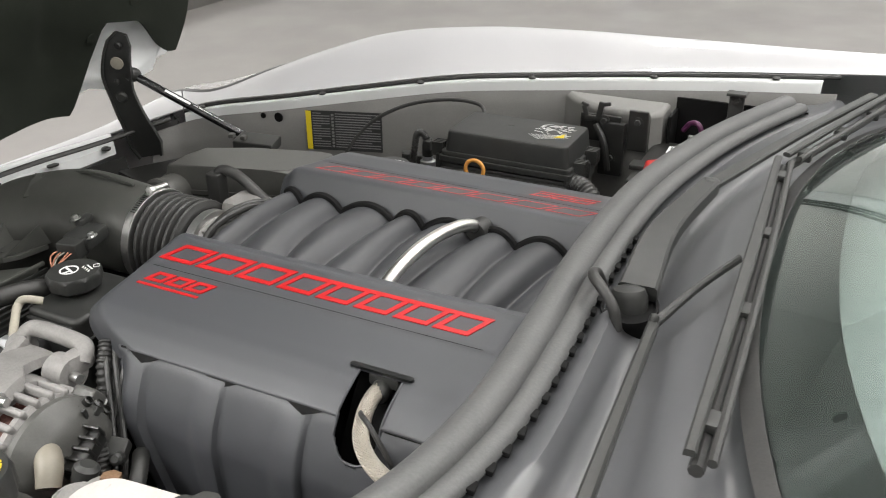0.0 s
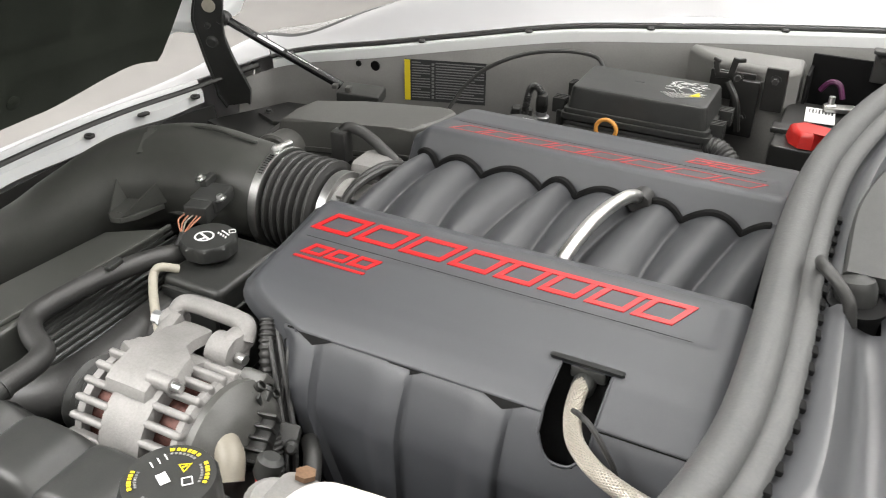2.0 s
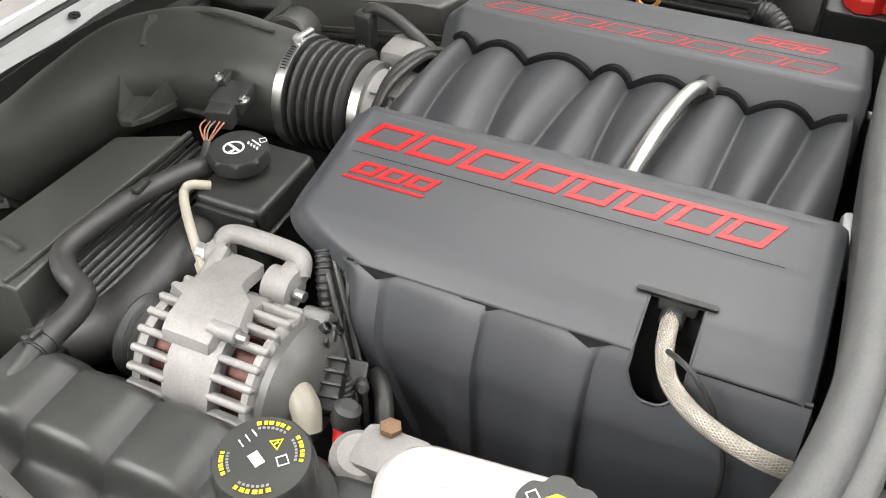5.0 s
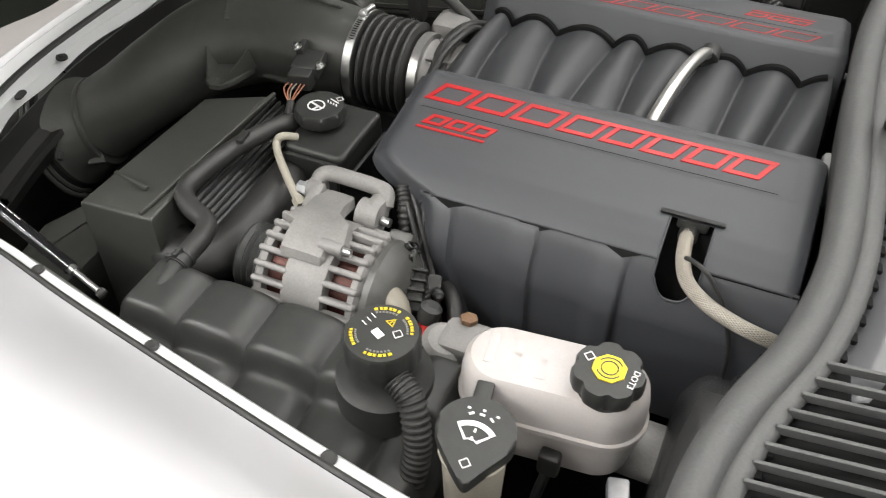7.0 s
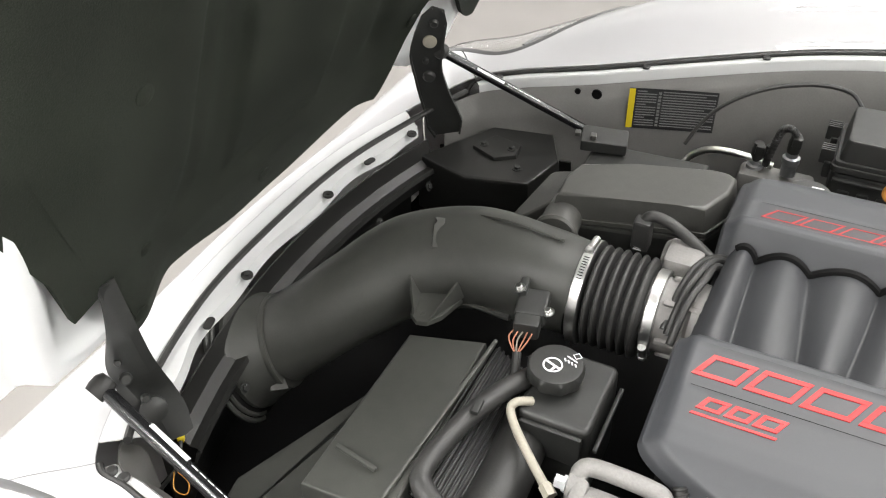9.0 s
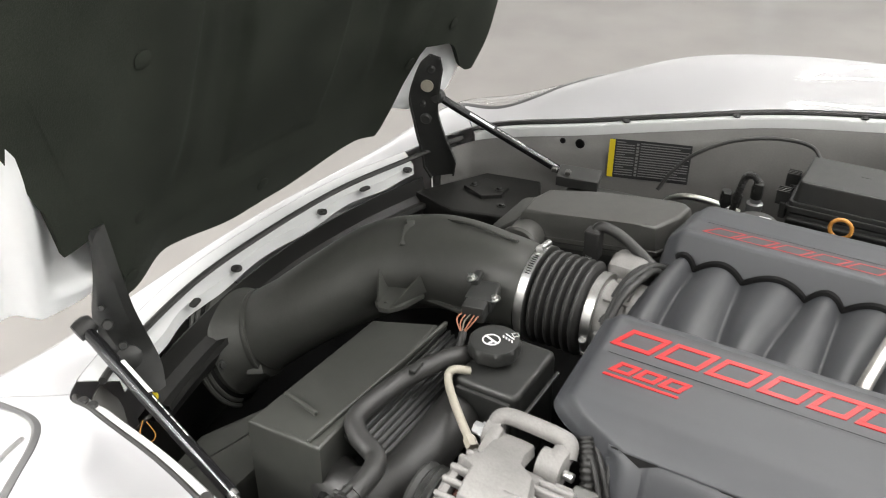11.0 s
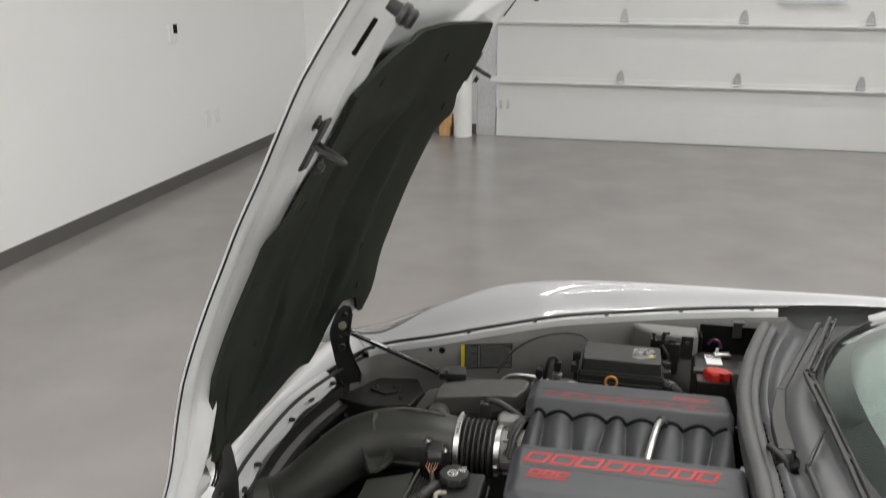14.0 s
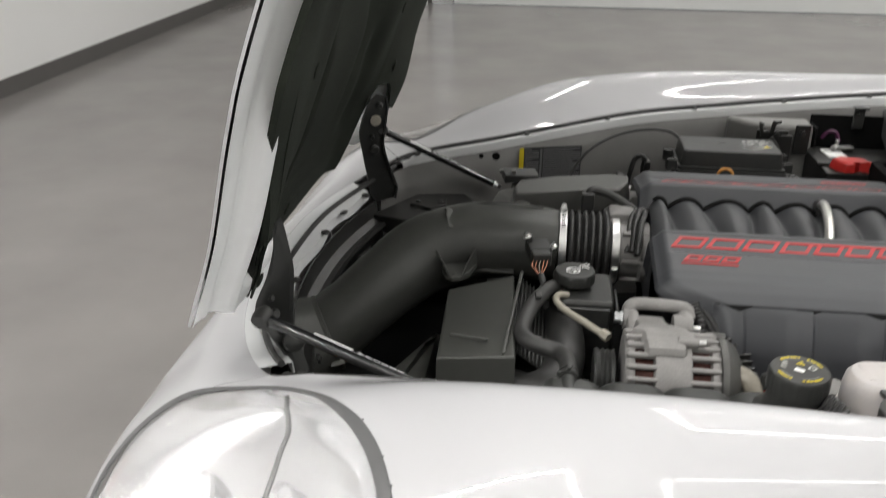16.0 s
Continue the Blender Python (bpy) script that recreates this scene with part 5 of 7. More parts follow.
# sensor with plug on the duct
maf = thing("air_flow_sensor", (-0.425, -0.105, 0.80), "black air flow sensor with wired plug", "sensor")
bm = B()
box(bm, (-0.425, -0.098, 0.822), (0.042, 0.052, 0.022), 0.005, (0, 0, 12))
box(bm, (-0.420, -0.128, 0.818), (0.034, 0.030, 0.026), 0.004, (0, 0, 12))
box(bm, (-0.445, -0.080, 0.836), (0.012, 0.03, 0.012), 0.003, (0, 0, 12))
part("housing", bm, BLACK, maf)
for x, y, z in ((-0.446, -0.092, 0.842), (-0.398, -0.110, 0.832)):
    bm = B()
    hexbolt(bm, (x, y, z), (-0.3, -0.2, 1), 0.005, 0.007)
    part("screw", bm, STEEL, maf)
for k in range(5):
    bm = B()
    x = -0.432 + 0.006 * k
    tube(bm, [(x, -0.142, 0.818), (x - 0.002, -0.156, 0.813 - 0.003 * (k % 2)), (-0.418, -0.170, 0.800)], 0.0011, 6)
    part("wire", bm, (WIRE, WIRE, BOOT, WIRE, WIRE)[k], maf)
bm = B()
tube(bm, [(-0.418, -0.166, 0.802), (-0.412, -0.185, 0.79), (-0.405, -0.20, 0.765), (-0.40, -0.21, 0.72)], 0.006, 10)
part("loom", bm, RUBBER, maf)

# air filter box on the far side
fbox = thing("air_filter_box", (-0.40, 0.32, 0.60), "black plastic air filter housing beside the engine", "filter box")
LID = [(-0.487, 0.128), (-0.40, 0.146), (-0.305, 0.166), (-0.262, 0.174), (-0.238, 0.230), (-0.236, 0.284), (-0.250, 0.297), (-0.275, 0.300), (-0.40, 0.262), (-0.482, 0.226), (-0.492, 0.18)]


def lid_plate(z0, z1, grow, bevel, top=1.0):
    bm = B()
    c = np.mean(np.array(LID), axis=0)
    prism(bm, [(c[0] + (x - c[0]) * grow, c[1] + (y - c[1]) * grow) for x, y in LID], z0, z1, None, bevel, 4, top)
    for v in bm.verts:
        v.co.z += 0.030 * (v.co.x + 0.37) * (v.co.z > 0.79) - 0.10 * max(0, v.co.y - 0.23)
    return bm


fb = part("lid", lid_plate(0.803, 0.846, 1.0, 0.006, 0.94), PALE_BLACK, fbox, "black filter housing lid", smooth=50)
part("rim_bead", lid_plate(0.797, 0.804, 1.035, 0.002), PALE_BLACK, fb)
part("rim_bead", lid_plate(0.786, 0.793, 1.03, 0.002), PALE_BLACK, fb)
part("housing", lid_plate(0.62, 0.799, 0.97, 0.002), BLACK, fbox, "black filter housing base", smooth=50)
bm = B()
for p in ((-0.560, 0.110, 0.770), (-0.488, 0.135, 0.822), (-0.478, 0.225, 0.828), (-0.520, 0.225, 0.815), (-0.560, 0.11, 0.740), (-0.485, 0.135, 0.74), (-0.478, 0.25, 0.74), (-0.53, 0.24, 0.74)):
    bm.verts.new(p)
bmesh.ops.convex_hull(bm, input=bm.verts[:])
bmesh.ops.bevel(bm, geom=bm.edges[:], offset=0.004, segments=2, affect="EDGES", profile=0.5)
part("side_wing", bm, PALE_BLACK, fbox, "angular wing of the housing", smooth=50)
bm = B()
prism(bm, [(-0.50, 0.255), (-0.30, 0.285), (-0.30, 0.40), (-0.50, 0.39)], 0.66, 0.785, None, 0.010, 3)
part("rear_base", bm, BLACK, fbox, "black housing base towards the fender")
bm = B()
box(bm, (-0.480, 0.372, 0.801), (0.080, 0.050, 0.022), 0.004, (4, 3, 14))
part("latch_block", bm, BLACK, fbox, "moulded latch block")
for k in (-1, 1):
    bm = B()
    box(bm, (-0.508 + 0.014 * k, 0.352, 0.817), (0.010, 0.014, 0.008), 0.002, (0, 0, 14))
    part("latch_tooth", bm, PALE_BLACK, fbox)
bm = B()
lathe(bm, [(0.030, 0.0), (0.034, 0.004), (0.034, 0.012), (0.030, 0.016), (0.030, 0.09)], (-0.463, 0.085, 0.800), (-0.1, 1, -0.05), 28)
part("spigot", bm, PALE_BLACK, fbox, "short black round spigot")


# ---- front corner of the bay ----
shroud = thing("radiator_shroud", (-0.51, -0.29, 0.50), "black plastic radiator shroud cover", "radiator shroud")
bm = B()
prism(bm, [(-0.585, -0.150), (-0.464, -0.155), (-0.447, -0.450), (-0.567, -0.445)], 0.52, 0.800, None, 0.006, 3, 0.985)
for v in bm.verts:
    if v.co.z > 0.75:
        g = min(1, max(0, (-0.45 - v.co.x) / 0.12))
        v.co.z -= g * (0.014 + 0.030 * (v.co.y + 0.45) / 0.30)
part("box", bm, DUCT, shroud)
bm = B()
box(bm, (-0.522, -0.392, 0.795), (0.006, 0.060, 0.006), 0.002, (0, 7, 80))
part("ridge", bm, DUCT, shroud)
bm = B()
box(bm, (-0.459, -0.30, 0.800), (0.006, 0.29, 0.006), 0.002, (0, 0, -3))
part("edge_bead", bm, DUCT, shroud)
for k in range(9):
    bm = B()
    box(bm, (-0.455 + 0.0064 * k, -0.275, 0.787 - 0.0045 * k), (0.0026, 0.25, 0.005), 0.0008)
    part("fin", bm, BLACK, shroud)
bm = B()
box(bm, (-0.429, -0.275, 0.764), (0.060, 0.25, 0.003), 0.001, (0, 35, 0))
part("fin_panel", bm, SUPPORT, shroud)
# radiator slab near-black to paint in the shade behind the fins
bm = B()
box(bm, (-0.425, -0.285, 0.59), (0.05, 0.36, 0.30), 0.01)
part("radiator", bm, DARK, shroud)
bm = B()
prism(bm, [(-0.62, -0.15), (-0.60, -0.12), (-0.60, -0.50), (-0.70, -0.52), (-0.72, -0.40)], 0.50, 0.66, None, 0.02)
part("side_scoop", bm, DUCT, shroud)

coolant_hose = thing("radiator_hose", (-0.35, -0.40, 0.70), "thick black rubber radiator hose", "hose")
bm = B()
tube(bm, [(-0.462, -0.415, 0.722), (-0.425, -0.428, 0.722), (-0.390, -0.405, 0.728), (-0.374, -0.350, 0.736), (-0.374, -0.270, 0.740), (-0.385, -0.19, 0.730), (-0.41, -0.10, 0.70)], 0.0330, 24, 50)
part("hose", bm, RUBBER, coolant_hose)
bm = B()
tube(bm, [(-0.452, -0.418, 0.720), (-0.438, -0.423, 0.717)], 0.0340, 24, 3)
part("clamp", bm, BLACK, coolant_hose)
small_hose = thing("coolant_hose", (-0.38, -0.45, 0.78), "black rubber coolant hose with spring clamp", "hose")
bm = B()
tube(bm, [(-0.371, -0.502, 0.800), (-0.371, -0.478, 0.801), (-0.374, -0.446, 0.799), (-0.386, -0.422, 0.797), (-0.418, -0.408, 0.799), (-0.440, -0.388, 0.802), (-0.440, -0.350, 0.804), (-0.428, -0.290, 0.805), (-0.408, -0.232, 0.803), (-0.395, -0.20, 0.795), (-0.39, -0.15, 0.765)], 0.0128, 18, 70)
part("hose", bm, RUBBER, small_hose)
bm = B()
tube(bm, [(-0.371, -0.500, 0.800), (-0.371, -0.494, 0.8003)], 0.0145, 18, 3)
tube(bm, [(-0.371, -0.488, 0.8005), (-0.371, -0.484, 0.8007)], 0.0143, 18, 3)
box(bm, (-0.371, -0.494, 0.816), (0.006, 0.014, 0.006), 0.002)
box(bm, (-0.384, -0.497, 0.806), (0.008, 0.006, 0.008), 0.002)
tube(bm, [(-0.371, -0.500, 0.800), (-0.372, -0.540, 0.790)], 0.0105, 16, 3)
part("spring_clamp", bm, BLACK, small_hose)
bm = B()
box(bm, (-0.420, -0.282, 0.819), (0.010, 0.024, 0.007), 0.002, (0, 0, 5))
part("clip", bm, BLACK, small_hose)

metal_pipe = thing("steering_line", (-0.37, -0.26, 0.70), "pale metal hydraulic line", "metal pipe")
bm = B()
tube(bm, [(-0.372, -0.228, 0.796), (-0.386, -0.243, 0.803), (-0.390, -0.252, 0.797), (-0.376, -0.270, 0.790), (-0.342, -0.303, 0.785), (-0.306, -0.334, 0.778)], 0.0056, 14, 40)
part("tube", bm, TAN, metal_pipe, "dull bare metal tube")
bm = B()
lathe(bm, [(0.0085, 0), (0.0085, 0.014), (0.007, 0.016)], (-0.306, -0.334, 0.778), (-0.7, 0.6, 0.2), 6)
part("fitting", bm, TAN, metal_pipe)

steer = thing("steering_fluid_reservoir", (-0.35, -0.19, 0.67), "black power steering reservoir with ribbed cap", "fluid reservoir")
bm = B()
prism(bm, rounded(0.098, 0.125, 0.012, 4, -0.340, -0.186), 0.66, 0.794, pose(0, 0, 0, 0, 0, 0), 0.008, 3, 0.97)
box(bm, (-0.285, -0.190, 0.765), (0.006, 0.11, 0.006), 0.002)
box(bm, (-0.340, -0.250, 0.760), (0.08, 0.008, 0.05), 0.003)
part("tank", bm, BLACK, steer)
bm = B()
lathe(bm, [(0.024, -0.005), (0.030, 0.0), (0.0345, 0.003), (0.0355, 0.008), (0.0355, 0.018), (0.033, 0.0225), (0.030, 0.023), (0.0, 0.0235)], (-0.360, -0.182, 0.800), seg=72,
      wob=lambda a, h: 1 + (0.035 * math.cos(9 * a) ** 3 if 0.001 < h < 0.0215 else 0))
pcap = part("cap", bm, BLACK, steer, "black lobed cap")


def print_ring(bm, c, r, w, z, a0=0, a1=360, n=36, h=0.0006):
    a = np.radians(np.linspace(a0, a1, n))
    inner = [(c[0] + (r - w) * math.cos(t), c[1] + (r - w) * math.sin(t), z) for t in a]
    outer = [(c[0] + r * math.cos(t), c[1] + r * math.sin(t), z) for t in a]
    sheet(bm, [inner, outer])
    thick(bm, h)


def print_bar(bm, c, w, h, z, rot=0, t=0.0006):
    box(bm, (c[0], c[1], z), (w, h, t), 0, (0, 0, rot))


bm = B()
print_ring(bm, (-0.363, -0.186), 0.0125, 0.0022, 0.8240)
print_bar(bm, (-0.363, -0.186), 0.022, 0.003, 0.8242, -20)
print_bar(bm, (-0.3605, -0.1925), 0.003, 0.012, 0.8242, -20)
for k in range(4):
    print_bar(bm, (-0.352 + 0.005 * k, -0.172 - 0.0015 * k), 0.002, 0.005, 0.8242, 30)
print_bar(bm, (-0.344, -0.168), 0.016, 0.002, 0.8242, -20)
print_ring(bm, (-0.340, -0.160), 0.006, 0.0012, 0.8240, n=5)
part("print", bm, PRINT, pcap, "white printed steering wheel symbol")


# ---- alternator ----
alt = thing("alternator", (-0.216, -0.405, 0.765), "cast aluminium alternator with cooling slots", "alternator")
AY, AZ = -0.415, 0.757
bm = B()
lathe(bm, [(0.054, -0.290), (0.0605, -0.285), (0.0605, -0.150), (0.05, -0.145)], (0, AY, AZ), (1, 0, 0), 40)
part("winding", bm, COPPER, alt, "dark copper winding inside")
bm = B()
lathe(bm, [(0.070, -0.252), (0.0775, -0.250), (0.0785, -0.240), (0.0785, -0.206), (0.0775, -0.196), (0.070, -0.194)], (0, AY, AZ), (1, 0, 0), 48)
lathe(bm, [(0.045, -0.297), (0.066, -0.295), (0.072, -0.289), (0.071, -0.281), (0.060, -0.279)], (0, AY, AZ), (1, 0, 0), 48)
lathe(bm, [(0.060, -0.166), (0.072, -0.164), (0.073, -0.156), (0.066, -0.150), (0.05, -0.149)], (0, AY, AZ), (1, 0, 0), 48)
body = part("drum", bm, CAST, alt, "rough cast aluminium drum")
for k in range(24):
    a = radians(k * 15)
    for x0, x1 in ((-0.294, -0.246), (-0.200, -0.152)):
        bm = B()
        c = Vector(((x0 + x1) / 2, AY + 0.0725 * math.cos(a), AZ + 0.0725 * math.sin(a)))
        box(bm, c, (x1 - x0, 0.0082, 0.0125), 0.0036, (math.degrees(a) - 90, 0, 0), 3)
        part("fin", bm, CAST, body)
# mounting ears and loop bracket on top
bm = B()
tube(bm, [(-0.292, -0.330, 0.818), (-0.274, -0.330, 0.818)], 0.0175, 22, 2)
box(bm, (-0.277, -0.345, 0.816), (0.020, 0.045, 0.030), 0.007, (20, 0, 0))
part("ear", bm, CAST, alt, "cast mounting ear")
bm = B()
tube(bm, [(-0.284, -0.328, 0.822), (-0.282, -0.318, 0.834), (-0.270, -0.312, 0.838), (-0.236, -0.311, 0.838), (-0.204, -0.312, 0.837), (-0.188, -0.315, 0.834), (-0.184, -0.327, 0.822)], 0.0110, 12, 48, squash=0.9)
part("loop_bar", bm, CAST, alt, "cast loop of the bracket")
bm = B()
tube(bm, [(-0.212, -0.342, 0.814), (-0.182, -0.342, 0.814)], 0.0215, 22, 2)
box(bm, (-0.192, -0.328, 0.822), (0.026, 0.045, 0.030), 0.010)
part("ear", bm, CAST, alt, "cast mounting ear")
# broad cast bridge from the loop down over the drum, with a stepped lower edge
rows = []
for deg in np.linspace(38, 122, 43):
    a = radians(deg)
    r = 0.0865 / math.cos(radians(max(0.0, 76 - deg))) + 0.0012 * smooth01(100, 104, deg)
    x0 = float(np.interp(deg, [38, 66, 72, 84, 88, 122], [-0.276, -0.272, -0.276, -0.284, -0.268, -0.262]))
    x1 = float(np.interp(deg, [38, 52, 62, 74, 99, 101, 122], [-0.226, -0.226, -0.222, -0.198, -0.186, -0.205, -0.206]))
    if deg > 116:
        r -= 0.0075 * (deg - 116) / 6
    rows.append([(x0 - 0.004, AY + (r - 0.012) * math.cos(a), AZ + (r - 0.012) * math.sin(a))]
                + [(x0 + (x1 - x0) * k, AY + (r - e) * math.cos(a), AZ + (r - e) * math.sin(a)) for k, e in ((0, 0.004), (0.03, 0.001), (0.08, 0.0), (0.35, -0.0008), (0.65, -0.0008), (0.92, 0.0), (0.97, 0.001), (1, 0.004))]
                + [(x1 + 0.004, AY + (r - 0.012) * math.cos(a), AZ + (r - 0.012) * math.sin(a))])
bm = B()
sheet(bm, rows)
thick(bm, 0.004)
part("arm", bm, CAST, alt, "wide cast arm over the drum")
bm = B()
tube(bm, [(-0.216, AY - 0.020, AZ + 0.0815), (-0.186, AY - 0.020, AZ + 0.0815)], 0.0085, 16, 2)
part("pad", bm, CAST, alt, "cast boss of the through bolt")
bm = B()
lathe(bm, [(0.011, 0), (0.011, 0.004), (0.0085, 0.004), (0.0085, 0.014), (0, 0.014)], (-0.293, -0.335, 0.822), (-1, 0, 0), 6)
part("bolt", bm, ZINC, alt)
bm = B()
lathe(bm, [(0.006, 0), (0.006, 0.012), (0, 0.013)], (-0.180, -0.345, 0.815), (1, -0.1, 0), 12)
part("bolt", bm, STEEL, alt)
bm = B()
lathe(bm, [(0.005, 0), (0.005, 0.012), (0, 0.013)], (-0.187, AY - 0.020, AZ + 0.0815), (1, 0, 0), 12)
part("bolt", bm, STEEL, alt)
bm = B()
lathe(bm, [(0.03, 0.0), (0.046, 0.0), (0.048, 0.004), (0.044, 0.010), (0.048, 0.014), (0.044, 0.018), (0.048, 0.022), (0.044, 0.027), (0.047, 0.032), (0.03, 0.036)], (-0.340, AY, AZ - 0.004), (1, 0, 0), 40)
part("pulley", bm, BLACK, alt, "black grooved pulley")
bm = B()
lathe(bm, [(0.060, 0.0), (0.072, 0.003), (0.073, 0.012), (0.062, 0.030), (0.04, 0.040), (0, 0.042)], (-0.152, AY + 0.002, AZ), (1, 0, 0), 40)
box(bm, (-0.146, AY + 0.048, AZ + 0.040), (0.034, 0.044, 0.026), 0.006, (35, 0, 0))
rear = part("rear_cap", bm, PALE_BLACK, alt, "black plastic rear cover")
bm = B()
lathe(bm, [(0.022, 0.0), (0.020, 0.010), (0.017, 0.013), (0, 0.013)], (-0.138, AY - 0.014, AZ + 0.026), (0.75, -0.25, 0.5), 24)
part("boot_collar", bm, PALE_BLACK, rear)
for k, (dy, dz) in enumerate(((0.040, 0.052), (0.052, 0.040), (0.060, 0.026))):
    bm = B()
    lathe(bm, [(0.006, 0.0), (0.006, 0.010), (0.0042, 0.011), (0.0042, 0.006), (0, 0.006)], (-0.132, AY + dy, AZ + dz), (0.6, 0.3, 0.7), 14)
    part("stud", bm, SUPPORT, rear)
bm = B()
tube(bm, [(-0.150, AY - 0.012, AZ + 0.024), (-0.128, AY - 0.022, AZ + 0.034), (-0.108, AY - 0.036, AZ + 0.032), (-0.098, AY - 0.050, AZ + 0.016)], [0.012, 0.0145, 0.015, 0.013], 18, 24)
part("terminal_boot", bm, BOOT, alt, "beige rubber terminal boot")

alt.scale = (0.935, 0.935, 0.935)

loom = thing("alternator_wiring", (-0.15, -0.35, 0.72), "black corrugated wiring loom with plug", "wiring")
bm = B()
ribbed(bm, [(-0.178, -0.300, 0.830), (-0.168, -0.318, 0.812), (-0.158, -0.335, 0.780), (-0.150, -0.355, 0.765)], 0.0078, 0.006, 0.0014)
ribbed(bm, [(-0.118, -0.385, 0.78), (-0.105, -0.40, 0.74), (-0.10, -0.415, 0.68)], 0.008, 0.006, 0.0014)
part("conduit", bm, RUBBER, loom)
bm = B()
box(bm, (-0.150, -0.352, 0.789), (0.018, 0.016, 0.012), 0.003, (30, 0, 0))
part("tape", bm, PRINT, loom)
bm = B()
box(bm, (-0.142, -0.372, 0.793), (0.030, 0.020, 0.018), 0.004, (15, 0, 20))
for k in range(4):
    box(bm, (-0.150 + 0.008 * k, -0.386, 0.800), (0.003, 0.006, 0.026), 0.001, (15, 0, 20))
part("plug", bm, BLACK, loom)
for k in range(4):
    bm = B()
    tube(bm, [(-0.152, -0.352, 0.783), (-0.147 + 0.003 * k, -0.362, 0.795 + 0.002 * k), (-0.143 + 0.004 * k, -0.370, 0.800)], 0.0014, 6)
    part("wire", bm, (ORANGE, TAN, REDCAP, TAN)[k], loom)
bm = B()
tube(bm, [(-0.170, -0.285, 0.835), (-0.150, -0.300, 0.822), (-0.140, -0.325, 0.795), (-0.137, -0.345, 0.77)], 0.004, 8)
part("cable", bm, RUBBER, loom)
bm = B()
box(bm, (-0.118, -0.410, 0.772), (0.034, 0.052, 0.020), 0.004, (25, 0, 12))
regulator = part("regulator", bm, SUPPORT, loom, "finned black regulator block")
for k in range(5):
    bm = B()
    box(bm, (-0.118 + 0.002 * k, -0.392 - 0.010 * k, 0.792 - 0.006 * k), (0.030, 0.0035, 0.016), 0.001, (25, 0, 12))
    part("fin", bm, SUPPORT, regulator)
for k, (dx, dy) in enumerate(((0.0, 0.0), (0.010, -0.006), (0.004, -0.014))):
    bm = B()
    tube(bm, [(-0.180 + dx, -0.290 + dy, 0.828), (-0.160 + dx, -0.312 + dy, 0.810), (-0.138 + dx, -0.335 + dy, 0.775), (-0.112 + dx, -0.365 + dy, 0.735), (-0.092 + dx, -0.40 + dy, 0.680)], 0.0042 - 0.0006 * k, 8)
    part("cable", bm, RUBBER, loom)
bm = B()
box(bm, (-0.108, -0.372, 0.752), (0.022, 0.026, 0.020), 0.004, (30, 10, 20))
lathe(bm, [(0.007, 0), (0.007, 0.016), (0.004, 0.020), (0, 0.020)], (-0.098, -0.380, 0.752), (0.4, -0.6, 0.5), 10)
part("connector", bm, BLACK, loom)
bm = B()
tube(bm, [(-0.098, -0.352, 0.735), (-0.080, -0.372, 0.738), (-0.066, -0.398, 0.722), (-0.060, -0.42, 0.68)], 0.0095, 12)
part("heater_hose", bm, RUBBER, loom, "bent black rubber hose")
bm = B()
tube(bm, [(-0.112, -0.410, 0.750), (-0.094, -0.424, 0.742), (-0.082, -0.436, 0.722), (-0.074, -0.446, 0.69)], 0.0045, 8)
part("red_lead", bm, REDCAP, loom, "thin red lead")
batcable = thing("battery_cable", (-0.10, -0.45, 0.70), "red battery cable with rubber boot", "cable")
bm = B()
tube(bm, [(-0.085, -0.440, 0.770), (-0.080, -0.452, 0.752), (-0.076, -0.462, 0.725)], 0.008, 12)
part("sleeve", bm, REDCAP, batcable)
bm = B()
lathe(bm, [(0.011, 0), (0.013, 0.004), (0.013, 0.02), (0.008, 0.024), (0, 0.024)], (-0.085, -0.438, 0.768), (0.2, 0.3, 0.9), 16)
part("boot", bm, BLACK, batcable)


# ---- driver side of the bay ----
tank = thing("coolant_tank", (-0.22, -0.58, 0.60), "black quilted plastic coolant surge tank", "coolant tank")


def tank_z(x, y):
    fx = (x + 0.415) / 0.088
    gx = 1 - abs(2 * (fx - math.floor(fx)) - 1) ** 4
    step = 1 - smooth01(-0.594, -0.562, y) + 0.25 * math.exp(-((y + 0.580) / 0.008) ** 2)
    z = 0.802 - 0.028 * step - 0.013 * (1 - gx) - 0.10 * max(0, x + 0.09) - 0.05 * max(0, -0.585 - y)
    edge = min(x + 0.415, 0.005 - x, y + 0.672, -0.478 - y)
    z -= 0.03 * (1 - smooth01(0.0, 0.03, edge)) ** 2
    return z


bm = B()
rows = [[(x, y, tank_z(x, y)) for y in np.linspace(-0.672, -0.478, 50)] for x in np.linspace(-0.415, 0.005, 120)]
rows = [[(p[0], p[1], 0.60) for p in rows[0]]] + rows + [[(p[0], p[1], 0.60) for p in rows[-1]]]
rows = [[(r[0][0], r[0][1], 0.60)] + r + [(r[-1][0], r[-1][1], 0.60)] for r in rows]
sheet(bm, rows)
part("shell", bm, BLACK, tank, smooth=60)
bm = B()
lathe(bm, [(0.052, -0.06), (0.050, -0.02), (0.040, -0.012), (0.036, 0.0), (0.036, 0.02)], (-0.081, -0.548, 0.826), seg=36)
part("neck", bm, BLACK, tank)
bm = B()
lathe(bm, [(0.034, 0.0), (0.0385, 0.002), (0.0385, 0.026), (0.036, 0.031), (0.0, 0.032)], (-0.081, -0.548, 0.838), seg=90,
      wob=lambda a, h: 1 + (0.02 * math.cos(15 * a) ** 3 if 0.001 < h < 0.029 else 0))
ccap = part("cap", bm, BLACK, tank, "black cap with yellow warning print")
ZC = 0.8706
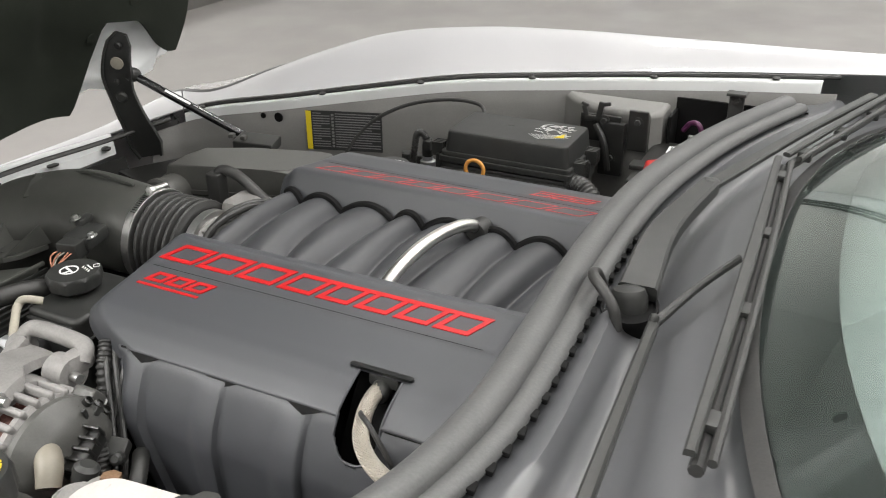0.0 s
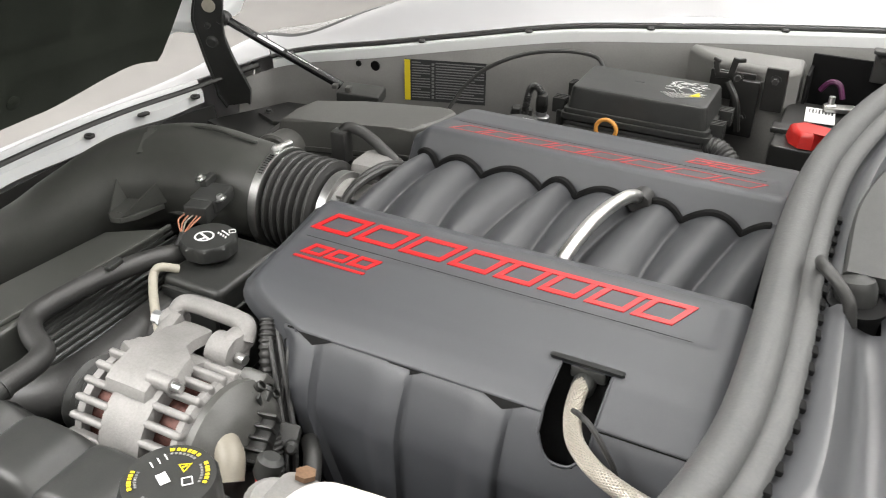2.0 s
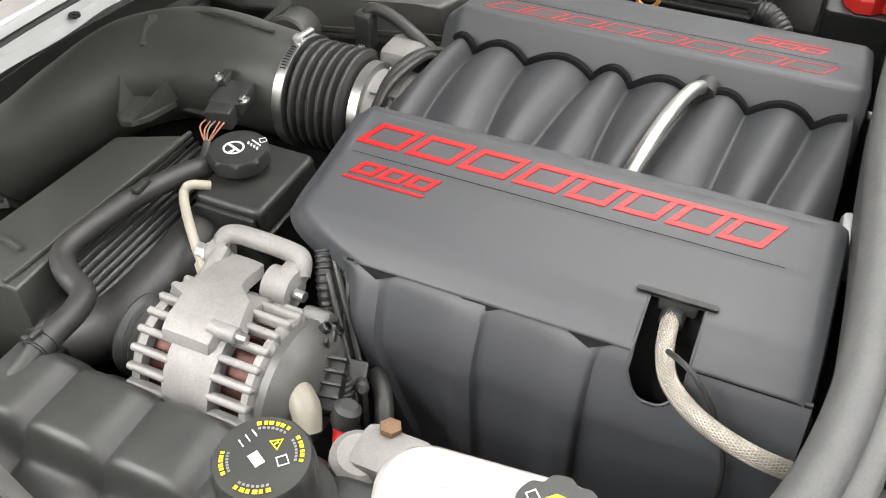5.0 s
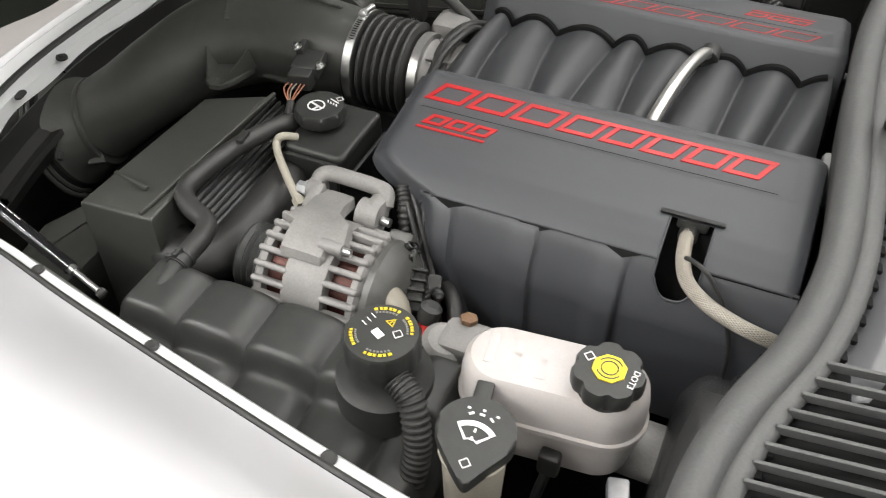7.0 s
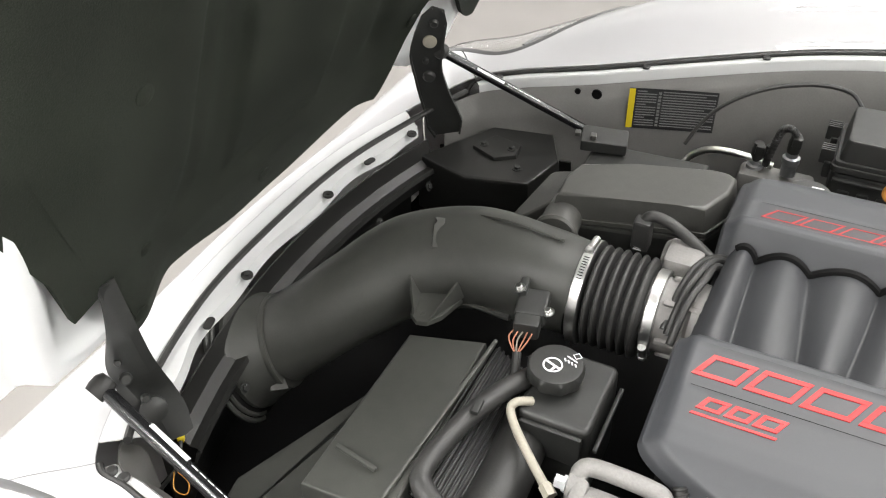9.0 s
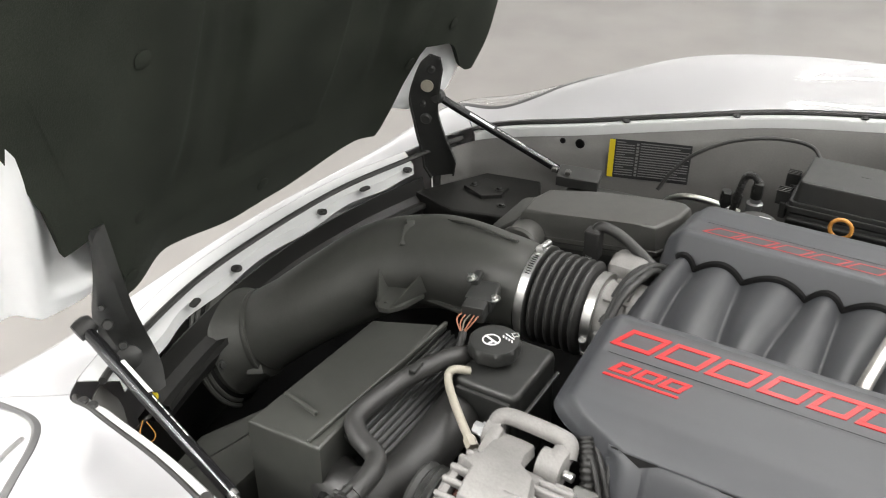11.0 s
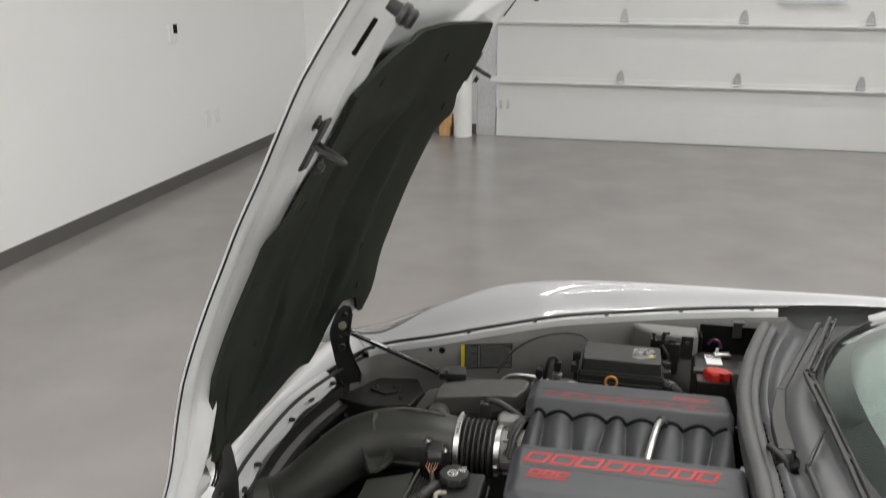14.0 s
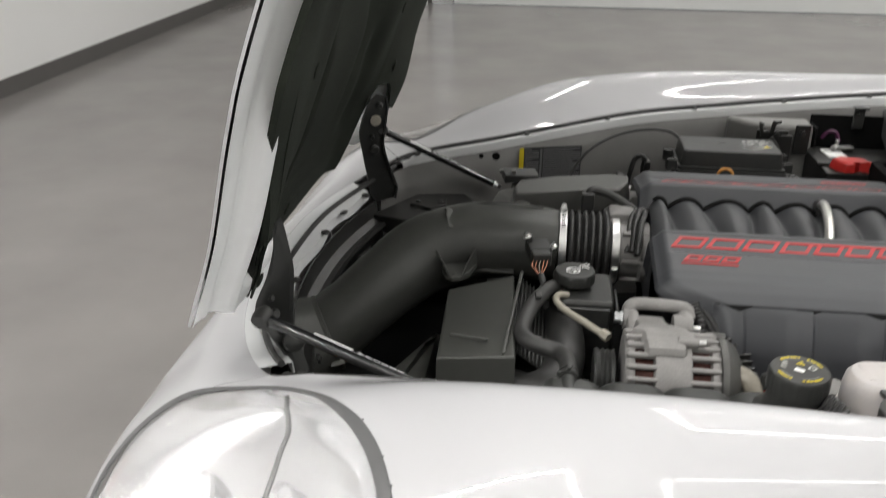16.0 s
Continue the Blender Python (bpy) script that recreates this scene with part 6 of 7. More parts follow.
for a0, a1 in ((15, 62), (78, 132), (196, 238), (262, 318)):
    bm = B()
    for k in range(6):
        c0 = a0 + (a1 - a0) * k / 6
        print_ring(bm, (-0.081, -0.548), 0.0312, 0.0032, ZC, c0, c0 + (a1 - a0) / 6 * (0.55 + 0.2 * (k % 2)), 4)
    part("yellow_print", bm, YELLOW, ccap, "yellow curved warning print")
    bm = B()
    for k in range(7):
        c0 = a0 + (a1 - a0) * k / 7
        print_ring(bm, (-0.081, -0.548), 0.0262, 0.0020, ZC, c0, c0 + (a1 - a0) / 7 * 0.6, 4)
    part("small_print", bm, LABELGREY, ccap)
bm = B()
print_ring(bm, (-0.077, -0.534), 0.0062, 0.0016, ZC, 65, 425, 4)
print_bar(bm, (-0.077, -0.534), 0.0012, 0.004, ZC, -25)
part("warning_triangle", bm, YELLOW, ccap)
bm = B()
print_bar(bm, (-0.083, -0.552), 0.012, 0.008, ZC + 0.0003, -28)
for k in range(3):
    print_bar(bm, (-0.101 + 0.002 * k, -0.545 + 0.006 * k), 0.007, 0.0010, ZC + 0.0003, -28)
print_ring(bm, (-0.065, -0.545), 0.006, 0.0012, ZC + 0.0003, n=5)
part("white_print", bm, PRINT, ccap)
tag = thing("wire_tag", (-0.76, -0.44, 0.66), "yellow plug tag with orange loop on a wire", "wire tag")
bm = B()
box(bm, (-0.800, -0.400, 0.690), (0.010, 0.008, 0.014), 0.002, (20, 10, 30))
part("tag", bm, YELLOW, tag)
bm = B()
tube(bm, [(-0.765, -0.452, 0.700), (-0.750, -0.470, 0.696), (-0.742, -0.462, 0.680), (-0.752, -0.446, 0.678), (-0.768, -0.446, 0.695)], 0.0009, 8, 30)
part("loop", bm, ORANGE, tag, "orange loop")
bm = B()
tube(bm, [(-0.800, -0.400, 0.690), (-0.785, -0.425, 0.680), (-0.768, -0.446, 0.695), (-0.80, -0.46, 0.64), (-0.82, -0.44, 0.55)], 0.003, 8, 30)
part("wire", bm, RUBBER, tag)
over = thing("overflow_hose", (-0.03, -0.60, 0.75), "black corrugated overflow hose", "hose")
bm = B()
ribbed(bm, [(-0.055, -0.572, 0.838), (-0.035, -0.582, 0.828), (-0.022, -0.598, 0.800), (-0.018, -0.612, 0.770), (-0.022, -0.628, 0.735)], 0.0125, 0.0062, 0.0022)
part("hose", bm, RUBBER, over)
bm = B()
lathe(bm, [(0.024, 0), (0.022, 0.008), (0.015, 0.010)], (-0.022, -0.630, 0.728), (0, 0.15, 1), 20)
part("grommet", bm, COWL, over)

brake = thing("brake_fluid_reservoir", (0.08, -0.50, 0.70), "translucent white brake fluid reservoir with black cap", "fluid reservoir")


def stadium(w, h, n=14, cx=0.0, cy=0.0, rot=0.0):
    return [(cx + x * math.cos(rot) - y * math.sin(rot), cy + x * math.sin(rot) + y * math.cos(rot)) for x, y in rounded(w, h, h / 2 - 0.0005, n)]


bm = B()
CX, CY, RT = 0.083, -0.503, 0.10
rows = []
for w, h, z in ((0.150, 0.060, 0.728), (0.170, 0.072, 0.735), (0.184, 0.082, 0.775), (0.186, 0.084, 0.790), (0.192, 0.090, 0.7925), (0.192, 0.090, 0.7985), (0.187, 0.085, 0.801), (0.186, 0.084, 0.825), (0.181, 0.079, 0.840), (0.168, 0.066, 0.8475), (0.140, 0.040, 0.8500), (0.10, 0.004, 0.8505)):
    rows.append([(x, y, z) for x, y in stadium(w, h, 14, CX, CY, RT)])
vs2 = sheet(bm, rows, close_v=True)
bm.faces.new(vs2[0])
bm.faces.new(vs2[-1])
bres = part("tank", bm, CREAM, brake, "milky white plastic tank")
bm = B()
for k in (-1, 0, 1):
    box(bm, (0.045 + 0.026 * k, CY - 0.004, 0.8485), (0.012, 0.040, 0.004), 0.0018, (0, 0, 6))
part("rib", bm, CREAM, bres)
bm = B()
lathe(bm, [(0.026, -0.012), (0.030, 0.0), (0.0335, 0.001), (0.035, 0.006), (0.035, 0.016), (0.033, 0.021), (0.0, 0.0225)], (0.133, -0.508, 0.852), seg=96,
      wob=lambda a, h: 1 - (0.13 * (0.5 + 0.5 * math.cos(7 * a)) ** 3 if 0.0005 < h < 0.022 else 0))
bcap = part("cap", bm, BLACK, brake, "black eight-lobed screw cap")
bm = B()
prism(bm, [(0.133 + 0.0165 * math.cos(radians(a + 22)), -0.508 + 0.0165 * math.sin(radians(a + 22))) for a in range(0, 360, 45)], 0.8735, 0.8752)
part("yellow_octagon", bm, YELLOW, bcap, "yellow octagon print")
bm = B()
print_ring(bm, (0.133, -0.508), 0.0085, 0.0014, 0.8756)
print_ring(bm, (0.133, -0.508), 0.0125, 0.0013, 0.8756, 30, 150)
print_ring(bm, (0.133, -0.508), 0.0125, 0.0013, 0.8756, 210, 330)
part("symbol", bm, LABEL, bcap)
bm = B()
print_ring(bm, (0.112, -0.500), 0.006, 0.0012, 0.8742, n=5)
part("manual_symbol", bm, PRINT, bcap)


def letters(text, size, m, material, parent, name="lettering"):
    cu = bpy.data.curves.new(name, "FONT")
    cu.body, cu.size, cu.extrude, cu.align_x, cu.align_y = text, size, 0.0002, "CENTER", "CENTER"
    ob = new("tmp_text", cu)
    me = bpy.data.meshes.new_from_object(ob.evaluated_get(bpy.context.evaluated_depsgraph_get()))
    bpy.data.objects.remove(ob)
    me.transform(m)
    bm = B()
    bm.from_mesh(me)
    bpy.data.meshes.remove(me)
    return part(name, bm, material, parent, smooth=0)


letters("DOT3", 0.0085, pose(0.1565, -0.512, 0.8742, 0, 0, -96), PRINT, bcap)

master = thing("brake_master_cylinder", (0.06, -0.49, 0.62), "cast grey brake master cylinder under the reservoir", "brake cylinder")
bm = B()
tube(bm, [(-0.045, -0.470, 0.715), (0.21, -0.470, 0.715)], 0.032, 24, 2)
lathe(bm, [(0.022, 0), (0.026, 0.004), (0.026, 0.05), (0.02, 0.055), (0, 0.055)], (-0.055, -0.475, 0.742), (0.2, 0, 1), 20)
box(bm, (-0.02, -0.465, 0.772), (0.07, 0.05, 0.06), 0.012)
part("cylinder", bm, CAST, master)
bm = B()
lathe(bm, [(0.010, 0), (0.010, 0.005), (0.007, 0.006), (0, 0.006)], (-0.030, -0.447, 0.802), (0, 0.2, 1), 6)
part("bolt", bm, RUST, master, "rusty bolt head")
bm = B()
box(bm, (0.10, -0.555, 0.765), (0.022, 0.016, 0.030), 0.004)
tube(bm, [(0.10, -0.556, 0.755), (0.095, -0.565, 0.725), (0.09, -0.57, 0.68)], 0.0055, 10)
part("level_plug", bm, BLACK, master, "black level sensor plug")
bm = B()
box(bm, (0.17, -0.545, 0.738), (0.022, 0.028, 0.016), 0.003, (0, 0, 15))
part("bracket", bm, ZINC, master)

washer = thing("washer_fluid_filler", (0.04, -0.61, 0.70), "dark washer filler cap on a beige neck", "washer filler")
bm = B()
outl = []
for k in range(40):
    a = 2 * math.pi * k / 40
    r = 0.0375
    dx, dy = r * math.cos(a), r * math.sin(a)
    t = max(0, -dy / r)
    outl.append((0.040 + dx * (1 - 0.55 * t ** 2.2) + 0.010 * t ** 3, -0.606 + dy * (1 + 0.42 * t ** 2)))
prism(bm, outl, 0.838, 0.853, None, 0.004)
box(bm, (0.030, -0.560, 0.846), (0.018, 0.026, 0.008), 0.003, (0, 0, 8))
wcap = part("cap", bm, BLACK, washer, "dark grey teardrop filler cap")
bm = B()
fan = [(0.040 + 0.030 * math.sin(radians(a)), -0.632 + 0.036 * math.cos(radians(a))) for a in np.linspace(-38, 38, 13)] + \
      [(0.040 + 0.010 * math.sin(radians(a)), -0.628 + 0.012 * math.cos(radians(a))) for a in np.linspace(38, -38, 7)]
inner = [(0.040 + (x - 0.040) * 0.76, -0.612 + (y + 0.612) * 0.66) for x, y in fan]
sheet(bm, [[(x, y, 0.8535) for x, y in fan], [(x, y, 0.8535) for x, y in inner]], close_v=True)
thick(bm, 0.0006)
for k in range(3):
    print_bar(bm, (0.030 + 0.010 * k, -0.590 + 0.002 * (k == 1)), 0.005, 0.0022, 0.8538, 40 - 40 * k)
    print_bar(bm, (0.026 + 0.014 * k, -0.585 + 0.002 * (k == 1)), 0.003, 0.0022, 0.8538)
print_bar(bm, (0.040, -0.606), 0.0022, 0.004, 0.8538)
print_bar(bm, (0.040, -0.615), 0.0022, 0.004, 0.8538)
print_ring(bm, (0.044, -0.640), 0.006, 0.0012, 0.8536, n=5)
part("washer_symbol", bm, PRINT, wcap, "white windscreen washer symbol")
bm = B()
lathe(bm, [(0.020, 0.0), (0.026, 0.04), (0.030, 0.13), (0.033, 0.138)], (0.045, -0.620, 0.70), (-0.02, 0.05, 1), 28)
part("neck", bm, TAN, washer, "beige plastic filler neck")

booster = thing("brake_booster", (0.26, -0.47, 0.60), "glossy black brake booster drum", "brake booster")
bm = B()
lathe(bm, [(0.03, 0.0), (0.085, 0.004), (0.110, 0.018), (0.118, 0.030), (0.118, 0.052), (0.126, 0.054), (0.126, 0.064), (0.118, 0.066), (0.118, 0.10)], (0.195, -0.475, 0.690), (1, 0, 0), 56)
part("drum", bm, GLOSSY, booster)
bm = B()
box(bm, (0.2235, -0.545, 0.7895), (0.014, 0.011, 0.0016), 0.0005, (35, 0, 0))
lab = part("sticker", bm, PRINT, booster, "small white sticker")
bm = B()
for k in range(4):
    box(bm, (0.2185 + 0.0033 * k, -0.5455, 0.7905), (0.0012, 0.007, 0.0010), 0, (35, 0, 0))
part("print_bar", bm, LABEL, lab)


# ---- passenger side of the bay ----
fuse = thing("fuse_box", (0.0, 0.495, 0.70), "black plastic fuse box with printed lid", "fuse box")
bm = B()
prism(bm, rounded(0.232, 0.128, 0.010, 4, 0.006, 0.492), 0.824, 0.8635, None, 0.005, 2, 0.955)
lid = part("lid", bm, BLACK, fuse)
for w, h, z0, z1 in ((0.243, 0.136, 0.818, 0.826), (0.250, 0.142, 0.808, 0.818)):
    bm = B()
    prism(bm, rounded(w, h, 0.010, 4, 0.006, 0.492), z0, z1, None, 0.002)
    part("lid_rim", bm, BLACK, lid)
bm = B()
prism(bm, rounded(0.244, 0.136, 0.010, 4, 0.006, 0.492), 0.70, 0.804, None, 0.003)
box(bm, (0.006, 0.420, 0.795), (0.235, 0.010, 0.006), 0.002)
for k in range(7):
    box(bm, (-0.09 + 0.03 * k, 0.422, 0.770), (0.018, 0.006, 0.012), 0.002)
part("base", bm, BLACK, fuse)
for x, y in ((0.125, 0.455), (0.125, 0.52), (-0.118, 0.45), (-0.118, 0.53)):
    bm = B()
    s = 1 if x > 0 else -1
    for k in range(4):
        box(bm, (x + s * 0.010, y - 0.010 + 0.0065 * k, 0.822), (0.022, 0.003, 0.026), 0.001)
    box(bm, (x + s * 0.006, y, 0.800), (0.012, 0.032, 0.03), 0.003)
    part("clip", bm, BLACK, fuse)
bm = B()
rnd = random.Random(7)
for k in range(16):
    print_bar(bm, (0.045 + 0.0035 * k, 0.462 + 0.0012 * k), 0.030 - 0.001 * k, 0.0007, 0.8640, -38 + rnd.uniform(-4, 4))
for cx, cy, r in ((0.055, 0.520, 0.014), (0.060, 0.515, 0.009), (0.078, 0.528, 0.007), (0.092, 0.500, 0.010), (0.070, 0.496, 0.012)):
    print_ring(bm, (cx, cy), r, 0.0010, 0.8638, rnd.uniform(0, 60), rnd.uniform(250, 350))
for k in range(26):
    print_bar(bm, (rnd.uniform(0.040, 0.100), rnd.uniform(0.478, 0.535)), rnd.uniform(0.006, 0.020), 0.0010, 0.8640, rnd.uniform(-60, 60))
part("diagram", bm, PRINT, lid, "white printed fuse diagram")
bm = B()
prism(bm, [(0.080, 0.470), (0.096, 0.474), (0.092, 0.492), (0.086, 0.480)], 0.8637, 0.8645)
part("diagram_spot", bm, YELLOW, lid)
bm = B()
print_bar(bm, (-0.010, 0.505), 0.016, 0.010, 0.8636)
part("emboss", bm, BLACK, lid)
fhose = thing("fuse_box_conduit", (0.15, 0.44, 0.75), "black corrugated conduit leaving the fuse box", "conduit")
bm = B()
ribbed(bm, [(0.120, 0.440, 0.800), (0.150, 0.430, 0.797), (0.175, 0.415, 0.775), (0.190, 0.395, 0.735)], 0.016, 0.007, 0.0015)
part("conduit", bm, RUBBER, fhose)

sensors = thing("sensor_cluster", (-0.13, 0.42, 0.78), "black sensor plugs on pale metal fittings", "sensor")
for x, y, h in ((-0.240, 0.527, 0.748), (-0.182, 0.505, 0.790)):
    bm = B()
    lathe(bm, [(0.013, -0.03), (0.013, -0.006), (0.015, -0.004), (0.015, 0.006), (0.010, 0.008), (0.010, 0.016)], (x, y, h - 0.028), seg=18)
    ft = part("fitting", bm, ZINC, sensors, "pale metal fitting")
    bm = B()
    lathe(bm, [(0.010, 0), (0.011, 0.004), (0.011, 0.022), (0.009, 0.026), (0.009, 0.034), (0, 0.035)], (x, y, h - 0.012), seg=18)
    box(bm, (x + 0.004, y - 0.008, h + 0.012), (0.016, 0.014, 0.020), 0.003)
    part("plug", bm, BLACK, ft)
bm = B()
lathe(bm, [(0.008, 0), (0.009, 0.02), (0.009, 0.03), (0, 0.031)], (-0.222, 0.533, 0.735), (0.1, 0, 1), 16)
part("valve_cap", bm, BLACK, sensors)
bm = B()
ribbed(bm, [(-0.180, 0.500, 0.812), (-0.192, 0.503, 0.822), (-0.206, 0.508, 0.815), (-0.214, 0.512, 0.785), (-0.222, 0.515, 0.735)], 0.0058, 0.0045, 0.0012)
part("loom", bm, RUBBER, sensors)
bm = B()
box(bm, (-0.20, 0.52, 0.70), (0.13, 0.05, 0.04), 0.01)
part("base", bm, INNER, sensors)
acpipe = thing("air_conditioning_pipe", (-0.29, 0.52, 0.70), "bare aluminium air conditioning pipe", "metal pipe")
bm = B()
tube(bm, [(-0.365, 0.515, 0.700), (-0.350, 0.518, 0.722), (-0.325, 0.520, 0.738), (-0.29, 0.522, 0.742), (-0.245, 0.524, 0.738), (-0.21, 0.525, 0.73)], 0.0065, 12, 40)
part("tube", bm, TUBE, acpipe)

battery = thing("car_battery", (0.31, 0.56, 0.62), "black car battery with white label and red terminal cover", "battery")
bm = B()
prism(bm, rounded(0.215, 0.215, 0.010, 4, 0.325, 0.535), 0.62, 0.825, None, 0.005)
box(bm, (0.30, 0.495, 0.828), (0.18, 0.03, 0.010), 0.003)
part("case", bm, SUPPORT, battery)
bm = B()
box(bm, (0.274, 0.578, 0.8275), (0.046, 0.066, 0.002), 0.0005, (0, 0, 4))
blab = part("label", bm, PRINT, battery, "white paper battery label")
for k in range(8):
    bm = B()
    box(bm, (0.256 + 0.0050 * k, 0.594, 0.8289), (0.0018 + 0.001 * (k % 2), 0.018, 0.0006), 0, (0, 0, 4))
    part("print_bar", bm, LABEL, blab)
bm = B()
prism(bm, [(0.235, 0.476), (0.243, 0.446), (0.258, 0.430), (0.278, 0.431), (0.292, 0.445), (0.318, 0.434), (0.326, 0.450), (0.300, 0.466), (0.288, 0.486), (0.256, 0.492)], 0.826, 0.850, None, 0.008, 3, 0.88)
part("terminal_cover", bm, REDCAP, battery, "bright red terminal cover")
bm = B()
tube(bm, [(0.315, 0.445, 0.838), (0.340, 0.435, 0.832), (0.37, 0.425, 0.80)], 0.012, 14)
part("cable", bm, BLACK, battery)
bm = B()
lathe(bm, [(0.010, 0), (0.010, 0.012), (0.005, 0.014), (0.005, 0.026), (0, 0.026)], (0.285, 0.605, 0.828), seg=14)
box(bm, (0.300, 0.608, 0.834), (0.05, 0.024, 0.008), 0.002, (0, 0, 15))
part("terminal", bm, STEEL, battery)
bm = B()
tube(bm, [(0.262, 0.655, 0.845), (0.274, 0.650, 0.862), (0.290, 0.645, 0.862), (0.300, 0.640, 0.840)], 0.0045, 10)
MAG = mat("purple_wire", (0.07, 0.012, 0.05), 0.4)
part("wire", bm, MAG, battery, "purple wire")

well = thing("battery_well", (0.34, 0.69, 0.62), "black plastic wall round the battery", "battery tray")
bm = B()
box(bm, (0.350, 0.692, 0.76), (0.225, 0.006, 0.27), 0.002)
box(bm, (0.240, 0.660, 0.75), (0.006, 0.060, 0.25), 0.002)
part("wall", bm, DARK, well)
bracket = thing("grey_bracket_box", (0.15, 0.62, 0.75), "grey plastic bracket box with black relay bracket", "bracket")
bm = B()
prism(bm, [(0.030, 0.672), (0.060, 0.640), (0.105, 0.612), (0.215, 0.602), (0.232, 0.625), (0.232, 0.690), (0.030, 0.690)], 0.70, 0.885, None, 0.012, 3, 0.97)
part("box", bm, INNER, bracket, "grey moulded plastic box")
bm = B()
box(bm, (0.125, 0.594, 0.850), (0.075, 0.006, 0.05), 0.002)
for dx, dz, w, h, r in ((-0.014, 0.876, 0.009, 0.030, -16), (0.012, 0.882, 0.011, 0.036, 10), (0.004, 0.868, 0.030, 0.010, 0), (0.022, 0.896, 0.018, 0.007, -12), (-0.016, 0.892, 0.014, 0.006, 20)):
    box(bm, (0.112 + dx, 0.589, dz), (w, 0.007, h), 0.002, (0, r, 0))
box(bm, (0.150, 0.590, 0.815), (0.045, 0.014, 0.10), 0.003)
box(bm, (0.195, 0.588, 0.855), (0.036, 0.008, 0.075), 0.003)
tube(bm, [(0.12, 0.58, 0.86), (0.14, 0.572, 0.83), (0.15, 0.57, 0.78)], 0.006, 8)
part("relay_bracket", bm, SUPPORT, bracket, "black stamped relay bracket")
for x, z in ((0.195, 0.872), (0.135, 0.868), (0.150, 0.80)):
    bm = B()
    hexbolt(bm, (x, 0.583, z), (0, -1, 0.1), 0.006, 0.007)
    part("bolt", bm, SUPPORT, bracket)
bm = B()
box(bm, (0.345, 0.668, 0.895), (0.026, 0.010, 0.055), 0.003)
box(bm, (0.345, 0.660, 0.922), (0.034, 0.024, 0.006), 0.002)
hexbolt(bm, (0.345, 0.662, 0.908), (0, -1, 0), 0.005)
part("stop_bracket", bm, BLACK, bracket)

# warning label on the inner fender
sticker = thing("warning_label", (-0.41, 0.555, 0.76), "black warning label with yellow edge on the inner fender", "label")


def on_wall(x, z, out=0.0025):
    """A point on the passenger inner fender."""
    us = np.linspace(5, 7.6, 27)
    ex = [skin(u, 0.0) for u in us]
    y = np.interp(x, [e[0] for e in ex], [e[1] for e in ex])
    return np.array([x, y - 0.0485 - 0.01 * (0.80 - z) - out, z])


def wall_quad(bm, x0, x1, z0, z1, out, n=6):
    sheet(bm, [[on_wall(x, z, out) for z in (z0, z1)] for x in np.linspace(x0, x1, n)])
    thick(bm, 0.0004)


bm = B()
wall_quad(bm, -0.490, -0.334, 0.729, 0.814, 0.004)
part("label_sheet", bm, LABEL, sticker)
bm = B()
wall_quad(bm, -0.490, -0.479, 0.730, 0.813, 0.0052)
part("yellow_edge", bm, YELLOW, sticker, "yellow strip")
for col in range(2):
    x0, x1 = ((-0.476, -0.441), (-0.430, -0.337))[col]
    for k in range(14):
        bm = B()
        cutx = 0.0 if (k * 7 + col * 3) % 5 else 0.018
        wall_quad(bm, x0, x1 - cutx, 0.8075 - 0.0055 * k, 0.8095 - 0.0055 * k, 0.0052, 4)
        part("print_bar", bm, LABELGREY, sticker)
bm = B()
for k in range(10):
    wall_quad(bm, -0.438, -0.433, 0.803 - 0.0075 * k, 0.808 - 0.0075 * k, 0.0052, 2)
part("print_symbol", bm, LABELGREY, sticker)
for x, r in ((-0.585, 0.006), (-0.548, 0.010)):
    p = on_wall(x, 0.795, 0.002)
    bm = B()
    lathe(bm, [(r, 0), (r, 0.003), (0, 0.003)], p, (0, -1, 0), 20)
    part("fender_hole", bm, DARK, car_body)
cable = thing("hood_release_cable", (-0.2, 0.56, 0.8), "thin black cable on the inner fender", "cable")
bm = B()
tube(bm, [(-0.365, 0.497, 0.752), (-0.345, 0.520, 0.790), (-0.31, 0.545, 0.825), (-0.25, 0.575, 0.852), (-0.18, 0.60, 0.862), (-0.12, 0.605, 0.858), (-0.09, 0.57, 0.845)], 0.0038, 8, 50)
part("cable", bm, RUBBER, cable)


# ---- cowl and windscreen ----
cowl = thing("cowl", (0.40, 0, 0.85), "charcoal plastic cowl panel with rubber weather seal", "cowl panel")
SEAL_PATH = [(0.425, 0.690, 0.905), (0.375, 0.50, 0.920), (0.335, 0.33, 0.928), (0.304, 0.14, 0.930), (0.298, -0.05, 0.928), (0.304, -0.22, 0.922), (0.302, -0.34, 0.914), (0.283, -0.44, 0.908), (0.250, -0.525, 0.902), (0.230, -0.60, 0.898), (0.225, -0.68, 0.895), (0.228, -0.74, 0.895)]
SP = spline(SEAL_PATH, 120)
bm = B()
tube(bm, SP, 0.0175, 18, 120, squash=0.9)
part("weather_seal", bm, SEAL, cowl, "grey-black rubber weather seal")
bm = B()
tube(bm, [p + [0.024, 0.0, -0.004] for p in SP], 0.013, 14, 120, squash=0.7)
part("seal_lip", bm, SEAL, cowl)
bm = B()
rows = []
for p in SP:
    rows.append([p + [-0.012, 0, -0.012], p + [-0.010, 0, -0.06], p + [0.02, 0, -0.07]])
sheet(bm, rows)
part("seal_carrier", bm, SEAL, cowl)


def glass_x(y):
    return 0.475 + 0.24 * (abs(y) / 0.72) ** 2.4


def seal_x(y):
    return float(np.interp(y, SP[::-1, 1], SP[::-1, 0])), float(np.interp(y, SP[::-1, 1], SP[::-1, 2]))


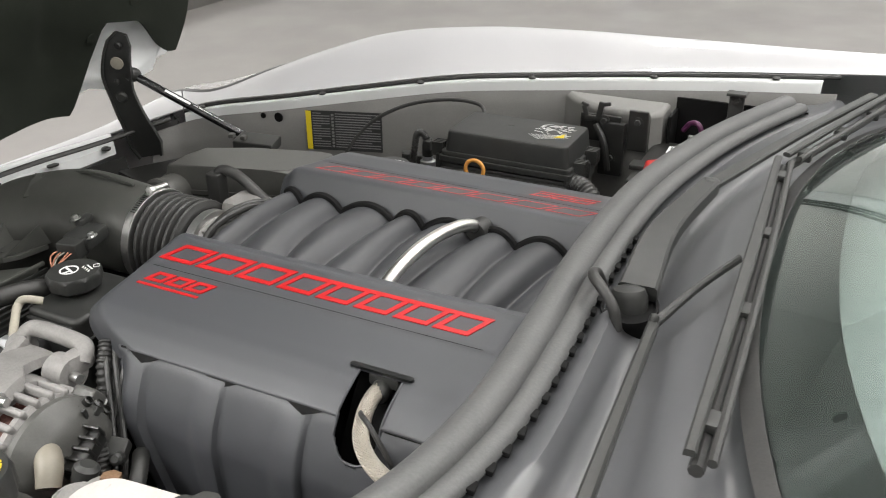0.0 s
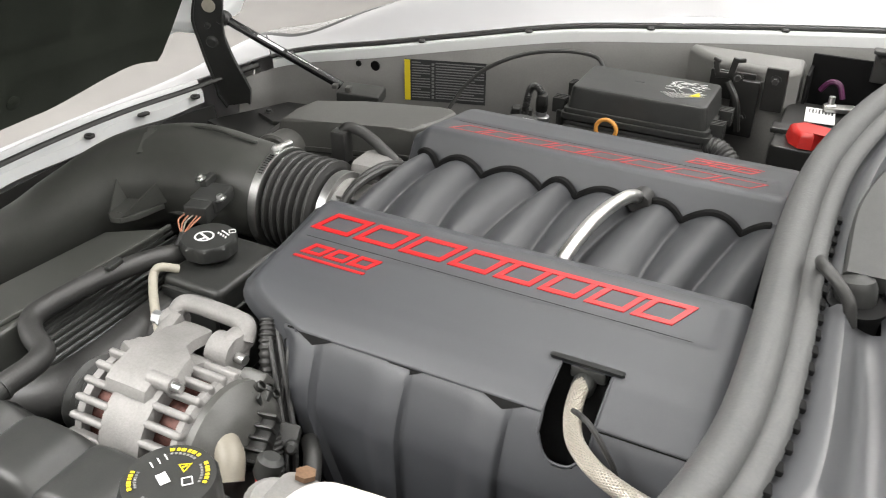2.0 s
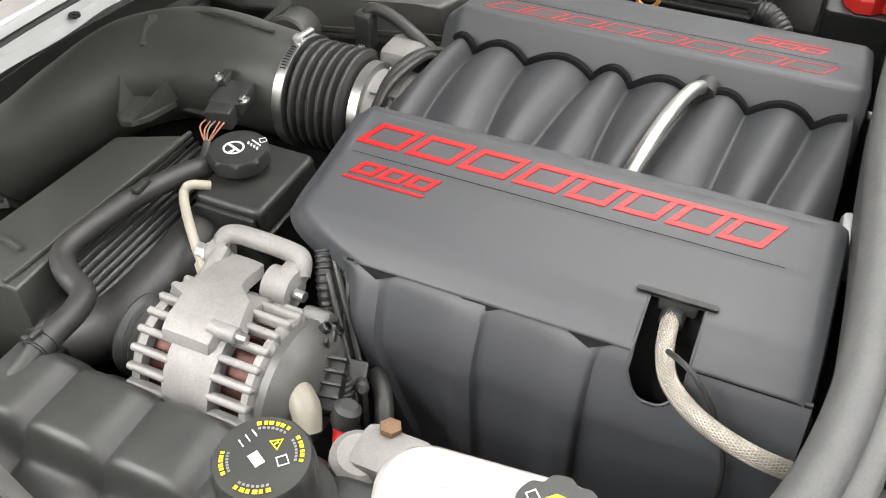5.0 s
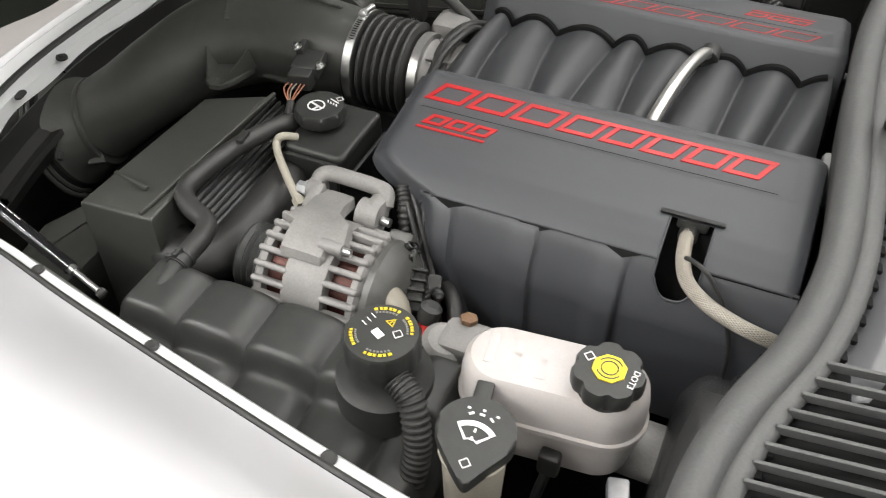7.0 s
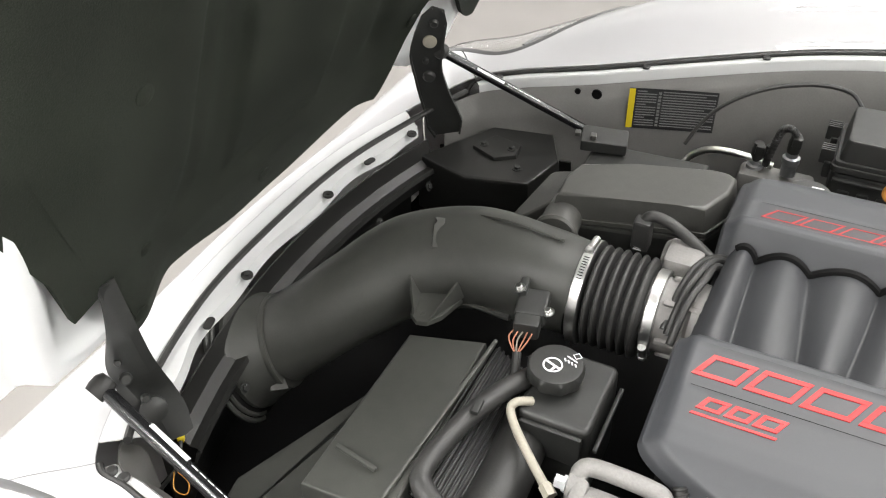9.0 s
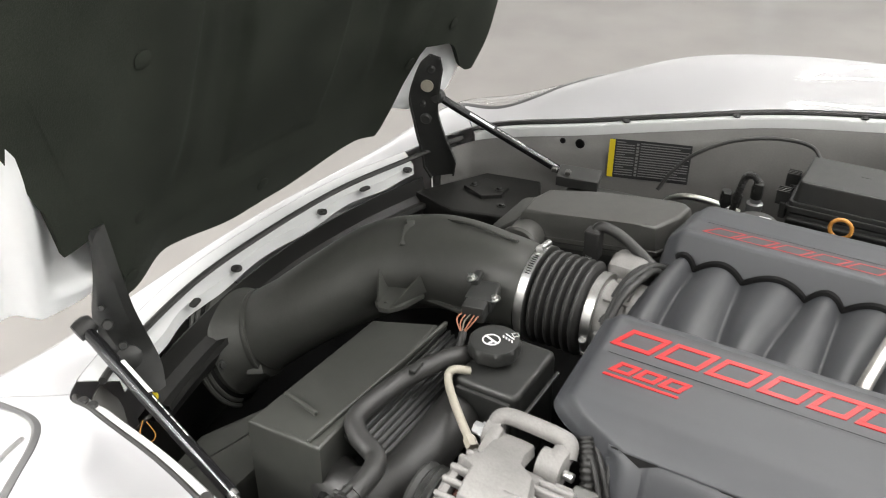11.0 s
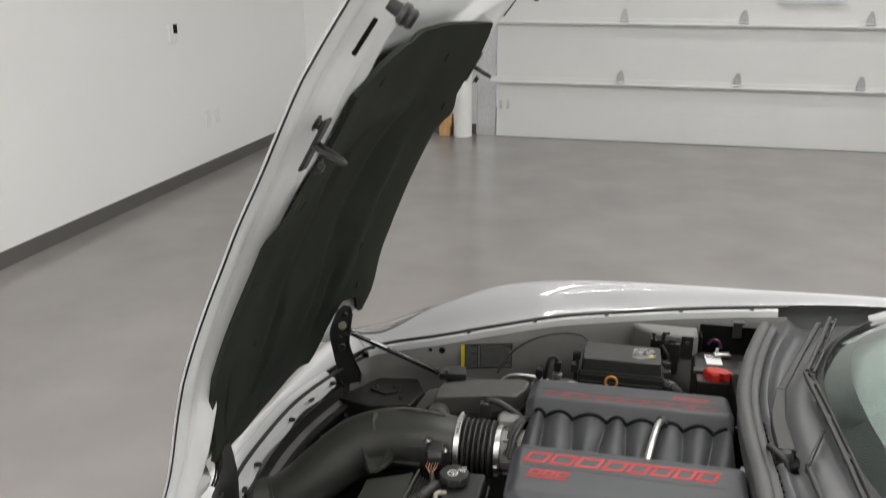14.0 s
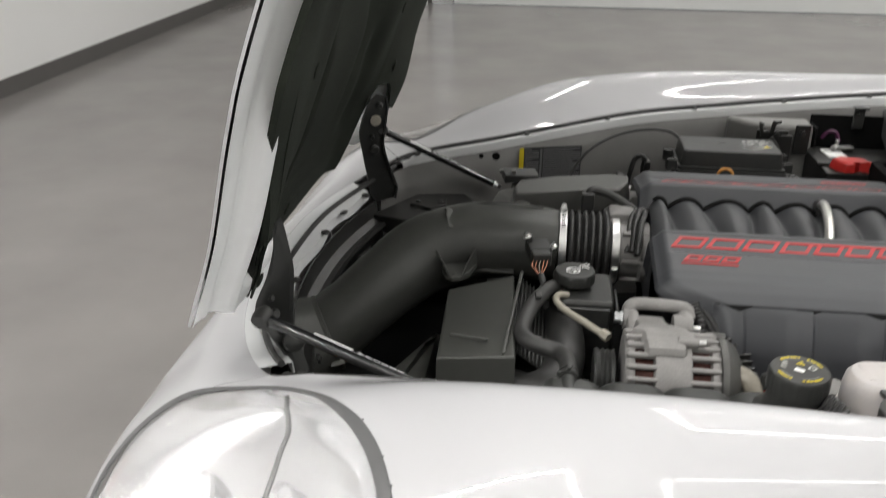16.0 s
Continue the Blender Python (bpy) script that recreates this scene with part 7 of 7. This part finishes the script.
rows = []
for y in np.linspace(-0.76, 0.76, 90):
    sx, sz = seal_x(y)
    gx = glass_x(y)
    row = []
    for t in np.linspace(0, 1, 24):
        x = sx + 0.030 + (gx + 0.01 - sx - 0.030) * t
        z = (sz - 0.014) * (1 - t) + (0.940 - 0.02 * (y / 0.7) ** 2) * t - 0.020 * math.sin(math.pi * t) ** 1.5
        z += 0.016 * math.exp(-((t - 0.16) / 0.07) ** 2) - 0.006 * math.exp(-((t - 0.34) / 0.10) ** 2) + 0.008 * math.exp(-((t - 0.6) / 0.16) ** 2) - 0.012 * smooth01(0.85, 1.0, t)
        if y < -0.42:
            z -= 0.010 * smooth01(-0.42, -0.50, y) * (1 - smooth01(0.5, 0.7, t))
        row.append((x, y, z))
    rows.append(row)
yc = np.linspace(-0.76, 0.76, 90)


def cup_hole(i, j):
    x = (rows[i][j][0] + rows[i + 1][j + 1][0]) / 2
    y = (yc[i] + yc[i + 1]) / 2
    return not (((x - 0.368) / 0.026) ** 2 + ((y + 0.118) / 0.034) ** 2 < 1)


bm = B()
sheet(bm, rows, keep=cup_hole)
thick(bm, 0.003)
part("cowl_panel", bm, COWL, cowl, "charcoal moulded cowl panel", smooth=50)
# drain cup with its hose
bm = B()
lathe(bm, [(0.036, 0.0), (0.036, 0.004), (0.032, 0.004), (0.030, -0.02), (0.028, -0.045), (0, -0.046)], (0.368, -0.118, 0.914), seg=36, wob=lambda a, h: 1 - 0.22 * math.cos(a) ** 2)
part("drain_cup", bm, DARK, cowl, "deep black round recess")
bm = B()
tube(bm, [(0.334, -0.095, 0.920), (0.330, -0.112, 0.944), (0.332, -0.132, 0.951), (0.346, -0.146, 0.946), (0.360, -0.154, 0.932), (0.366, -0.157, 0.910)], 0.0058, 12, 40)
part("washer_hose", bm, RUBBER, cowl, "bent black washer hose")
# flat near-black boxes painted as the shaded gaps in the seal lip
for k in range(27):
    bm = B()
    y = 0.02 - 0.0240 * k
    sx, sz = seal_x(y)
    box(bm, (sx + 0.036, y, sz - 0.005), (0.010, 0.0125, 0.006), 0.0015, (0, 12, 8))
    part("seal_slot", bm, DARK, cowl, "dark slot along the seal lip" if k == 0 else "")
bm = B()
lathe(bm, [(0.019, -0.04), (0.019, 0.012), (0.016, 0.020), (0.008, 0.023), (0, 0.023)], (0.366, -0.112, 0.912), (-0.15, 0.2, 1), 24)
part("pivot_boot", bm, BLACK, cowl, "black wiper pivot boot")
# intake grille on the driver side
for k in range(15):
    bm = B()
    y = -0.455 - 0.0195 * k
    sx, sz = seal_x(y)
    x0 = sx + 0.030
    box(bm, ((x0 + 0.385) / 2, y, sz + 0.004), (0.385 - x0, 0.0042, 0.010), 0.0012, (0, -3, 4))
    part("grille_bar", bm, SEAL, cowl)
bm = B()
box(bm, (0.325, -0.60, 0.893), (0.14, 0.31, 0.004), 0.001, (0, -8, 0))
part("grille_mesh", bm, DARK, cowl, "fine black mesh")
bm = B()
box(bm, (0.395, -0.58, 0.915), (0.014, 0.30, 0.012), 0.003, (0, 0, 2))
part("grille_frame", bm, COWL, cowl)


def strap(bm, pts, w, h, n=40):
    """A flat channel with chamfered edges along a smooth path; w: widths at the control points."""
    path = spline(pts, n)
    wid = np.interp(np.linspace(0, 1, n), np.linspace(0, 1, len(w)), w)
    tan = np.gradient(path, axis=0)
    tan /= np.linalg.norm(tan, axis=1)[:, None]
    rows = []
    for k in range(n):
        sd = np.cross(tan[k], [0, 0, 1.0])
        sd /= np.linalg.norm(sd)
        up = np.cross(sd, tan[k])
        a, c = wid[k] / 2, min(0.003, h * 0.3)
        rows.append([path[k] + sd * p + up * q for p, q in ((-a, -h / 2), (-a, h / 2 - c), (-a + c, h / 2), (a - c, h / 2), (a, h / 2 - c), (a, -h / 2))])
    vs = sheet(bm, rows, close_v=True)
    bm.faces.new(vs[0][::-1])
    bm.faces.new(vs[-1])


def wiper(pivot, knee, tip, blade_a, blade_b, label, w0=0.020, w1=0.012):
    w = thing("wiper", pivot, label, "wiper", group="windscreen wipers")
    p, kx, tp = np.array(pivot), np.array(knee), np.array(tip)
    bm = B()
    mid = p * 0.55 + kx * 0.45 + [-0.012 if w0 > 0.015 else 0.0, 0, 0.006]
    strap(bm, [p, mid, kx], [w0 * 2.0, w0 * 1.7, w1 * 1.9], max(0.008, w0 * 0.9))
    arm = part("arm_head", bm, BLACK, w, "dark curved wiper arm head")
    bm = B()
    aw = 0.015 if w0 > 0.015 else 0.007
    strap(bm, [kx, kx * 0.5 + tp * 0.5 + [0, 0, 0.004], tp], [aw * 1.3, aw, aw], 0.007)
    part("arm", bm, BLACK, w, "black wiper arm")
    bm = B()
    kr = 0.010 if w0 > 0.015 else 0.0045
    lathe(bm, [(kr, -0.012), (kr * 1.1, 0.006), (kr * 0.8, 0.009), (0, 0.010)], knee, (0, 0.3, 1), 16)
    part("knuckle", bm, BLACK, w)
    a, b = np.array(blade_a), np.array(blade_b)
    bm = B()
    tube(bm, [a, a * 0.5 + b * 0.5 + [0.004, 0, 0.003], b], 0.006, 8, 24)
    tube(bm, [a + [0.010, 0, 0.010], (a + b) / 2 + [0.012, 0, 0.012], b + [0.010, 0, 0.010]], 0.004, 8, 24)
    bl = part("blade", bm, RUBBER, w, "black rubber wiper blade")
    bm = B()
    strap(bm, [a + [-0.006, 0, 0.014], (a + b) / 2 + [-0.004, 0, 0.018], b + [-0.006, 0, 0.014]], [0.009, 0.012, 0.009], 0.006)
    part("bow", bm, BLACK, bl, "black metal blade bow")
    for q in (0.08, 0.36, 0.64, 0.92):
        c = a * (1 - q) + b * q
        bm = B()
        box(bm, c + [0.004, 0, 0.006], (0.018, 0.022, 0.014), 0.003)
        part("claw", bm, BLACK, bl)


wiper((0.370, -0.100, 0.925), (0.391, 0.155, 0.950), (0.555, 0.60, 0.962), (0.472, 0.25, 0.955), (0.60, 0.64, 0.955), "black wiper arm with blade resting below the glass")
wiper((0.428, -0.62, 0.925), (0.402, -0.165, 0.932), (0.456, -0.034, 0.952), (0.482, -0.375, 0.950), (0.464, 0.235, 0.955), "slim black wiper arm with clawed blade below the glass", 0.0075, 0.0055)

screen = thing("windscreen", (0.8, 0, 0.95), "tinted curved windscreen glass", "windscreen")
rows = []
for q in np.linspace(0, 1, 20):
    row = []
    for y in np.linspace(-0.74, 0.74, 40):
        yy = y * (1 - 0.20 * q)
        x = glass_x(y) + 0.70 * q
        z = 0.950 - 0.02 * (y / 0.7) ** 2 + 0.33 * q + 0.035 * math.sin(math.pi * q * 0.5) - 0.02 * q * (y / 0.7) ** 2
        row.append((x, yy, z))
    rows.append(row)
bm = B()
sheet(bm, rows)
thick(bm, 0.005)
gl = part("glass", bm, GLASS, screen, "clear green-tinted windscreen glass")
gl.visible_shadow = False
bm = B()
sheet(bm, [[(p[0] - 0.004, p[1], p[2] + 0.003), (p[0] + 0.012, p[1], p[2] + 0.009)] for p in rows[0]])
thick(bm, 0.002)
part("lower_seal", bm, RUBBER, screen, "black lower glass seal")
bm = B()
sheet(bm, [[np.array(a) * (1 - f) + np.array(b) * f + [0, 0, -0.0075] for f in (0.02, 0.5, 1.0)] for a, b in zip(rows[0], rows[2])])
thick(bm, 0.001)
part("frit_band", bm, FRIT, screen, "black enamel band along the lower glass")
for s in (0, -1):
    bm = B()
    tube(bm, [np.array(r[s]) + [0, 0, 0.002] for r in rows], 0.018, 12, 40)
    part("pillar_trim", bm, WHITE, screen, "white windscreen pillar")
bm = B()
tube(bm, [np.array(p) for p in rows[-1]], 0.02, 12, 40)
part("roof_edge", bm, WHITE, screen)

dash = thing("dashboard", (0.9, 0, 0.6), "grey dashboard with steering wheel seen through the glass", "dashboard")
DASH = mat("dash_vinyl", (0.12, 0.13, 0.127), 0.6, grain=0.2, grain_scale=500, bump=0.4, bump_scale=500)
bm = B()
rows = []
for y in np.linspace(-0.70, 0.70, 40):
    g = glass_x(y)
    rows.append([(g + 0.02, y, 0.905), (g + 0.10, y, 0.925), (g + 0.28, y, 0.945), (g + 0.40, y, 0.95 + 0.02 * math.exp(-((y + 0.36) / 0.15) ** 2)), (g + 0.46, y, 0.92), (g + 0.48, y, 0.80), (g + 0.50, y, 0.55)])
sheet(bm, rows)
part("dash_top", bm, DASH, dash, smooth=50)
bm = B()
wheel = [(1.12 + 0.06 * math.sin(a), -0.36 + 0.18 * math.cos(a), 0.92 + 0.17 * math.sin(a)) for a in np.linspace(0, 2 * math.pi, 33)]
tube(bm, wheel, 0.015, 12, 64)
part("steering_wheel", bm, BLACK, dash)
bm = B()
box(bm, (1.12, -0.36, 0.92), (0.05, 0.30, 0.05), 0.02)
part("wheel_hub", bm, BLACK, dash)
bm = B()
box(bm, (0.72, -0.50, 0.944), (0.16, 0.17, 0.006), 0.003, (0, -5, 0))
part("vent_panel", bm, DARK, dash)
for s in (1, -1):
    bm = B()
    prism(bm, rounded(0.5, 0.58, 0.12), 0, 0.14, pose(1.75, s * 0.37, 0.80, 0, -70, 0), 0.04, 3)
    part("seat_back", bm, DASH, dash)
# closed cabin behind, so that no light falls through the body
shell = thing("cabin_shell", (1.7, 0, 0.6), "white car cabin and doors behind the windscreen", "car")
bm = B()
box(bm, (1.75, -0.90, 0.62), (1.2, 0.04, 0.72), 0.015)
box(bm, (1.75, 0.90, 0.62), (1.2, 0.04, 0.72), 0.015)
part("door_panel", bm, WHITE, shell)
bm = B()
box(bm, (1.75, 0, 1.24), (1.1, 1.16, 0.04), 0.015)
part("roof", bm, WHITE, shell)
bm = B()
box(bm, (2.35, 0, 0.70), (0.05, 1.8, 0.95), 0.015)
part("bulkhead", bm, DASH, shell)
for s in (1, -1):
    bm = B()
    sheet(bm, [[(x, s * 0.565, 1.250), (x, s * 0.70, 1.16), (x, s * 0.83, 1.04), (x, s * 0.905, 0.965)] for x in (1.20, 1.6, 2.0, 2.36)])
    thick(bm, 0.006)
    part("side_window", bm, FRIT, shell, "dark tinted side window")
bm = B()
box(bm, (1.4, 0, 0.30), (1.9, 1.80, 0.05), 0.01)
part("cabin_floor", bm, DARK, shell)
# tyres carry the nose
for s in (1, -1):
    wl = thing("front_wheel", (-0.15, s * 0.80, 0.0), "black tyre on a silver alloy front wheel", "wheel", group="front wheels", car=False)
    bm = B()
    lathe(bm, [(0.23, -0.11), (0.31, -0.12), (0.335, -0.09), (0.335, 0.09), (0.31, 0.12), (0.23, 0.11)], (-0.15, s * 0.80, 0.335), (0, 1, 0), 48)
    part("tyre", bm, RUBBER, wl, car=False)
    bm = B()
    lathe(bm, [(0.0, -0.03), (0.06, -0.03), (0.22, -0.05), (0.235, -0.10), (0.235, 0.10), (0.22, 0.05), (0.06, 0.03), (0, 0.03)], (-0.15, s * 0.80, 0.335), (0, 1, 0), 40)
    part("rim", bm, ZINC, wl, car=False)
